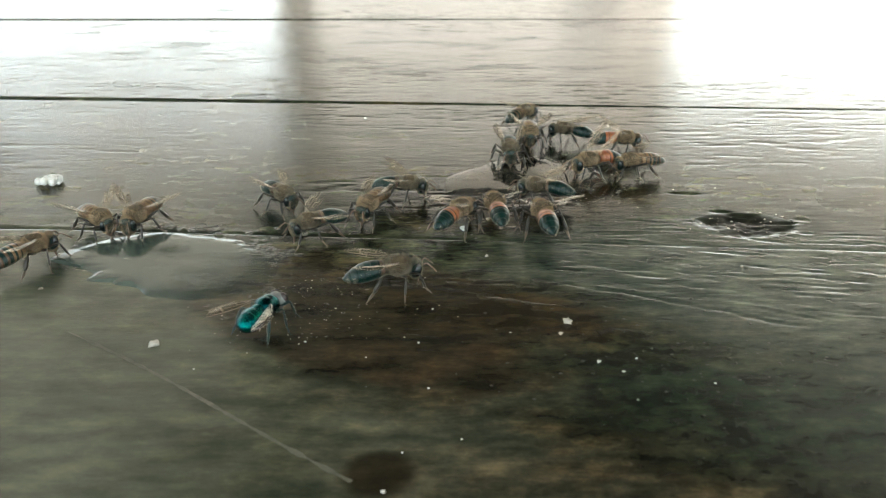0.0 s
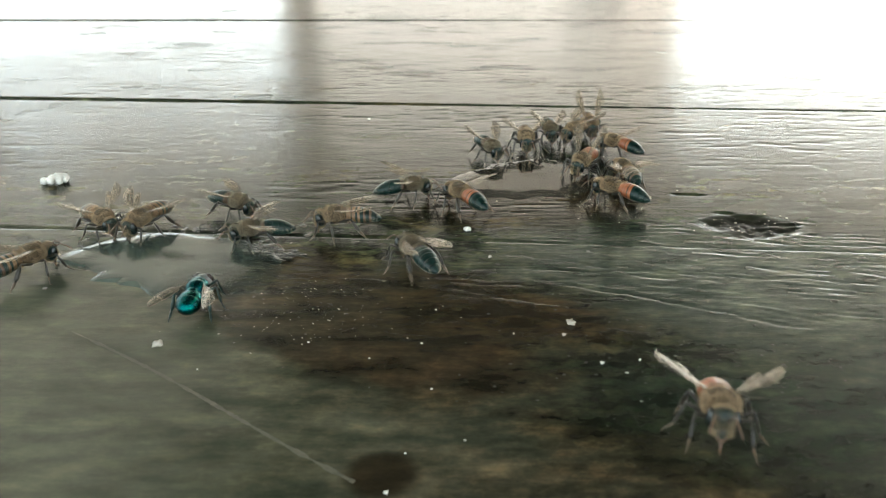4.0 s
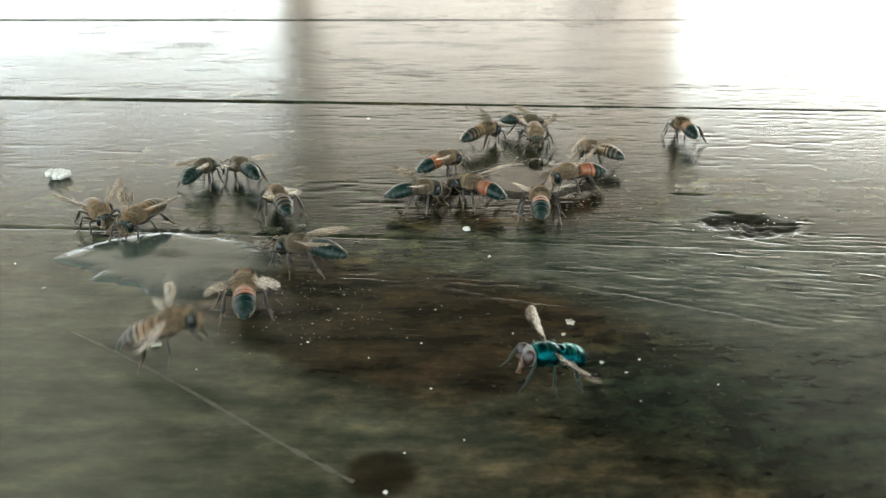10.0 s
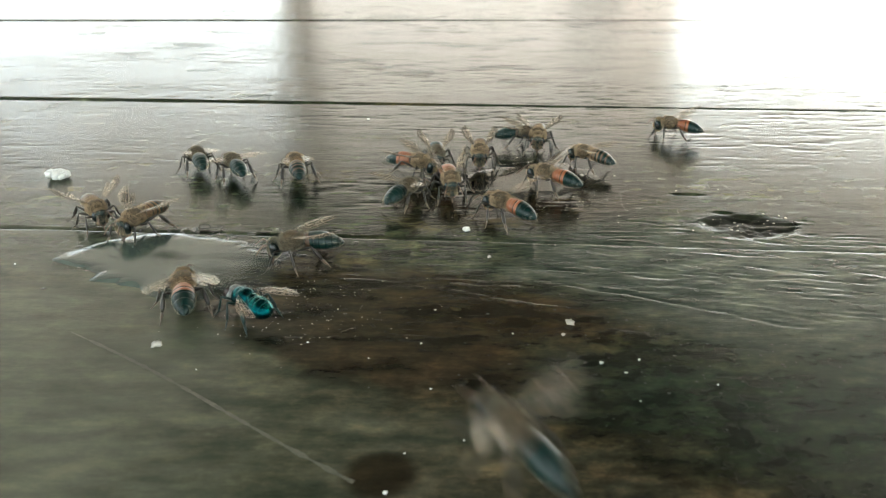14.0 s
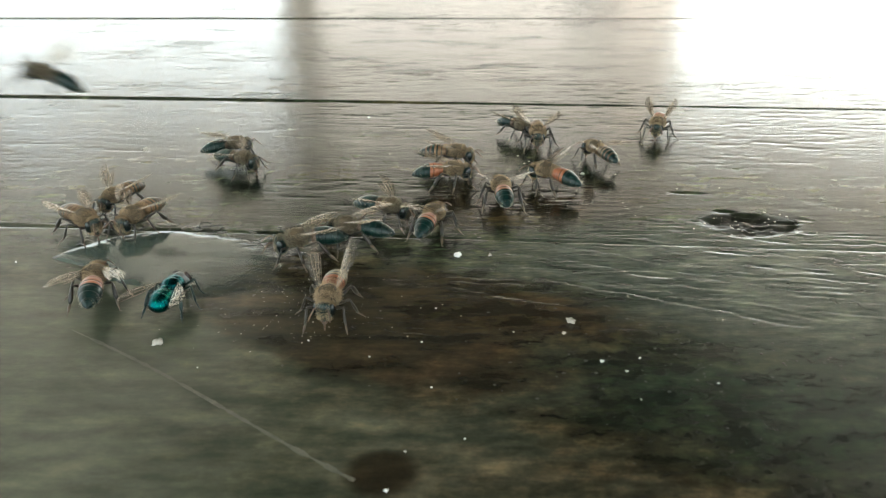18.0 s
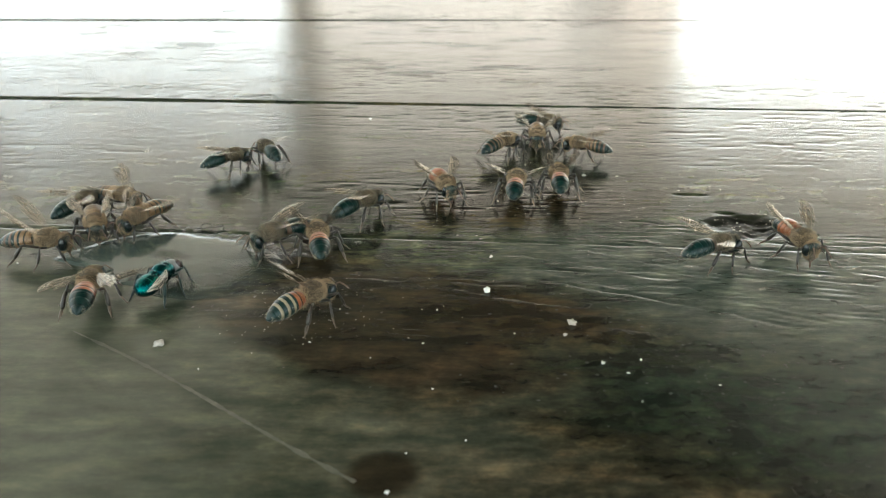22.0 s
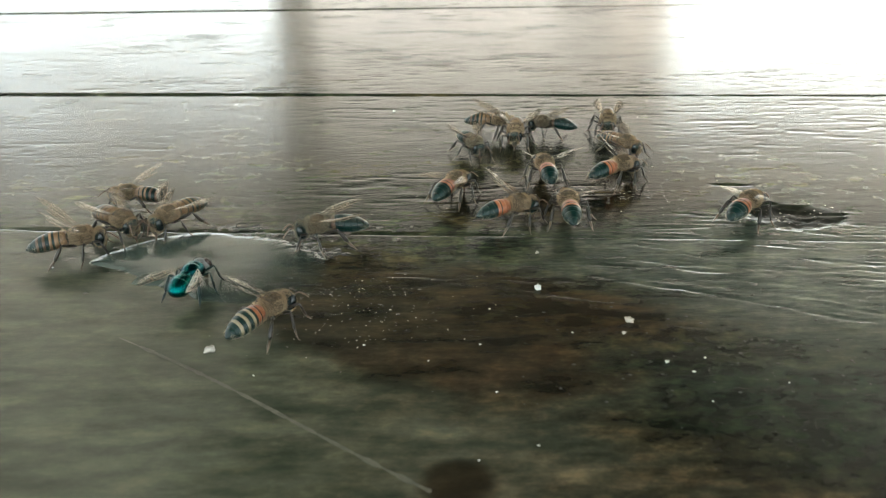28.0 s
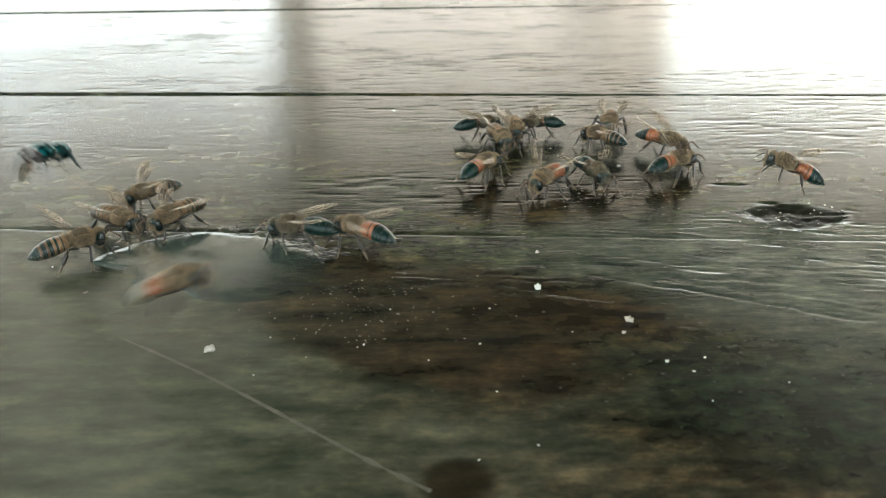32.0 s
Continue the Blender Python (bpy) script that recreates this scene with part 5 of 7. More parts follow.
    walk(bees[7], at((0, 43.0, 159.7, 0.0, -169, 2), (1, 42.6, 154.8, 0.0, -201, 2), (2, 37.4, 151.6, 0.0, -216, 2), 
        (3, 36.4, 152.7, 0.0, -218, 2), (3.5, 39.2, 154.4, 0.0, -240, 2), (5.5, 38.3, 160.9, 0.0, -270, 2), (6, 38.4, 167.0, 0.0, -251, 2), 
        (7, 38.0, 166.9, 0.0, -244, 2), (8, 37.7, 166.6, 0.0, -228, 2), (9, 35.0, 167.2, 0.0, -230, 2), (10, 35.3, 167.9, 0.0, -220, 2), 
        (11, 35.2, 166.9, 0.0, -226, 2), (12, 34.7, 166.4, 0.0, -218, 2), (13, 34.5, 166.3, 0.0, -215, 2), (14, 32.7, 164.9, 0.0, -221, 2), 
        (14.5, 33.6, 165.8, 0.0, -214, 2), (16.5, 35.9, 165.3, 0.0, -236, 2), (17, 36.0, 164.6, 0.0, -262, 2), (18, 35.2, 166.5, 0.0, -243, 2), 
        (19, 33.2, 170.6, 0.0, -246, 2), (20, 33.3, 172.3, 0.0, -210, 2), (21, 33.2, 171.5, 0.0, -218, 2), (22, 32.1, 171.2, 0.0, -206, 2), 
        (23, 30.5, 170.7, 0.0, -208, 2), (24, 29.5, 169.5, 0.0, -235, 2), (25, 32.7, 168.9, 0.0, -215, 2), (25.5, 32.7, 166.3, 0.0, -182, 2), 
        (26.17, 32.9, 167.2, 0.0, -238, 2), (26.83, 33.0, 168.0, 0.0, -294, 2), (27.5, 33.2, 168.9, 0.0, -349, 2), (28, 33.1, 166.4, 0.0, -408, 2), 
        (29, 31.1, 166.5, 0.0, -350, 2), (30, 30.4, 165.1, 0.0, -383, 2), (30.5, 28.8, 163.8, 0.0, -428, 2), (31, 27.3, 162.6, 0.0, -472, 2), 
        (31.5, 27.9, 166.7, 0.0, -527, 2), (32, 28.5, 170.9, 0.0, -582, 2)))
    walk(bees[8], at((0, 19.4, 131.6, 0.0, 97, 2), (1, 24.9, 152.9, 0.0, 82, 2), (3.25, 31.9, 147.0, 0.0, 131, 2), (5.5, 38.9, 141.1, 0.0, 180, 2), 
        (6, 35.8, 142.6, 0.0, 215, 2), (6.5, 31.9, 136.3, 0.0, 177, 2), (7, 28.1, 130.1, 0.0, 140, 2), (8, 24.3, 133.2, 0.0, 114, 2), 
        (9, 18.9, 138.4, 0.0, 88, 2), (10, 19.1, 138.5, 0.0, 85, 2), (11, 19.9, 136.8, 0.0, 84, 2), (12, 16.6, 135.2, 0.0, 120, 2), 
        (13, 12.7, 136.5, 0.0, 130, 2), (14, 12.0, 136.5, 0.0, 135, 2), (14.5, 11.8, 136.6, 0.0, 132, 2), (16.5, 13.3, 139.7, 0.0, 110, 2), 
        (17, 10.7, 142.2, 0.0, 99, 2), (18, 11.7, 143.3, 0.0, 94, 2), (19, 12.8, 143.3, 0.0, 87, 2), (20, 14.3, 145.9, 0.0, 82, 2), 
        (21, 15.4, 148.1, 0.0, 77, 2), (22, 14.8, 147.8, 0.0, 81, 2), (23, 13.9, 151.0, 0.0, 83, 2), (24, 13.8, 149.9, 0.0, 83, 2), 
        (25, 13.9, 150.7, 0.0, 83, 2), (25.5, 13.9, 150.7, 0.0, 83, 2), (27.5, 13.4, 151.8, 0.0, 93, 2), (28, 13.6, 152.2, 0.0, 93, 2), 
        (29, 12.8, 152.0, 0.0, 88, 2), (30, 14.0, 152.2, 0.0, 91, 2), (31, 19.4, 150.4, 0.0, 52, 2), (31.33, 17.3, 149.0, 0.0, 111, 2), 
        (31.67, 15.1, 147.6, 0.0, 170, 2), (32, 13.0, 146.2, 0.0, 229, 2)))
    walk(bees[9], at((0, -23.5, 128.6, 0.0, -147, 2), (1, -30.1, 128.5, 0.0, -164, 2), (2, -33.0, 125.5, 0.0, -174, 2), 
        (3, -33.6, 123.3, 0.0, -161, 2), (3.5, -33.4, 123.1, 0.0, -161, 2), (5.5, -42.0, 146.3, 0.0, -215, 2), (6, -44.0, 150.9, 0.0, -212, 2), 
        (7, -46.7, 151.6, 0.0, -216, 2), (8, -46.0, 150.9, 0.0, -215, 2), (9, -44.1, 155.6, 0.0, -220, 2), (10, -43.6, 156.6, 0.0, -230, 2), 
        (11, -43.5, 155.8, 0.0, -236, 2), (12, -44.8, 155.8, 0.0, -232, 2), (13, -43.9, 155.2, 0.0, -235, 2), (14, -46.1, 159.2, 0.0, -241, 2), 
        (14.5, -46.2, 159.2, 0.0, -241, 2), (16.5, -42.4, 164.0, 0.0, -222, 2), (16.67, -42.5, 162.8, 0.0, -166, 2), 
        (16.83, -42.6, 161.7, 0.0, -110, 2), (17, -42.8, 160.5, 0.0, -54, 2), (18, -45.3, 160.9, 0.0, -24, 2), (19, -44.3, 166.0, 0.0, -36, 2), 
        (20, -74.7, 145.6, 0.0, 37, 2), (21, -67.8, 139.7, 0.0, -30, 2), (21.5, -69.4, 138.7, 0.0, 16, 2), (22, -71.0, 137.7, 0.0, 63, 2), 
        (23, -73.8, 139.3, 0.0, 56, 2), (23.33, -73.7, 138.1, 0.0, 112, 2), (23.67, -73.6, 137.0, 0.0, 168, 2), (24, -73.5, 135.9, 0.0, 224, 2), 
        (24.33, -72.2, 136.5, 0.0, 277, 2), (24.67, -70.9, 137.2, 0.0, 330, 2), (25, -69.6, 137.9, 0.0, 383, 2), (25.5, -70.1, 137.8, 0.0, 380, 2), 
        (26.15, -42.5, 143.4, 1.7, 437, -9), (26.81, -14.9, 148.9, 3.3, 493, -14), (27.46, 12.7, 154.5, 5.0, 549, -18), 
        (27.5, 8.2, 153.8, 6.0, 549, -18), (27.54, 3.8, 153.0, 7.0, 549, -18), (27.9, -31.2, 188.0, 105.0, 549, -15), 
        (28.5, -203.6, 243.0, 52.5, 621, -8), (29.1, -376.0, 298.0, 0.0, 693), (29.3, -376.0, 298.0, 0.0, 693), (29.8, -198.1, 246.1, 52.5, 627, -8), 
        (30.3, -20.2, 194.3, 105.0, 562, -15), (30.75, 15.8, 170.3, 12.0, 562, -10), (31, 19.8, 164.3, 0.0, 562, 2), 
        (31.5, 21.6, 157.3, 0.0, 608, 2), (32, 23.4, 150.3, 0.0, 654, 2)))
    walk(bees[10], at((0, -7.3, 146.3, 0.0, -0, 2), (1, -7.8, 146.4, 0.0, 24, 2), (2, -7.9, 146.1, 0.0, 24, 2), (3, -7.3, 145.3, 0.0, 22, 2), 
        (3.5, -7.1, 145.5, 0.0, 15, 2), (5.5, -7.3, 146.7, 0.0, 22, 2), (6, -7.2, 145.4, 0.0, 10, 2), (7, -6.8, 145.3, 0.0, 27, 2), 
        (8, -6.7, 144.8, 0.0, 36, 2), (9, -5.7, 144.5, 0.0, 36, 2), (10, -4.8, 144.1, 0.0, 21, 2), (11, -4.0, 142.8, 0.0, 37, 2), 
        (12, -5.2, 145.2, 0.0, 46, 2), (13, -6.1, 146.5, 0.0, 26, 2), (14, -7.4, 144.4, 0.0, 58, 2), (14.5, -5.8, 143.1, 0.0, 35, 2), 
        (16.5, -3.3, 131.5, 0.0, 38, 2), (17, -4.7, 131.8, 0.0, -20, 2), (18, -10.8, 134.8, 0.0, -22, 2), (19, -13.0, 135.7, 0.0, 0, 2), 
        (20, -8.4, 131.6, 0.0, -7, 2), (21, 16.3, 122.6, 0.0, 20, 2), (22, 47.5, 119.2, 0.0, 23, 2), (22.3, 47.5, 119.2, 0.0, 23, 2), 
        (22.7, 82.5, 154.2, 105.0, 23, -15), (23.9, 413.0, 59.0, 0.0, 50), (24.1, 413.0, 59.0, 0.0, 50), (24.45, 288.9, 95.7, 35.0, 109, 2), 
        (24.8, 164.8, 132.3, 70.0, 169, -10), (25.15, 40.7, 169.0, 105.0, 228, -15), (25.46, 3.7, 142.4, 19.0, 228, -18), 
        (25.5, 0.7, 139.0, 20.0, 228, -18), (25.54, -2.3, 135.7, 21.0, 228, -18), (25.9, -37.3, 170.7, 105.0, 228, -15), 
        (26.3, -180.2, 143.1, 70.0, 169, -10), (26.7, -323.1, 115.6, 35.0, 109, 2), (27.1, -466.0, 88.0, 0.0, 50), (32, -466.0, 88.0, 0.0, 50)))
    walk(bees[11], at((0, 43.2, 174.2, 0.0, -0, 2), (0.33, 42.1, 172.8, 0.0, 55, 2), (0.67, 41.0, 171.3, 0.0, 111, 2), 
        (1, 39.9, 169.9, 0.0, 166, 2), (2, 39.0, 171.9, 0.0, 149, 2), (3, 39.8, 172.0, 0.0, 129, 2), (3.5, 40.4, 172.0, 0.0, 133, 2), 
        (5.5, 41.5, 172.3, 0.0, 135, 2), (6, 45.1, 172.7, 0.0, 114, 2), (7, 51.0, 177.5, 0.0, 74, 2), (8, 54.1, 176.7, 0.0, 42, 2), 
        (9, 61.8, 182.9, 0.0, 85, 2), (10, 60.1, 184.3, 0.0, 98, 2), (11, 61.0, 184.6, 0.0, 154, 2), (12, 57.7, 185.1, 0.0, 138, 2), 
        (13, 56.7, 187.9, 0.0, 180, 2), (14, 57.9, 185.8, 0.0, 150, 2), (14.5, 57.8, 185.6, 0.0, 164, 2), (16.5, 53.3, 183.5, 0.0, 227, 2), 
        (16.67, 54.1, 186.0, 0.0, 286, 2), (16.83, 54.9, 188.5, 0.0, 345, 2), (17, 55.7, 191.0, 0.0, 403, 2), (17.33, 55.1, 189.3, 0.0, 352, 2), 
        (17.67, 54.4, 187.5, 0.0, 302, 2), (18, 53.8, 185.7, 0.0, 251, 2), (18.3, 53.8, 185.7, 0.0, 251, 2), (18.7, 18.8, 220.7, 105.0, 251, -15), 
        (19.3, -215.6, 170.4, 52.5, 189, -8), (19.9, -450.0, 120.0, 0.0, 127), (23.35, -450.0, 120.0, 0.0, 127), 
        (24.65, -54.7, 124.2, 105.0, 144, -15), (24.96, -11.1, 91.5, 5.0, 144, -18), (25, -14.7, 94.2, 6.0, 144, -18), 
        (25.04, -18.3, 96.8, 7.0, 144, -18), (25.4, 16.7, 131.8, 105.0, 144, -15), (26.6, 333.0, 149.0, 0.0, 127), (28.35, 333.0, 149.0, 0.0, 127), 
        (29, 148.8, 159.6, 52.5, 83, -8), (29.65, -35.3, 170.2, 105.0, 40, -15), (29.96, -78.8, 137.3, 7.0, 40, -18), (30, -75.3, 140.2, 8.0, 40, -18), 
        (30.04, -71.9, 143.1, 9.0, 40, -18), (31, 60.8, 137.3, 0.0, 105, 2), (32, 59.8, 144.6, 3.0, 157, -18)))
    walk(bees[12], at((0, -13.5, 136.7, 0.0, -112, 2), (1, -17.0, 128.0, 0.0, -136, 2), (2, -17.9, 129.2, 0.0, -151, 2), 
        (3, -19.2, 129.1, 0.0, -180, 2), (3.5, -19.1, 129.3, 0.0, -174, 2), (5.5, -28.8, 137.8, 0.0, -216, 2), (6, -33.7, 136.2, 0.0, -206, 2), 
        (7, -34.6, 139.7, 0.0, -213, 2), (8, -35.0, 140.6, 0.0, -228, 2), (9, -33.6, 139.3, 0.0, -233, 2), (10, -32.5, 139.6, 0.0, -246, 2), 
        (11, -31.9, 138.8, 0.0, -258, 2), (12, -33.2, 140.5, 0.0, -234, 2), (12.5, -31.2, 147.6, 0.0, -283, 2), (13, -29.1, 154.8, 0.0, -331, 2), 
        (13.5, -30.7, 156.5, 0.0, -292, 2), (14, -32.3, 158.3, 0.0, -254, 2), (14.5, -32.9, 159.2, 0.0, -249, 2), 
        (16.5, -40.4, 149.4, 0.0, -193, 2), (17, -46.2, 143.0, 0.0, -215, 2), (17.3, -46.2, 143.0, 0.0, -215, 2), 
        (17.7, -11.2, 178.0, 105.0, -215, -15), (18.9, 487.0, 181.0, 0.0, -156), (25.5, 487.0, 181.0, 0.0, -156), (26.8, 70.6, 213.8, 105.0, -98, -15), 
        (27.25, 34.6, 189.8, 12.0, -98, -10), (27.5, 30.6, 183.8, 0.0, -98, 2), (28, 32.6, 181.5, 0.0, -101, 2), (29, 32.5, 181.3, 0.0, -101, 2), 
        (30, 32.7, 179.2, 0.0, -102, 2), (31, 34.1, 178.5, 0.0, -126, 2), (32, 32.9, 180.6, 0.0, -108, 2)))
    walk(bees[13], at((0, 10.7, 135.2, 0.0, 96, 2), (1, 3.2, 141.7, 0.0, 137, 2), (2, 3.0, 142.4, 0.0, 145, 2), (3, 3.7, 142.5, 0.0, 122, 2), 
        (3.5, 3.6, 141.3, 0.0, 128, 2), (5.5, 4.8, 141.8, 0.0, 121, 2), (6, 5.3, 141.9, 0.0, 121, 2), (7, 5.7, 143.7, 0.0, 120, 2), 
        (8, 6.4, 145.0, 0.0, 118, 2), (9, 5.5, 145.1, 0.0, 118, 2), (10, 6.7, 145.4, 0.0, 138, 2), (11, 5.8, 147.0, 0.0, 102, 2), 
        (12, 7.0, 147.4, 0.0, 77, 2), (13, 1.7, 145.1, 0.0, 107, 2), (13.33, 1.6, 146.5, 0.0, 163, 2), (13.67, 1.5, 148.0, 0.0, 220, 2), 
        (14, 1.5, 149.4, 0.0, 276, 2), (14.5, -0.3, 149.5, 0.0, 276, 2), (14.8, -0.3, 149.5, 0.0, 276, 2), (15.2, -35.3, 184.5, 105.0, 276, -15), 
        (16.4, -354.0, 242.0, 0.0, 281), (23.5, -354.0, 242.0, 0.0, 281), (23.93, -238.0, 206.8, 35.0, 222, 2), 
        (24.37, -121.9, 171.6, 70.0, 163, -10), (24.8, -5.9, 136.5, 105.0, 104, -15), (25.25, 30.1, 112.5, 12.0, 104, -10), 
        (25.5, 34.1, 106.5, 0.0, 104, 2), (27.5, 15.7, 131.6, 0.0, 86, 2), (28, 15.6, 133.7, 0.0, 88, 2), (28.48, -6.8, 139.6, 7.0, 37, -12), 
        (28.96, -29.2, 145.6, 14.0, -13, -18), (29, -24.8, 144.6, 15.0, -13, -18), (29.04, -20.4, 143.6, 16.0, -13, -18), 
        (29.4, 14.6, 178.6, 105.0, -13, -15), (30.6, 407.0, 271.0, 0.0, -79), (32, 407.0, 271.0, 0.0, -79)))
    walk(bees[14], at((0, 20.4, 145.1, 0.0, 162, 2), (1, 18.6, 157.0, 0.0, 93, 2), (2, 16.7, 168.9, 0.0, 23, 2), (2.5, 15.6, 167.2, 0.0, -31, 2), 
        (3, 14.4, 165.5, 0.0, -86, 2), (3.5, 12.0, 168.0, 0.0, -60, 2), (5.5, 9.8, 171.5, 0.0, -92, 2), (6, 9.4, 164.6, 0.0, -86, 2), 
        (6.5, 9.9, 165.5, 0.0, -133, 2), (7, 10.4, 166.4, 0.0, -180, 2), (7.3, 10.4, 166.4, 0.0, -180, 2), (7.7, 45.4, 201.4, 105.0, -180, -15), 
        (8.1, 160.6, 235.3, 70.0, -121, -10), (8.5, 275.8, 269.1, 35.0, -61, 2), (8.9, 391.0, 303.0, 0.0, -2), (9.1, 391.0, 303.0, 0.0, -2), 
        (9.7, 212.3, 247.9, 52.5, -45, -8), (10.3, 33.6, 192.8, 105.0, -88, -15), (10.75, -2.4, 168.8, 12.0, -88, -10), 
        (11, -6.4, 162.8, 0.0, -88, 2), (12, -8.3, 155.3, 0.0, -31, 2), (13, -1.2, 158.8, 0.0, -51, 2), (14, -1.4, 165.1, 0.0, -87, 2), 
        (14.5, -10.8, 173.5, 3.0, -52, -18), (15.5, -5.0, 170.0, 1.5, -109, -12), (16.5, 0.8, 166.5, 0.0, -166, 2), (17, 3.7, 167.1, 0.0, -195, 2), 
        (17.3, 3.7, 167.1, 0.0, -195, 2), (17.7, -31.3, 202.1, 105.0, -195, -15), (18.1, -168.9, 145.4, 70.0, -251, -10), 
        (18.5, -306.4, 88.7, 35.0, -306, 2), (18.9, -444.0, 32.0, 0.0, -362), (19.1, -444.0, 32.0, 0.0, -362), (19.7, -268.1, 113.2, 52.5, -408, -8), 
        (20.3, -92.3, 194.4, 105.0, -455, -15), (20.75, -56.3, 170.4, 12.0, -455, -10), (21, -52.3, 164.4, 0.0, -455, 2), 
        (21.5, -46.6, 166.2, 0.0, -526, 2), (22, -41.0, 168.1, 0.0, -598, 2), (22.3, -41.0, 168.1, 0.0, -598, 2), 
        (22.7, -6.0, 203.1, 105.0, -598, -15), (23.3, 245.5, 132.1, 52.5, -660, -8), (23.9, 497.0, 61.0, 0.0, -722), (32, 497.0, 61.0, 0.0, -722)))
    walk(bees[15], at((0, 21.8, 194.4, 0.0, 51, 2), (0.33, 25.2, 189.9, 0.0, -5, 2), (0.67, 28.7, 185.4, 0.0, -60, 2), 
        (1, 32.1, 180.8, 0.0, -115, 2), (2, 32.1, 178.4, 0.0, -113, 2), (3, 31.7, 179.6, 0.0, -118, 2), (3.5, 31.5, 180.1, 0.0, -110, 2), 
        (4.5, 35.6, 184.4, 0.0, -176, 2), (5.5, 39.7, 188.6, 0.0, -242, 2), (5.67, 38.2, 184.9, 0.0, -293, 2), (5.83, 36.8, 181.3, 0.0, -343, 2), 
        (6, 35.4, 177.7, 0.0, -394, 2), (6.3, 35.4, 177.7, 0.0, -394, 2), (6.7, 0.4, 212.7, 105.0, -394, -15), (7.3, -213.8, 138.3, 52.5, -340, -8), 
        (7.9, -428.0, 64.0, 0.0, -285), (9, -428.0, 64.0, 0.0, -285), (9.43, -295.6, 108.6, 35.0, -341, 2), (9.87, -163.3, 153.1, 70.0, -397, -10), 
        (10.3, -30.9, 197.7, 105.0, -453, -15), (10.75, 5.1, 173.7, 12.0, -453, -10), (11, 9.1, 167.7, 0.0, -453, 2), (12, 1.4, 171.5, 0.0, -450, 2), 
        (13, 6.6, 163.4, 0.0, -398, 2), (14, 8.4, 166.2, 0.0, -452, 2), (14.5, 8.4, 166.2, 0.0, -452, 2), (16.5, 9.5, 166.7, 0.0, -381, 2), 
        (18, 2.0, 164.0, 0.0, -368, 2), (19, 1.3, 164.7, 0.0, -360, 2), (20, 4.1, 165.9, 0.0, -360, 2), (21, 5.1, 167.3, 0.0, -367, 2), 
        (22, 13.7, 172.2, 0.0, -312, 2), (23, 13.2, 177.2, 0.0, -328, 2), (24, 8.6, 183.3, 0.0, -315, 2), (25, 10.6, 177.4, 0.0, -381, 2), 
        (25.5, 10.6, 177.4, 0.0, -381, 2), (27.5, 5.8, 181.0, 0.0, -373, 2), (28, 5.5, 181.6, 0.0, -372, 2), (29, 4.7, 180.3, 0.0, -374, 2), 
        (30, 5.4, 176.7, 0.0, -440, 2), (31, 2.8, 169.8, 0.0, -435, 2), (32, 5.8, 170.6, 0.0, -435, 2)))
    walk(bees[16], at((0, -70.7, 117.8, 0.0, 60, 2), (1, -70.6, 117.5, 0.0, 64, 2), (2, -70.5, 117.3, 0.0, 64, 2), (3, -70.6, 116.7, 0.0, 56, 2), 
        (3.5, -69.5, 115.6, 0.0, 54, 2), (5.5, -73.1, 110.3, 0.0, 60, 2), (5.8, -73.1, 110.3, 0.0, 60, 2), (6.2, -38.1, 145.3, 105.0, 60, -15), 
        (6.8, 213.4, 135.1, 52.5, 106, -8), (7.4, 465.0, 125.0, 0.0, 152), (7.6, 465.0, 125.0, 0.0, 152), (7.95, 311.3, 116.4, 35.0, 206, 2), 
        (8.3, 157.6, 107.8, 70.0, 259, -10), (8.65, 3.9, 99.2, 105.0, 313, -15), (8.96, -39.1, 72.4, 5.0, 313, -18), (9, -36.1, 69.2, 6.0, 313, -18), 
        (9.04, -33.0, 65.9, 7.0, 313, -18), (10, -37.5, 90.4, 2.0, 367, -18), (10.4, -72.5, 125.4, 105.0, 367, -15), 
        (11, -210.2, 139.7, 52.5, 439, -8), (11.6, -348.0, 154.0, 0.0, 512), (14.85, -348.0, 154.0, 0.0, 512), (15.5, -231.2, 161.4, 52.5, 444, -8), 
        (16.15, -114.3, 168.9, 105.0, 375, -15), (16.5, -74.3, 138.9, 3.0, 375, -18), (17, -67.1, 129.9, 0.0, 348, 2), 
        (18, -67.1, 129.2, 0.0, 322, 2), (19, -66.7, 129.8, 0.0, 324, 2), (20, -66.5, 129.6, 0.0, 320, 2), (21, -65.8, 128.9, 0.0, 325, 2), 
        (22, -64.6, 128.1, 0.0, 295, 2), (23, -65.9, 128.8, 0.0, 314, 2), (24, -65.7, 126.7, 0.0, 324, 2), (25, -65.7, 126.7, 0.0, 324, 2), 
        (25.5, -66.0, 127.3, 0.0, 320, 2), (27.5, -67.4, 130.7, 0.0, 324, 2), (28, -67.1, 129.8, 0.0, 324, 2), (29, -67.4, 129.1, 0.0, 325, 2), 
        (30, -67.7, 129.0, 0.0, 346, 2), (31, -66.6, 130.3, 0.0, 330, 2), (32, -67.2, 130.3, 0.0, 330, 2)))
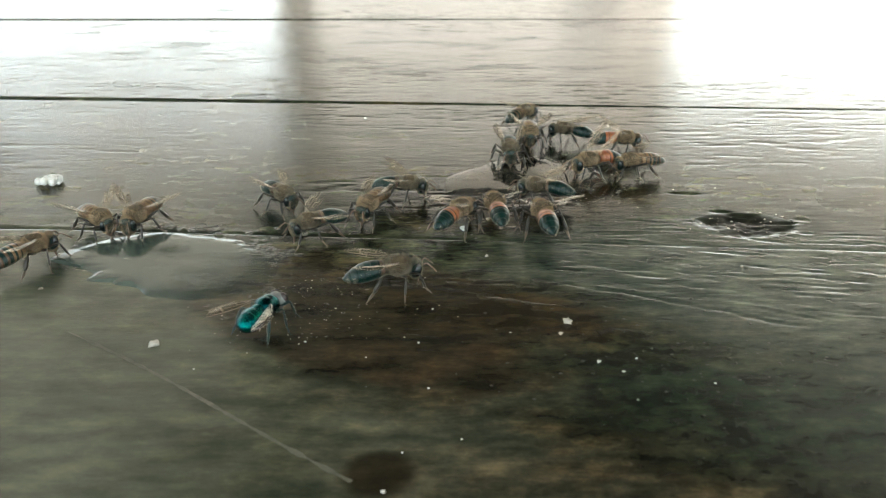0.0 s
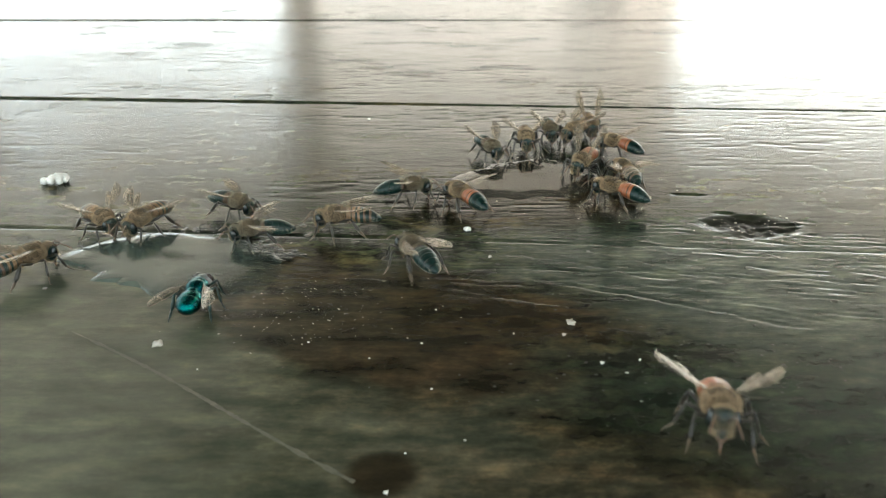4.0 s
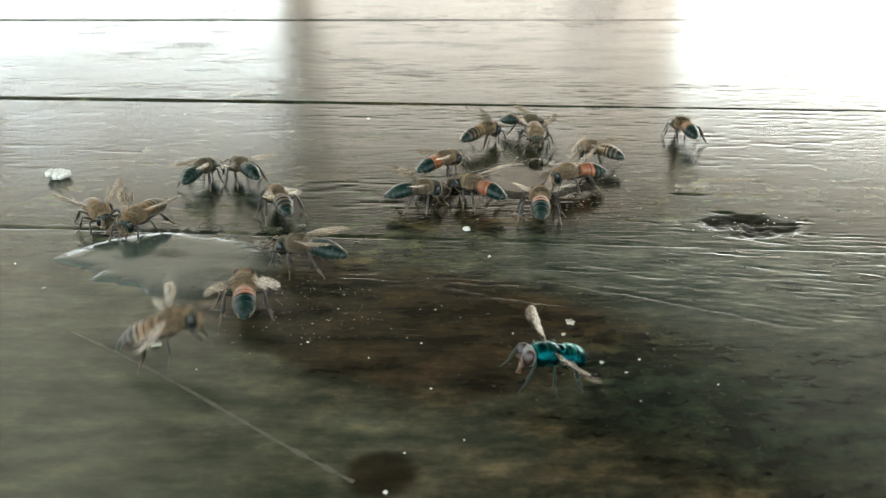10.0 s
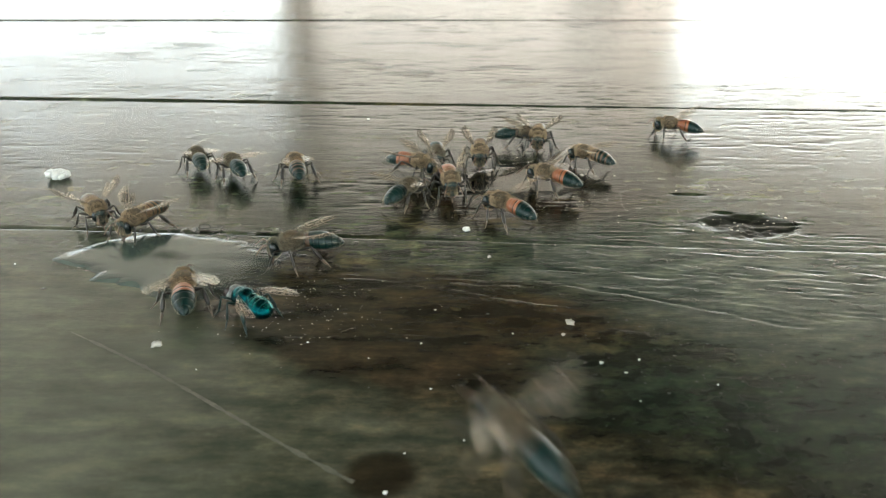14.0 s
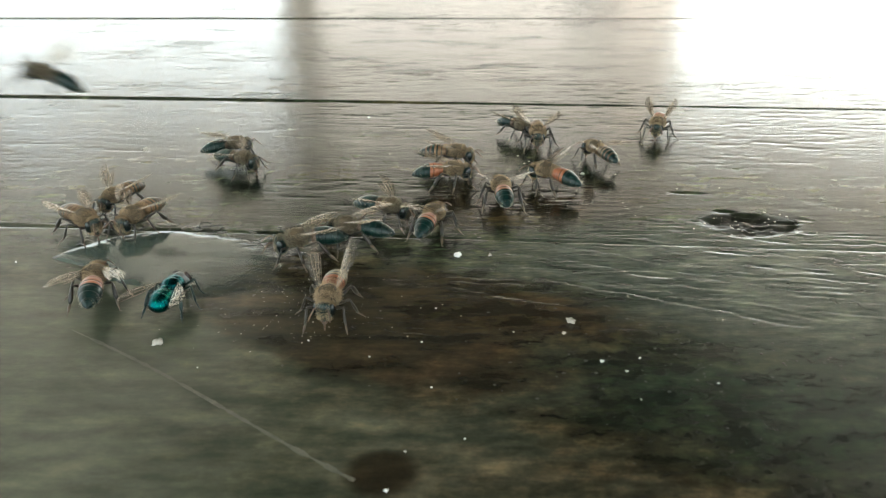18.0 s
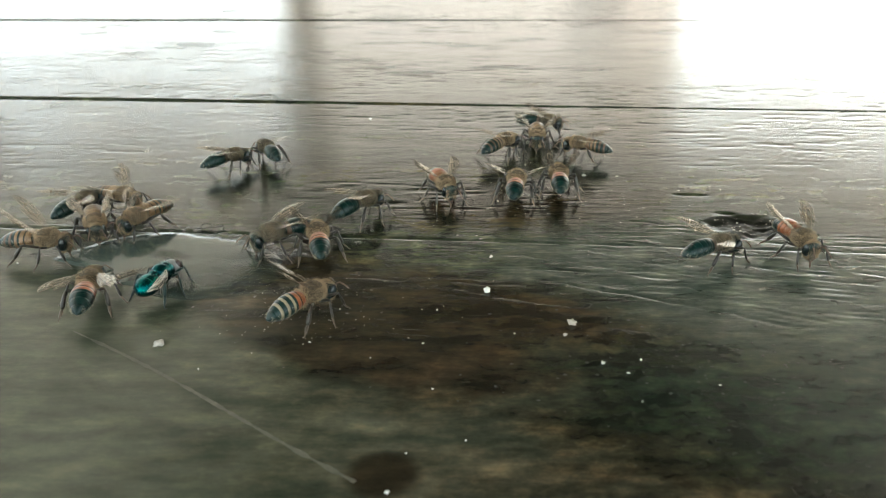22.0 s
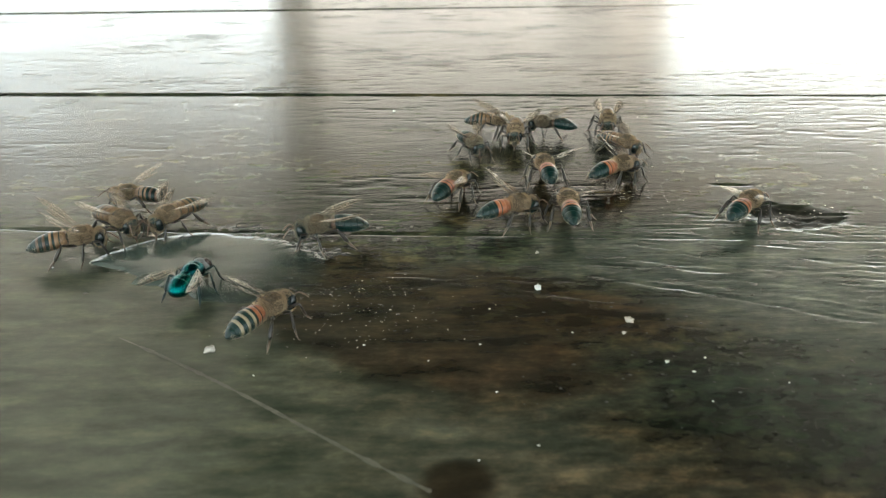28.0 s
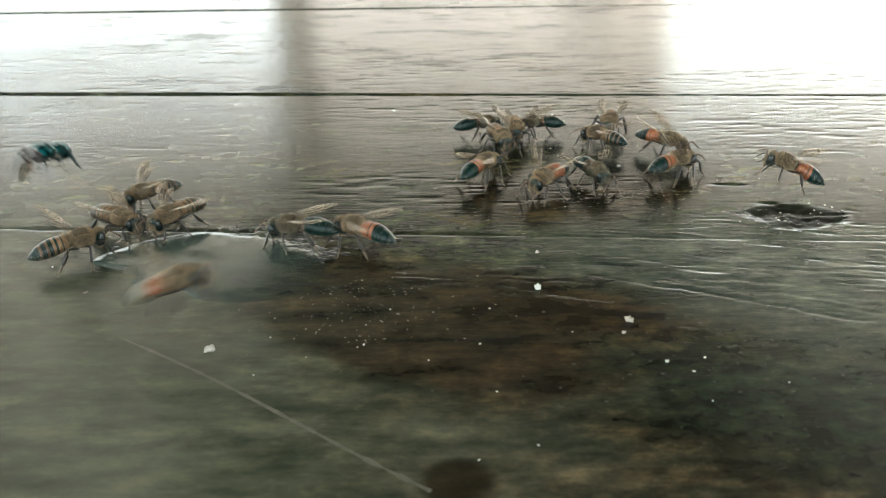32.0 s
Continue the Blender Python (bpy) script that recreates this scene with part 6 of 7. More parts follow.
    walk(bees[17], at((0, 3.5, 132.6, 0.0, 56, 2), (1, 4.8, 127.1, 0.0, 31, 2), (2, 5.9, 126.8, 0.0, 49, 2), (2.96, 4.6, 120.2, 7.0, 95, -18), 
        (3, 4.3, 124.7, 8.0, 95, -18), (3.04, 3.9, 129.2, 9.0, 95, -18), (3.4, -31.1, 164.2, 105.0, 95, -15), (4, -181.5, 175.1, 52.5, 162, -8), 
        (4.6, -332.0, 186.0, 0.0, 229), (14.5, -332.0, 186.0, 0.0, 229), (15.15, -182.4, 172.8, 52.5, 289, -8), (15.8, -32.8, 159.7, 105.0, 349, -15), 
        (16.25, 3.2, 135.7, 12.0, 349, -10), (16.5, 7.2, 129.7, 0.0, 349, 2), (16.75, 5.2, 129.8, 0.0, 399, 2), (17, 3.2, 129.8, 0.0, 449, 2), 
        (18, -2.1, 129.8, 0.0, 432, 2), (19, -2.1, 131.2, 0.0, 387, 2), (20, 2.7, 123.9, 0.0, 360, 2), (20.33, 11.0, 125.2, 0.0, 413, 2), 
        (20.67, 19.3, 126.6, 0.0, 465, 2), (21, 27.6, 127.9, 0.0, 517, 2), (21.5, 45.2, 124.9, 0.0, 578, 2), (22, 62.8, 121.9, 0.0, 640, 2), 
        (22.3, 62.8, 121.9, 0.0, 640, 2), (22.7, 97.8, 156.9, 105.0, 640, -15), (23.9, 385.0, 215.0, 0.0, 589), (25.5, 385.0, 215.0, 0.0, 589), 
        (25.93, 286.2, 197.8, 35.0, 648, 2), (26.37, 187.3, 180.6, 70.0, 706, -10), (26.8, 88.5, 163.4, 105.0, 765, -15), 
        (27.25, 52.5, 139.4, 12.0, 765, -10), (27.5, 48.5, 133.4, 0.0, 765, 2), (28, 48.9, 132.6, 0.0, 767, 2), (29, 49.4, 132.4, 0.0, 765, 2), 
        (30, 51.8, 135.3, 0.0, 733, 2), (31, 51.0, 147.8, 0.0, 767, 2), (31.5, 47.0, 157.2, 0.0, 722, 2), (32, 42.9, 166.6, 0.0, 677, 2)))
    walk(bees[18], at((0, 16.1, 167.3, 0.0, -92, 2), (1, 15.3, 171.8, 0.0, -39, 2), (2, 13.5, 181.5, 0.0, -88, 2), (2.3, 13.5, 181.5, 0.0, -88, 2), 
        (2.7, 48.5, 216.5, 105.0, -88, -15), (3.9, 369.0, 247.0, 0.0, -54), (7.35, 369.0, 247.0, 0.0, -54), (8, 183.2, 217.5, 52.5, 8, -8), 
        (8.65, -2.6, 187.9, 105.0, 70, -15), (8.96, -44.1, 153.7, 19.0, 70, -18), (9, -42.6, 157.9, 20.0, 70, -18), 
        (9.04, -41.1, 162.2, 21.0, 70, -18), (9.4, -76.1, 197.2, 105.0, 70, -15), (10, -249.1, 236.6, 52.5, 8, -8), (10.6, -422.0, 276.0, 0.0, -54), 
        (12.35, -422.0, 276.0, 0.0, -54), (12.78, -292.5, 214.7, 35.0, -112, 2), (13.22, -162.9, 153.5, 70.0, -170, -10), 
        (13.65, -33.4, 92.2, 105.0, -227, -15), (13.96, 9.6, 58.9, 7.0, -227, -18), (14, 6.6, 62.2, 8.0, -227, -18), 
        (14.04, 3.5, 65.5, 9.0, -227, -18), (14.5, -10.8, 89.4, 0.0, -231, 2), (16.5, -27.0, 98.2, 0.0, -234, 2), (17, -30.4, 101.3, 0.0, -241, 2), (17.3, -23.0, 117.0, 3.0, -232, -8), 
        (17.6, -16.0, 124.5, 0.0, -205, 2), (18, -16.5, 125.0, 0.0, -190, 2), (18.5, -18.9, 124.2, 0.0, -180, 2), (19, -20.5, 123.6, 0.0, -169, 2), (20, -18.3, 125.8, 0.0, -163, 2), 
        (20.5, -19.3, 130.2, 0.0, -214, 2), (21, -20.3, 134.6, 0.0, -265, 2), (22, -16.1, 137.1, 0.0, -313, 2), (22.3, -16.1, 137.1, 0.0, -313, 2), 
        (22.7, 18.9, 172.1, 105.0, -313, -15), (23.3, 246.9, 238.5, 52.5, -364, -8), (23.9, 475.0, 305.0, 0.0, -414), (32, 475.0, 305.0, 0.0, -414)))
    walk(bees[19], at((0, 353.0, 279.0, 0.0, 23), (0.2, 353.0, 279.0, 0.0, 23), (0.43, 219.3, 245.0, 52.5, 69, -8), 
        (0.65, 85.6, 211.0, 105.0, 115, -15), (1, 45.6, 181.0, 5.0, 115, -18), (1.5, 54.3, 192.3, 2.5, 169, -12), (2, 62.9, 203.5, 0.0, 223, 2), 
        (2.3, 62.9, 203.5, 0.0, 223, 2), (2.7, 27.9, 238.5, 105.0, 223, -15), (3.1, -116.7, 261.7, 70.0, 276, -10), 
        (3.5, -261.4, 284.8, 35.0, 330, 2), (3.9, -406.0, 308.0, 0.0, 383), (4.1, -406.0, 308.0, 0.0, 383), (4.7, -218.2, 259.8, 52.5, 322, -8), 
        (5.3, -30.4, 211.6, 105.0, 261, -15), (5.75, 5.6, 187.6, 12.0, 261, -10), (6, 9.6, 181.6, 0.0, 261, 2), (7, 2.6, 161.8, 0.0, 314, 2), 
        (8, -0.8, 158.9, 0.0, 287, 2), (9, -1.1, 161.2, 0.0, 300, 2), (9.5, -0.6, 160.6, 0.0, 352, 2), (10, -0.0, 159.9, 0.0, 405, 2), 
        (11, -1.7, 153.2, 0.0, 379, 2), (12, -0.7, 157.7, 0.0, 360, 2), (13, -2.7, 159.0, 0.0, 401, 2), (14, -5.8, 159.2, 0.0, 333, 2), 
        (14.5, -4.5, 162.9, 0.0, 336, 2), (16.5, 0.8, 152.7, 0.0, 391, 2), (17, 0.8, 151.1, 0.0, 388, 2), (18, 1.1, 153.2, 0.0, 369, 2), 
        (19, 1.1, 151.4, 0.0, 388, 2), (20, 0.7, 149.3, 0.0, 384, 2), (20.5, 0.1, 149.5, 0.0, 337, 2), (21, -0.5, 149.8, 0.0, 291, 2), 
        (22, -0.2, 147.1, 0.0, 289, 2), (23, -1.1, 145.6, 0.0, 280, 2), (24, -1.1, 146.1, 0.0, 285, 2), (25, -2.5, 145.0, 0.0, 272, 2), 
        (25.5, -2.3, 140.2, 0.0, 334, 2), (27.5, -5.5, 140.6, 0.0, 406, 2), (28, -5.7, 144.0, 0.0, 419, 2), (29, -4.2, 145.0, 0.0, 415, 2), 
        (30, -3.4, 151.0, 0.0, 388, 2), (31, -5.9, 146.5, 0.0, 391, 2), (32, 0.8, 153.6, 0.0, 412, 2)))
    walk(bees[20], at((0, -390.0, 40.0, 0.0, 100), (0.2, -390.0, 40.0, 0.0, 100), (0.25, -194.9, 125.5, 52.5, 164, -8), 
        (0.3, 0.2, 211.0, 105.0, 228, -15), (0.75, 36.2, 187.0, 12.0, 228, -10), (1, 40.2, 181.0, 0.0, 228, 2), (1.3, 40.2, 181.0, 0.0, 228, 2), 
        (1.7, 75.2, 216.0, 105.0, 228, -15), (2.3, 259.1, 142.5, 52.5, 164, -8), (2.9, 443.0, 69.0, 0.0, 100), (4.35, 443.0, 69.0, 0.0, 100), 
        (4.78, 295.3, 79.4, 35.0, 46, 2), (5.22, 147.7, 89.9, 70.0, -8, -10), (5.65, 0.0, 100.3, 105.0, -62, -15), (5.96, -42.0, 74.3, 5.0, -62, -18), 
        (6, -40.0, 70.3, 6.0, -62, -18), (6.04, -37.9, 66.3, 7.0, -62, -18), (6.52, -32.5, 79.7, 3.5, 9, -12), (7, -27.1, 93.0, 0.0, 81, 2), 
        (8, -30.1, 98.4, 0.0, 101, 2), (9, -31.1, 101.0, 0.0, 103, 2), (10, -30.9, 103.6, 0.0, 102, 2), (11, -36.5, 105.1, 0.0, 130, 2), 
        (12, -39.0, 104.2, 0.0, 132, 2), (13, -39.8, 104.4, 0.0, 106, 2), (14, -40.7, 104.5, 0.0, 107, 2), (14.5, -41.3, 102.0, 0.0, 80, 2), 
        (16.5, -54.0, 93.9, 0.0, 141, 2), (17, -54.8, 99.9, 0.0, 105, 2), (18, -55.4, 106.1, 0.0, 103, 2), (19, -55.1, 105.1, 0.0, 106, 2), 
        (20, -56.2, 105.0, 0.0, 100, 2), (21, -56.5, 105.0, 0.0, 102, 2), (22, -56.0, 104.7, 0.0, 99, 2), (23, -56.7, 104.5, 0.0, 87, 2), 
        (24, -62.2, 106.0, 0.0, 124, 2), (25, -65.4, 105.1, 0.0, 114, 2), (25.5, -61.1, 104.3, 0.0, 56, 2), (25.8, -61.1, 104.3, 0.0, 56, 2), 
        (26.2, -96.1, 139.3, 105.0, 56, -15), (27.4, -496.0, 98.0, 0.0, 100), (30, -496.0, 98.0, 0.0, 100), (31.3, -63.0, 154.5, 105.0, 146, -15), 
        (31.75, -27.0, 130.5, 12.0, 146, -10), (32, -23.0, 124.5, 0.0, 146, 2)))
    walk(bees[21], at((0, 427.0, 101.0, 0.0, 177), (0.2, 427.0, 101.0, 0.0, 177), (0.65, 71.6, 137.5, 105.0, 117, -15), 
        (0.96, 33.6, 103.5, 11.0, 117, -18), (1, 31.6, 107.5, 12.0, 117, -18), (1.04, 29.6, 111.6, 13.0, 117, -18), 
        (1.4, -5.4, 146.6, 105.0, 117, -15), (2.6, -480.0, 130.0, 0.0, 177), (15.35, -480.0, 130.0, 0.0, 177), (15.78, -346.1, 131.2, 35.0, 234, 2), 
        (16.22, -212.3, 132.5, 70.0, 291, -10), (16.65, -78.4, 133.7, 105.0, 347, -15), (16.96, -42.8, 104.7, 5.0, 347, -18), 
        (17, -38.4, 103.7, 6.0, 347, -18), (17.04, -34.0, 102.7, 7.0, 347, -18), (17.3, -12.0, 128.0, 60.0, 360, -15), (17.5, 10.0, 150.0, 105.0, 370, -15), 
        (18.2, -5.0, 150.0, 105.0, 410, -15), (18.5, -34.0, 115.0, 9.0, 430, -18), (18.96, -40.7, 97.0, 5.0, 437, -18), 
        (19, -39.7, 101.4, 6.0, 437, -18), (19.04, -38.8, 105.8, 7.0, 437, -18), (20, -37.1, 101.1, 0.0, 393, 2), (21, -32.5, 105.8, 0.0, 434, 2), 
        (22, -22.5, 122.3, 0.0, 462, 2), (23, -22.0, 121.9, 0.0, 471, 2), (24, -22.1, 121.3, 0.0, 488, 2), (25, -21.9, 121.8, 0.0, 461, 2), 
        (25.5, -20.9, 128.8, 0.0, 452, 2), (26.5, -8.3, 130.9, 0.0, 413, 2), (27.5, 4.3, 132.9, 0.0, 373, 2), (28, 5.3, 132.9, 0.0, 384, 2), 
        (28.5, 11.0, 151.1, 0.0, 327, 2), (29, 16.6, 169.3, 0.0, 270, 2), (29.3, 16.6, 169.3, 0.0, 270, 2), (29.7, 51.6, 204.3, 105.0, 270, -15), 
        (30.3, 207.3, 181.6, 52.5, 224, -8), (30.9, 363.0, 159.0, 0.0, 177), (32, 363.0, 159.0, 0.0, 177)))
    walk(bees[22], at((0, -464.0, 162.0, 0.0, 254), (0.2, -464.0, 162.0, 0.0, 254), (1.3, -15.9, 234.7, 105.0, 264, -15), 
        (1.75, 20.1, 210.7, 12.0, 264, -10), (2, 24.1, 204.7, 0.0, 264, 2), (3.5, 37.4, 186.8, 0.0, 278, 2), (5.5, 33.6, 186.5, 0.0, 218, 2), 
        (5.75, 35.8, 188.2, 0.0, 267, 2), (6, 38.0, 189.8, 0.0, 317, 2), (6.5, 36.8, 187.6, 0.0, 371, 2), (7, 35.6, 185.3, 0.0, 424, 2), 
        (8, 34.2, 184.6, 0.0, 438, 2), (9, 32.2, 188.6, 0.0, 449, 2), (10, 10.1, 180.1, 0.0, 404, 2), (10.5, 11.8, 178.2, 0.0, 341, 2), 
        (11, 13.5, 176.4, 0.0, 278, 2), (11.33, 11.6, 175.2, 0.0, 224, 2), (11.67, 9.8, 174.1, 0.0, 171, 2), (12, 7.9, 173.0, 0.0, 118, 2), 
        (12.3, 7.9, 173.0, 0.0, 118, 2), (12.7, 42.9, 208.0, 105.0, 118, -15), (13.3, 195.0, 199.5, 52.5, 186, -8), (13.9, 347.0, 191.0, 0.0, 254), 
        (17, 347.0, 191.0, 0.0, 254), (17.65, 157.7, 170.7, 52.5, 304, -8), (18.3, -31.6, 150.3, 105.0, 355, -15), 
        (18.75, -67.6, 126.3, 12.0, 355, -10), (19, -71.6, 120.3, 0.0, 355, 2), (20, -71.5, 119.7, 0.0, 355, 2), (21, -71.8, 120.8, 0.0, 360, 2), 
        (22, -70.8, 120.5, 0.0, 360, 2), (23, -72.4, 121.7, 0.0, 358, 2), (24, -72.5, 122.3, 0.0, 363, 2), (25, -72.5, 122.3, 0.0, 363, 2), 
        (25.5, -72.5, 122.3, 0.0, 363, 2), (27.5, -71.5, 121.4, 0.0, 376, 2), (28, -71.9, 122.3, 0.0, 382, 2), (29, -71.6, 121.7, 0.0, 382, 2), 
        (30, -71.4, 120.6, 0.0, 399, 2), (31, -71.5, 121.0, 0.0, 399, 2), (32, -71.3, 121.0, 0.0, 400, 2)))
    walk(bees[23], at((0, 331.0, 223.0, 0.0, 331), (0.2, 331.0, 223.0, 0.0, 331), (1.3, 91.3, 117.7, 105.0, 311, -15), 
        (1.75, 55.3, 93.7, 12.0, 311, -10), (2, 51.3, 87.7, 0.0, 311, 2), (2.25, 45.0, 83.0, 3.0, 300, -8), (2.5, 46.0, 75.5, 6.0, 285, -14), (2.75, 39.5, 74.0, 7.0, 268, -16), (2.96, 29.1, 60.5, 9.0, 254, -18), (3, 27.9, 56.1, 10.0, 254, -18), 
        (3.04, 26.7, 51.8, 11.0, 254, -18), (5.46, 32.7, 85.1, 5.0, 261, -18), (5.5, 32.0, 80.7, 6.0, 261, -18), (5.54, 31.3, 76.3, 7.0, 261, -18), 
        (5.75, 26.0, 65.0, 9.0, 265, -18), (6, 32.0, 28.0, 40.0, 280, -15), (6.3, 70.0, -70.0, 105.0, 290, -15), (7.1, -384.0, 252.0, 0.0, 331), (32, -384.0, 252.0, 0.0, 331)))
    walk(bees[24], at((0, -368.0, 284.0, 0.0, 48), (1.35, -368.0, 284.0, 0.0, 48), (2, -183.0, 187.8, 52.5, 110, -8), 
        (2.65, 1.9, 91.6, 105.0, 172, -15), (2.96, 46.4, 60.9, 9.0, 172, -18), (3, 41.9, 61.6, 10.0, 172, -18), (3.04, 37.5, 62.3, 11.0, 172, -18), 
        (3.46, 43.8, 63.5, 9.0, 140, -18), (3.5, 40.3, 66.4, 10.0, 140, -18), (3.54, 36.9, 69.2, 11.0, 140, -18), (3.9, 71.9, 104.2, 105.0, 140, -15), 
        (4.5, 246.4, 208.6, 52.5, 94, -8), (5.1, 421.0, 313.0, 0.0, 48), (9.35, 421.0, 313.0, 0.0, 48), (10.65, 58.8, 210.5, 105.0, 10, -15), 
        (10.96, 14.4, 179.7, 14.0, 10, -18), (11, 18.8, 180.5, 15.0, 10, -18), (11.04, 23.3, 181.2, 16.0, 10, -18), 
        (11.4, -11.7, 216.2, 105.0, 10, -15), (12.6, -474.0, 42.0, 0.0, 48), (16.35, -474.0, 42.0, 0.0, 48), (17, -298.2, 114.0, 52.5, 112, -8), 
        (17.65, -122.4, 186.0, 105.0, 176, -15), (17.96, -77.9, 155.7, 19.0, 176, -18), (18, -82.4, 156.0, 20.0, 176, -18), 
        (18.04, -86.9, 156.4, 21.0, 176, -18), (18.4, -51.9, 191.4, 105.0, 176, -15), (19, 152.5, 131.2, 52.5, 112, -8), (19.6, 357.0, 71.0, 0.0, 48), 
        (23.35, 357.0, 71.0, 0.0, 48), (24, 201.7, 134.6, 52.5, -3, -8), (24.65, 46.4, 198.3, 105.0, -54, -15), (24.96, 3.8, 171.9, 19.0, -54, -18), 
        (25, 6.4, 168.3, 20.0, -54, -18), (25.04, 9.1, 164.6, 21.0, -54, -18), (25.4, -25.9, 199.6, 105.0, -54, -15), 
        (26, -217.9, 149.8, 52.5, -3, -8), (26.6, -410.0, 100.0, 0.0, 48), (32, -410.0, 100.0, 0.0, 48)))
    walk(bees[25], at((0, 405.0, 45.0, 0.0, 125), (1.35, 405.0, 45.0, 0.0, 125), (2, 240.7, 95.0, 52.5, 53, -8), (2.65, 76.3, 145.0, 105.0, -19, -15), 
        (2.96, 32.1, 116.4, 7.0, -19, -18), (3, 36.3, 115.0, 8.0, -19, -18), (3.04, 40.6, 113.5, 9.0, -19, -18), (3.46, 24.4, 87.7, 5.0, -36, -18), 
        (3.5, 28.1, 85.1, 6.0, -36, -18), (3.54, 31.7, 82.4, 7.0, -36, -18), (3.9, -3.3, 117.4, 105.0, -36, -15), (4.3, -154.9, 102.9, 70.0, 18, -10), 
        (4.7, -306.4, 88.5, 35.0, 71, 2), (5.1, -458.0, 74.0, 0.0, 125), (5.3, -458.0, 74.0, 0.0, 125), (5.8, -280.9, 128.9, 52.5, 85, -8), 
        (6.3, -103.9, 183.8, 105.0, 44, -15), (6.75, -67.9, 159.8, 12.0, 44, -10), (7, -63.9, 153.8, 0.0, 44, 2), (7.3, -63.9, 153.8, 0.0, 44, 2), 
        (7.7, -28.9, 188.8, 105.0, 44, -15), (8.3, 156.1, 145.9, 52.5, 85, -8), (8.9, 341.0, 103.0, 0.0, 125), (28, 341.0, 103.0, 0.0, 125), 
        (28.65, 193.1, 139.1, 52.5, 195, -8), (29.3, 45.3, 175.2, 105.0, 265, -15), (29.75, 9.3, 151.2, 12.0, 265, -10), 
        (30, 5.3, 145.2, 0.0, 265, 2), (30.33, 5.1, 145.8, 0.0, 321, 2), (30.67, 4.9, 146.4, 0.0, 377, 2), (31, 4.7, 147.1, 0.0, 433, 2), 
        (31.3, 4.7, 147.1, 0.0, 433, 2), (31.7, -30.3, 182.1, 105.0, 433, -15), (32, -30.3, 182.1, 105.0, 433, -15)))
    walk(bees[26], at((0, -442.0, 106.0, 0.0, 202), (1.35, -442.0, 106.0, 0.0, 202), (2, -214.9, 123.0, 52.5, 159, -8), 
        (2.65, 12.3, 140.0, 105.0, 116, -15), (2.96, 54.2, 105.9, 7.0, 116, -18), (3, 52.3, 110.0, 8.0, 116, -18), (3.04, 50.3, 114.1, 9.0, 116, -18), 
        (3.46, 69.4, 151.6, 11.0, 141, -18), (3.5, 65.9, 154.4, 12.0, 141, -18), (3.54, 62.4, 157.2, 13.0, 141, -18), 
        (3.9, 97.4, 192.2, 105.0, 141, -15), (5.1, 495.0, 135.0, 0.0, 202), (32, 495.0, 135.0, 0.0, 202)))
    walk(bees[27], at((0, 479.0, 167.0, 0.0, 279), (1.35, 479.0, 167.0, 0.0, 279), (2, 278.4, 169.3, 52.5, 320, -8), 
        (2.65, 77.9, 171.6, 105.0, 360, -15), (2.96, 33.4, 141.6, 19.0, 360, -18), (3, 37.9, 141.6, 20.0, 360, -18), 
        (3.04, 42.4, 141.6, 21.0, 360, -18), (3.4, 7.4, 176.6, 105.0, 360, -15), (4, -177.3, 186.3, 52.5, 320, -8), (4.6, -362.0, 196.0, 0.0, 279), 
        (32, -362.0, 196.0, 0.0, 279)))
    walk(bees[28], at((0, -346.0, 228.0, 0.0, 356), (16.6, -346.0, 228.0, 0.0, 356), (17.3, -20.0, 160.0, 105.0, 300, -15), 
        (17.6, -15.0, 128.0, 13.0, 285, -12), (17.8, -16.0, 112.0, 6.0, 275, -8), (18, -17.5, 101.5, 0.0, 265, 2), (18.45, -17.8, 101.2, 0.0, 290, 2), 
        (18.7, -23.0, 101.0, 0.0, 350, 2), (19, -26.8, 101.9, 0.0, 424, 2), (20, -26.2, 100.0, 0.0, 416, 2), (21, -24.2, 101.4, 0.0, 421, 2), 
        (22, -21.0, 101.3, 0.0, 409, 2), (23, -19.5, 102.0, 0.0, 394, 2), (24, -13.2, 102.9, 0.0, 332, 2), (25, 0.1, 87.9, 3.0, 324, -18), 
        (25.5, 14.9, 93.2, 3.0, 388, -18), (26.48, -7.1, 86.5, 5.0, 443, -18), (27.46, -29.1, 79.9, 7.0, 498, -18), (27.5, -32.5, 82.9, 8.0, 498, -18), 
        (27.54, -35.8, 85.9, 9.0, 498, -18), (27.77, -35.0, 92.2, 4.5, 456, -12), (28, -34.2, 98.5, 0.0, 414, 2), (29, -30.2, 98.8, 0.0, 418, 2), 
        (29.5, -25.7, 88.4, 2.0, 347, -12), (30, -21.2, 78.0, 4.0, 276, -18), (30.25, -10.0, 56.0, 12.0, 272, -18), (30.5, -4.0, 16.0, 18.0, 270, -15), 
        (30.8, 0.0, -80.0, 40.0, 268, -10), (31.1, -150.0, -20.0, 60.0, 300, -10), (31.5, -95.0, 88.0, 20.0, 340, -15), (31.75, -62.0, 93.5, 7.0, 350, -18), (31.96, -49.6, 96.7, 5.0, 362, -18), 
        (32, -45.1, 96.8, 6.0, 362, -18)))
    walk(bees[29], at((0, 383.0, 289.0, 0.0, 73), (28, 383.0, 289.0, 0.0, 73), (28.65, 211.3, 250.7, 52.5, 7, -8), 
        (29.3, 39.7, 212.3, 105.0, -60, -15), (29.75, 3.7, 188.3, 12.0, -60, -10), (30, -0.3, 182.3, 0.0, -60, 2), (31, 4.8, 181.2, 0.0, -14, 2), 
        (31.3, 4.8, 181.2, 0.0, -14, 2), (31.7, -30.2, 216.2, 105.0, -14, -15), (32, -30.2, 216.2, 105.0, -14, -15)))
    flap(bees[0], ())
    flap(bees[1], ())
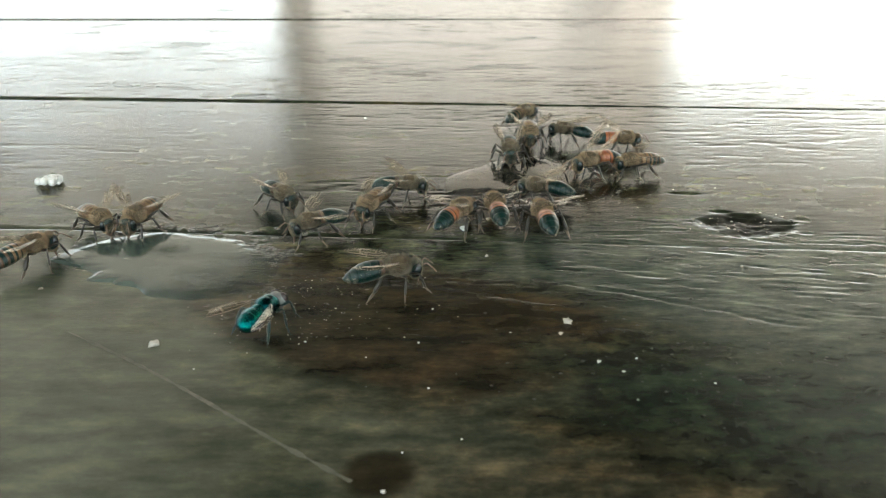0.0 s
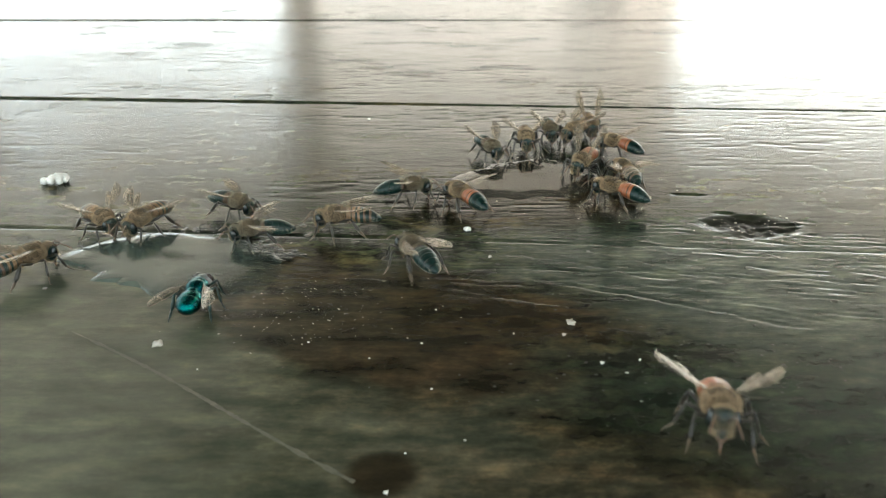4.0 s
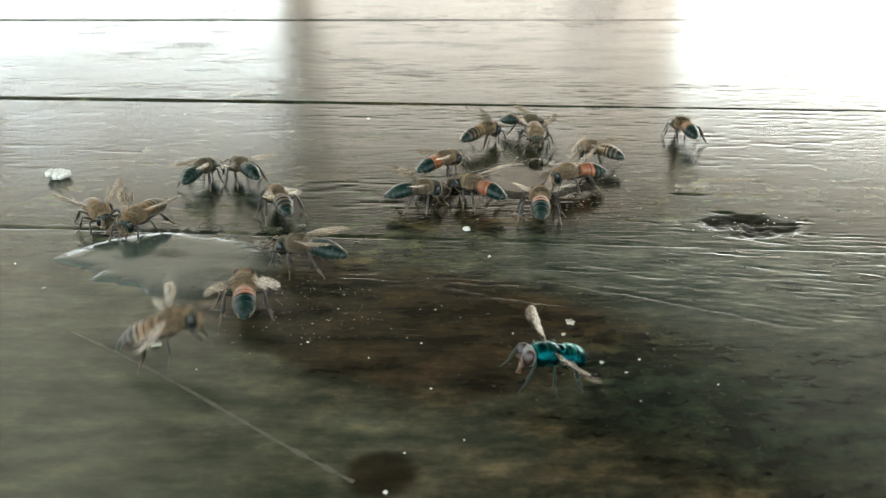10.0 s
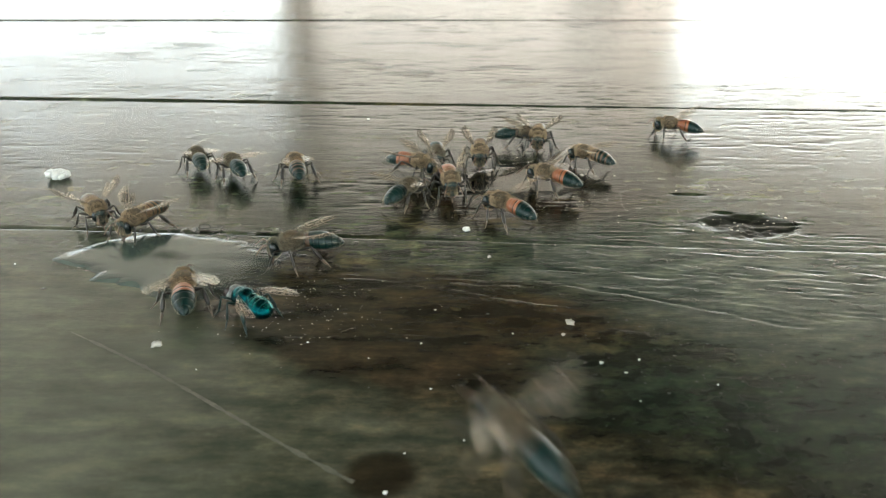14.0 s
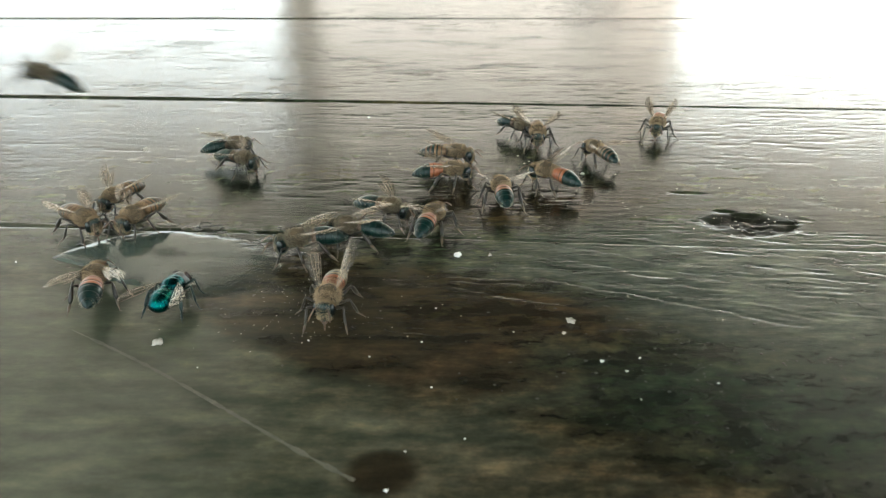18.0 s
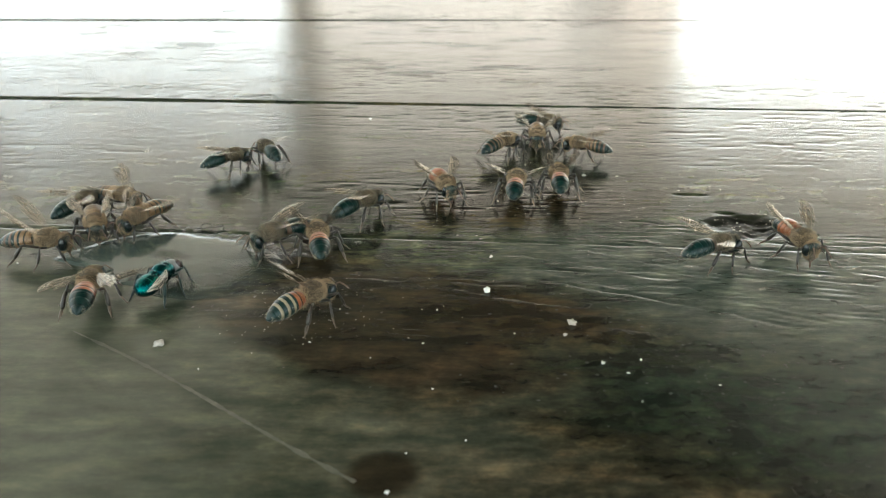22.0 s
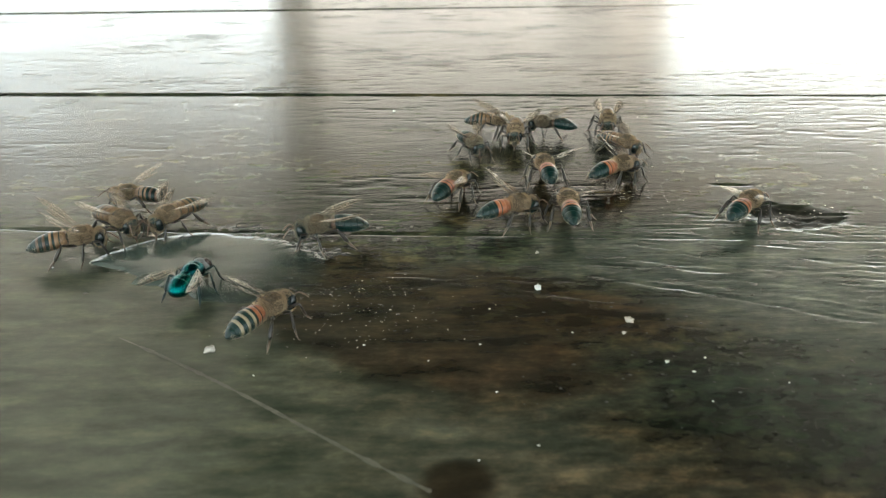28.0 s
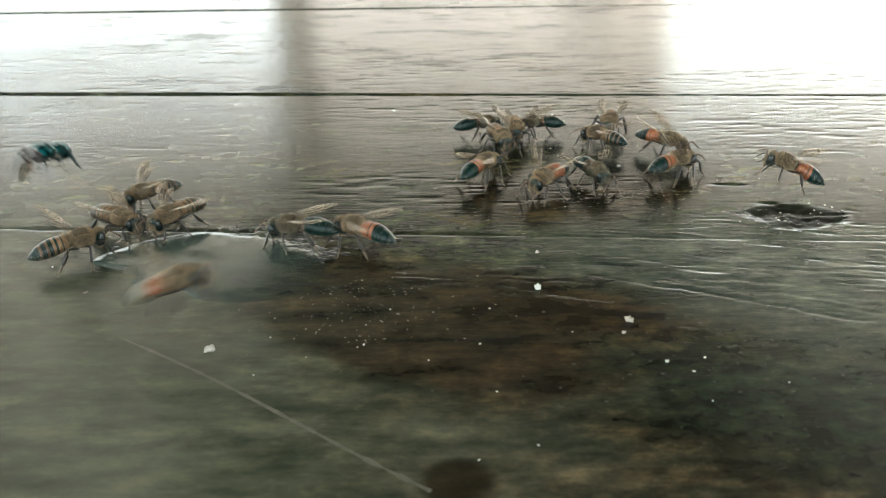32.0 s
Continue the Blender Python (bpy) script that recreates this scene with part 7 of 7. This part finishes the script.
    flap(bees[2], ())
    flap(bees[3], ())
    flap(bees[4], ())
    flap(bees[5], ())
    flap(bees[6], ())
    flap(bees[7], ())
    flap(bees[8], ())
    flap(bees[9], ((27.10, 29.05), (29.30, 30.95), ))
    flap(bees[10], ((22.30, 23.85), (24.10, 27.05), ))
    flap(bees[11], ((18.30, 19.85), (23.35, 26.55), (28.35, 30.30), (31.60, 32.00), ))
    flap(bees[12], ((17.30, 18.85), (25.50, 27.45), ))
    flap(bees[13], ((14.80, 16.35), (23.50, 25.45), (28.60, 30.55), ))
    flap(bees[14], ((7.30, 8.85), (9.10, 10.95), (14.10, 14.80), (17.30, 18.85), (19.10, 20.95), (22.30, 23.85), ))
    flap(bees[15], ((6.30, 7.85), (9.00, 10.95), ))
    flap(bees[16], ((5.80, 7.35), (7.60, 11.55), (14.85, 16.80), ))
    flap(bees[17], ((2.60, 4.55), (14.50, 16.45), (22.30, 23.85), (25.50, 27.45), ))
    flap(bees[18], ((2.30, 3.85), (7.35, 10.55), (12.35, 14.30), (22.30, 23.85), ))
    flap(bees[19], ((0.20, 1.30), (2.30, 3.85), (4.10, 5.95), ))
    flap(bees[20], ((0.20, 0.95), (1.30, 2.85), (4.35, 6.30), (25.80, 27.35), (30.00, 31.95), ))
    flap(bees[21], ((0.20, 2.55), (15.35, 19.30), (29.30, 30.85), ))
    flap(bees[22], ((0.20, 1.95), (12.30, 13.85), (17.00, 18.95), ))
    flap(bees[23], ((0.20, 3.30), (5.10, 7.05), ))
    flap(bees[24], ((1.35, 5.05), (9.35, 12.55), (16.35, 19.55), (23.35, 26.55), ))
    flap(bees[25], ((1.35, 5.05), (5.30, 6.95), (7.30, 8.85), (28.00, 29.95), (31.30, 32.00), ))
    flap(bees[26], ((1.35, 5.05), ))
    flap(bees[27], ((1.35, 4.55), ))
    flap(bees[28], ((16.60, 17.95), (24.60, 25.80), (27.10, 27.80), (29.60, 32.00), ))
    flap(bees[29], ((28.00, 29.95), (31.30, 32.00), ))
    stride(bees[0], ((12.00, 13.00), (14.90, 16.20), (16.50, 18.00), (19.00, 25.00), (25.90, 27.20), (27.50, 32.00), ))
    stride(bees[1], ())
    stride(bees[2], ((0.00, 3.00), (3.50, 7.00), (8.00, 10.00), (13.00, 14.00), (14.50, 25.00), (25.90, 27.20), (28.00, 32.00), ))
    stride(bees[3], ((1.00, 5.50), (6.00, 7.00), (8.00, 10.00), (13.00, 14.00), (18.00, 19.00), (21.00, 22.00), (29.00, 32.00), ))
    stride(bees[4], ((2.00, 3.00), (3.90, 5.20), (23.00, 25.00), (25.90, 27.20), (29.00, 31.00), ))
    stride(bees[5], ((0.00, 2.00), (5.50, 7.00), (9.00, 13.00), (14.00, 17.00), (18.00, 19.00), (20.00, 22.00), (24.00, 27.50), (29.00, 32.00), ))
    stride(bees[6], ((1.00, 2.00), (5.50, 7.00), (11.00, 14.00), (20.00, 21.00), (25.90, 27.20), (29.00, 32.00), ))
    stride(bees[7], ((0.00, 2.00), (3.00, 3.50), (3.90, 5.20), (5.50, 6.00), (8.00, 9.00), (14.90, 16.20), (16.50, 20.00), (23.00, 32.00), ))
    stride(bees[8], ((0.00, 1.00), (1.52, 2.83), (3.77, 5.08), (5.50, 9.00), (11.00, 13.00), (14.90, 16.20), (16.50, 17.00), (19.00, 20.00), (22.00, 23.00), (30.00, 32.00), ))
    stride(bees[9], ((0.00, 2.00), (3.90, 5.20), (5.50, 7.00), (8.00, 9.00), (13.00, 14.00), (14.90, 16.20), (16.50, 25.00), (31.00, 32.00), ))
    stride(bees[10], ((0.00, 1.00), (11.00, 14.50), (14.90, 16.20), (16.50, 22.00), ))
    stride(bees[11], ((0.00, 1.00), (2.00, 3.00), (5.50, 9.00), (10.00, 14.00), (14.90, 16.20), (16.50, 18.00), ))
    stride(bees[12], ((0.00, 1.00), (2.00, 3.00), (3.90, 5.20), (5.50, 7.00), (11.00, 14.00), (14.90, 16.20), (16.50, 17.00), (27.50, 28.00), (30.00, 32.00), ))
    stride(bees[13], ((0.00, 1.00), (2.00, 3.00), (9.00, 14.00), (25.90, 27.20), ))
    stride(bees[14], ((0.00, 3.50), (3.90, 5.20), (5.50, 7.00), (11.00, 14.00), (16.50, 17.00), (21.00, 22.00), ))
    stride(bees[15], ((0.00, 1.00), (3.50, 6.00), (11.00, 14.00), (14.90, 16.20), (16.65, 17.95), (19.00, 20.00), (21.00, 25.00), (25.90, 27.20), (29.00, 32.00), ))
    stride(bees[16], ((3.90, 5.20), (17.00, 18.00), (21.00, 23.00), (25.90, 27.20), (29.00, 30.00), ))
    stride(bees[17], ((0.00, 2.00), (16.50, 22.00), (29.00, 32.00), ))
    stride(bees[18], ((0.00, 2.00), (14.90, 16.20), (16.50, 22.00), ))
    stride(bees[19], ((6.00, 8.00), (9.00, 14.50), (14.90, 16.20), (17.00, 19.00), (20.00, 22.00), (25.00, 25.50), (25.90, 27.20), (27.50, 28.00), (29.00, 32.00), ))
    stride(bees[20], ((7.00, 13.00), (14.00, 14.50), (14.90, 16.20), (16.50, 18.00), (23.00, 25.50), ))
    stride(bees[21], ((20.00, 22.00), (24.00, 27.50), (28.00, 29.00), ))
    stride(bees[22], ((2.15, 3.45), (3.90, 5.20), (5.50, 7.00), (8.00, 12.00), ))
    stride(bees[23], ())
    stride(bees[24], ())
    stride(bees[25], ((30.00, 31.00), ))
    stride(bees[26], ())
    stride(bees[27], ())
    stride(bees[28], ((21.00, 22.00), (23.00, 24.00), (28.00, 29.00), ))
    stride(bees[29], ((30.00, 31.00), ))
    for k, bee in enumerate(bees):
        feel(bee, k)
    walk(fly, at((0, -26.4, 97.6, 0.0, 62), (1, -36.6, 101.1, 0.0, 115), (2, -38.6, 102.5, 0.0, 101), (3, -38.8, 103.1, 0.0, 86), 
        (3.5, -38.8, 103.2, 0.0, 86), (5.5, -37.2, 101.4, 0.0, 80), (6, -38.2, 102.9, 0.0, 44), (6.5, -43.6, 132.1, 12.0, 62, -12), 
        (7, -19.6, 132.3, 10.0, 11, -12), (7.17, -14.8, 124.2, 9.3, 66, -12), (7.33, -10.0, 116.2, 8.7, 121, -12), (7.5, -5.2, 108.1, 8.0, 176, -12), 
        (8, 11.4, 105.3, 4.0, 174, -12), (8.5, 9.9, 105.3, 0.0, 237), (9, 9.3, 98.7, 0.0, 243), (9.5, 10.2, 99.1, 0.0, 249), 
        (9.75, 11.5, 88.9, 2.5, 226, -6), (10, 12.8, 78.8, 5.0, 200, -12), (10.25, 7.5, 90.6, 2.5, 182, -6), (10.5, 2.1, 102.4, 0.0, 524), 
        (11, -1.8, 98.7, 0.0, 516), (11.5, -14.5, 98.4, 0.0, 533), (12, -17.9, 94.6, 0.0, 535), (12.25, -17.9, 96.9, 0.0, 495), 
        (12.5, -18.0, 99.3, 0.0, 455), (13, -22.3, 100.5, 0.0, 515), (13.5, -25.4, 99.9, 0.0, 525), (14, -29.8, 100.6, 0.0, 500), 
        (14.5, -28.4, 103.4, 0.0, 466), (16.5, -40.2, 106.5, 0.0, 461), (17, -40.5, 103.8, 0.0, 413), (18, -42.5, 103.1, 0.0, 439), 
        (19, -44.6, 107.2, 0.0, 423), (20, -46.1, 109.5, 0.0, 429), (21, -45.9, 109.6, 0.0, 421), (22, -46.1, 108.0, 0.0, 429), 
        (23, -47.1, 109.8, 0.0, 437), (24, -47.6, 109.3, 0.0, 433), (25, -48.2, 109.1, 0.0, 432), (25.5, -48.5, 109.1, 0.0, 431), 
        (27.5, -48.3, 108.9, 0.0, 434), (28, -48.4, 109.1, 0.0, 434), (29, -48.4, 108.9, 0.0, 436), (30, -48.5, 108.9, 0.0, 436), 
        (31, -48.0, 108.9, 0.0, 433), (31.6, -48.0, 108.9, 0.0, 433), (31.73, -56.8, 114.0, 5.0, 374, -4), (31.87, -65.6, 119.1, 10.0, 315, -8), 
        (32, -74.4, 124.2, 15.0, 257, -12)))
    flap(fly, ((6.05, 8.0), (9.6, 10.4), (31.65, 32.0)))
    walk(carried_crumb, at((0, 4.6, 131.9, 0.3, 0), (16.5, 4.6, 131.9, 0.3, 0), (18, 2.6, 120.8, 0.3, 40), (20, 2.6, 120.8, 0.3, 40), (21, 6.9, 109.0, 0.3, 80), (32, 6.9, 109.0, 0.3, 80)))
    walk(flake, at((0, -84.5, 154.5, 0, 20), (2.6, -84.5, 154.5, 0, 20), (3, -84.5, 154.8, 0, 25), (6, -84.0, 155.5, 0, 35), (7, -82.5, 154.5, 0, 50),
                   (8, -84.0, 159.0, 0, -10), (10, -85.5, 158.5, 0, -20), (15, -85.5, 158.5, 0, -20), (17, -130, 165, 0, 40), (32, -130, 165, 0, 40)))
    walk(right_pool, at((0, 18.5, 158, 0, 22), (10, 18.5, 158, -0.25, 22), (20, 19.5, 158, -0.6, 22), (28, 20, 159, -0.85, 22), (32, 20, 159, -0.9, 22)))


motions()
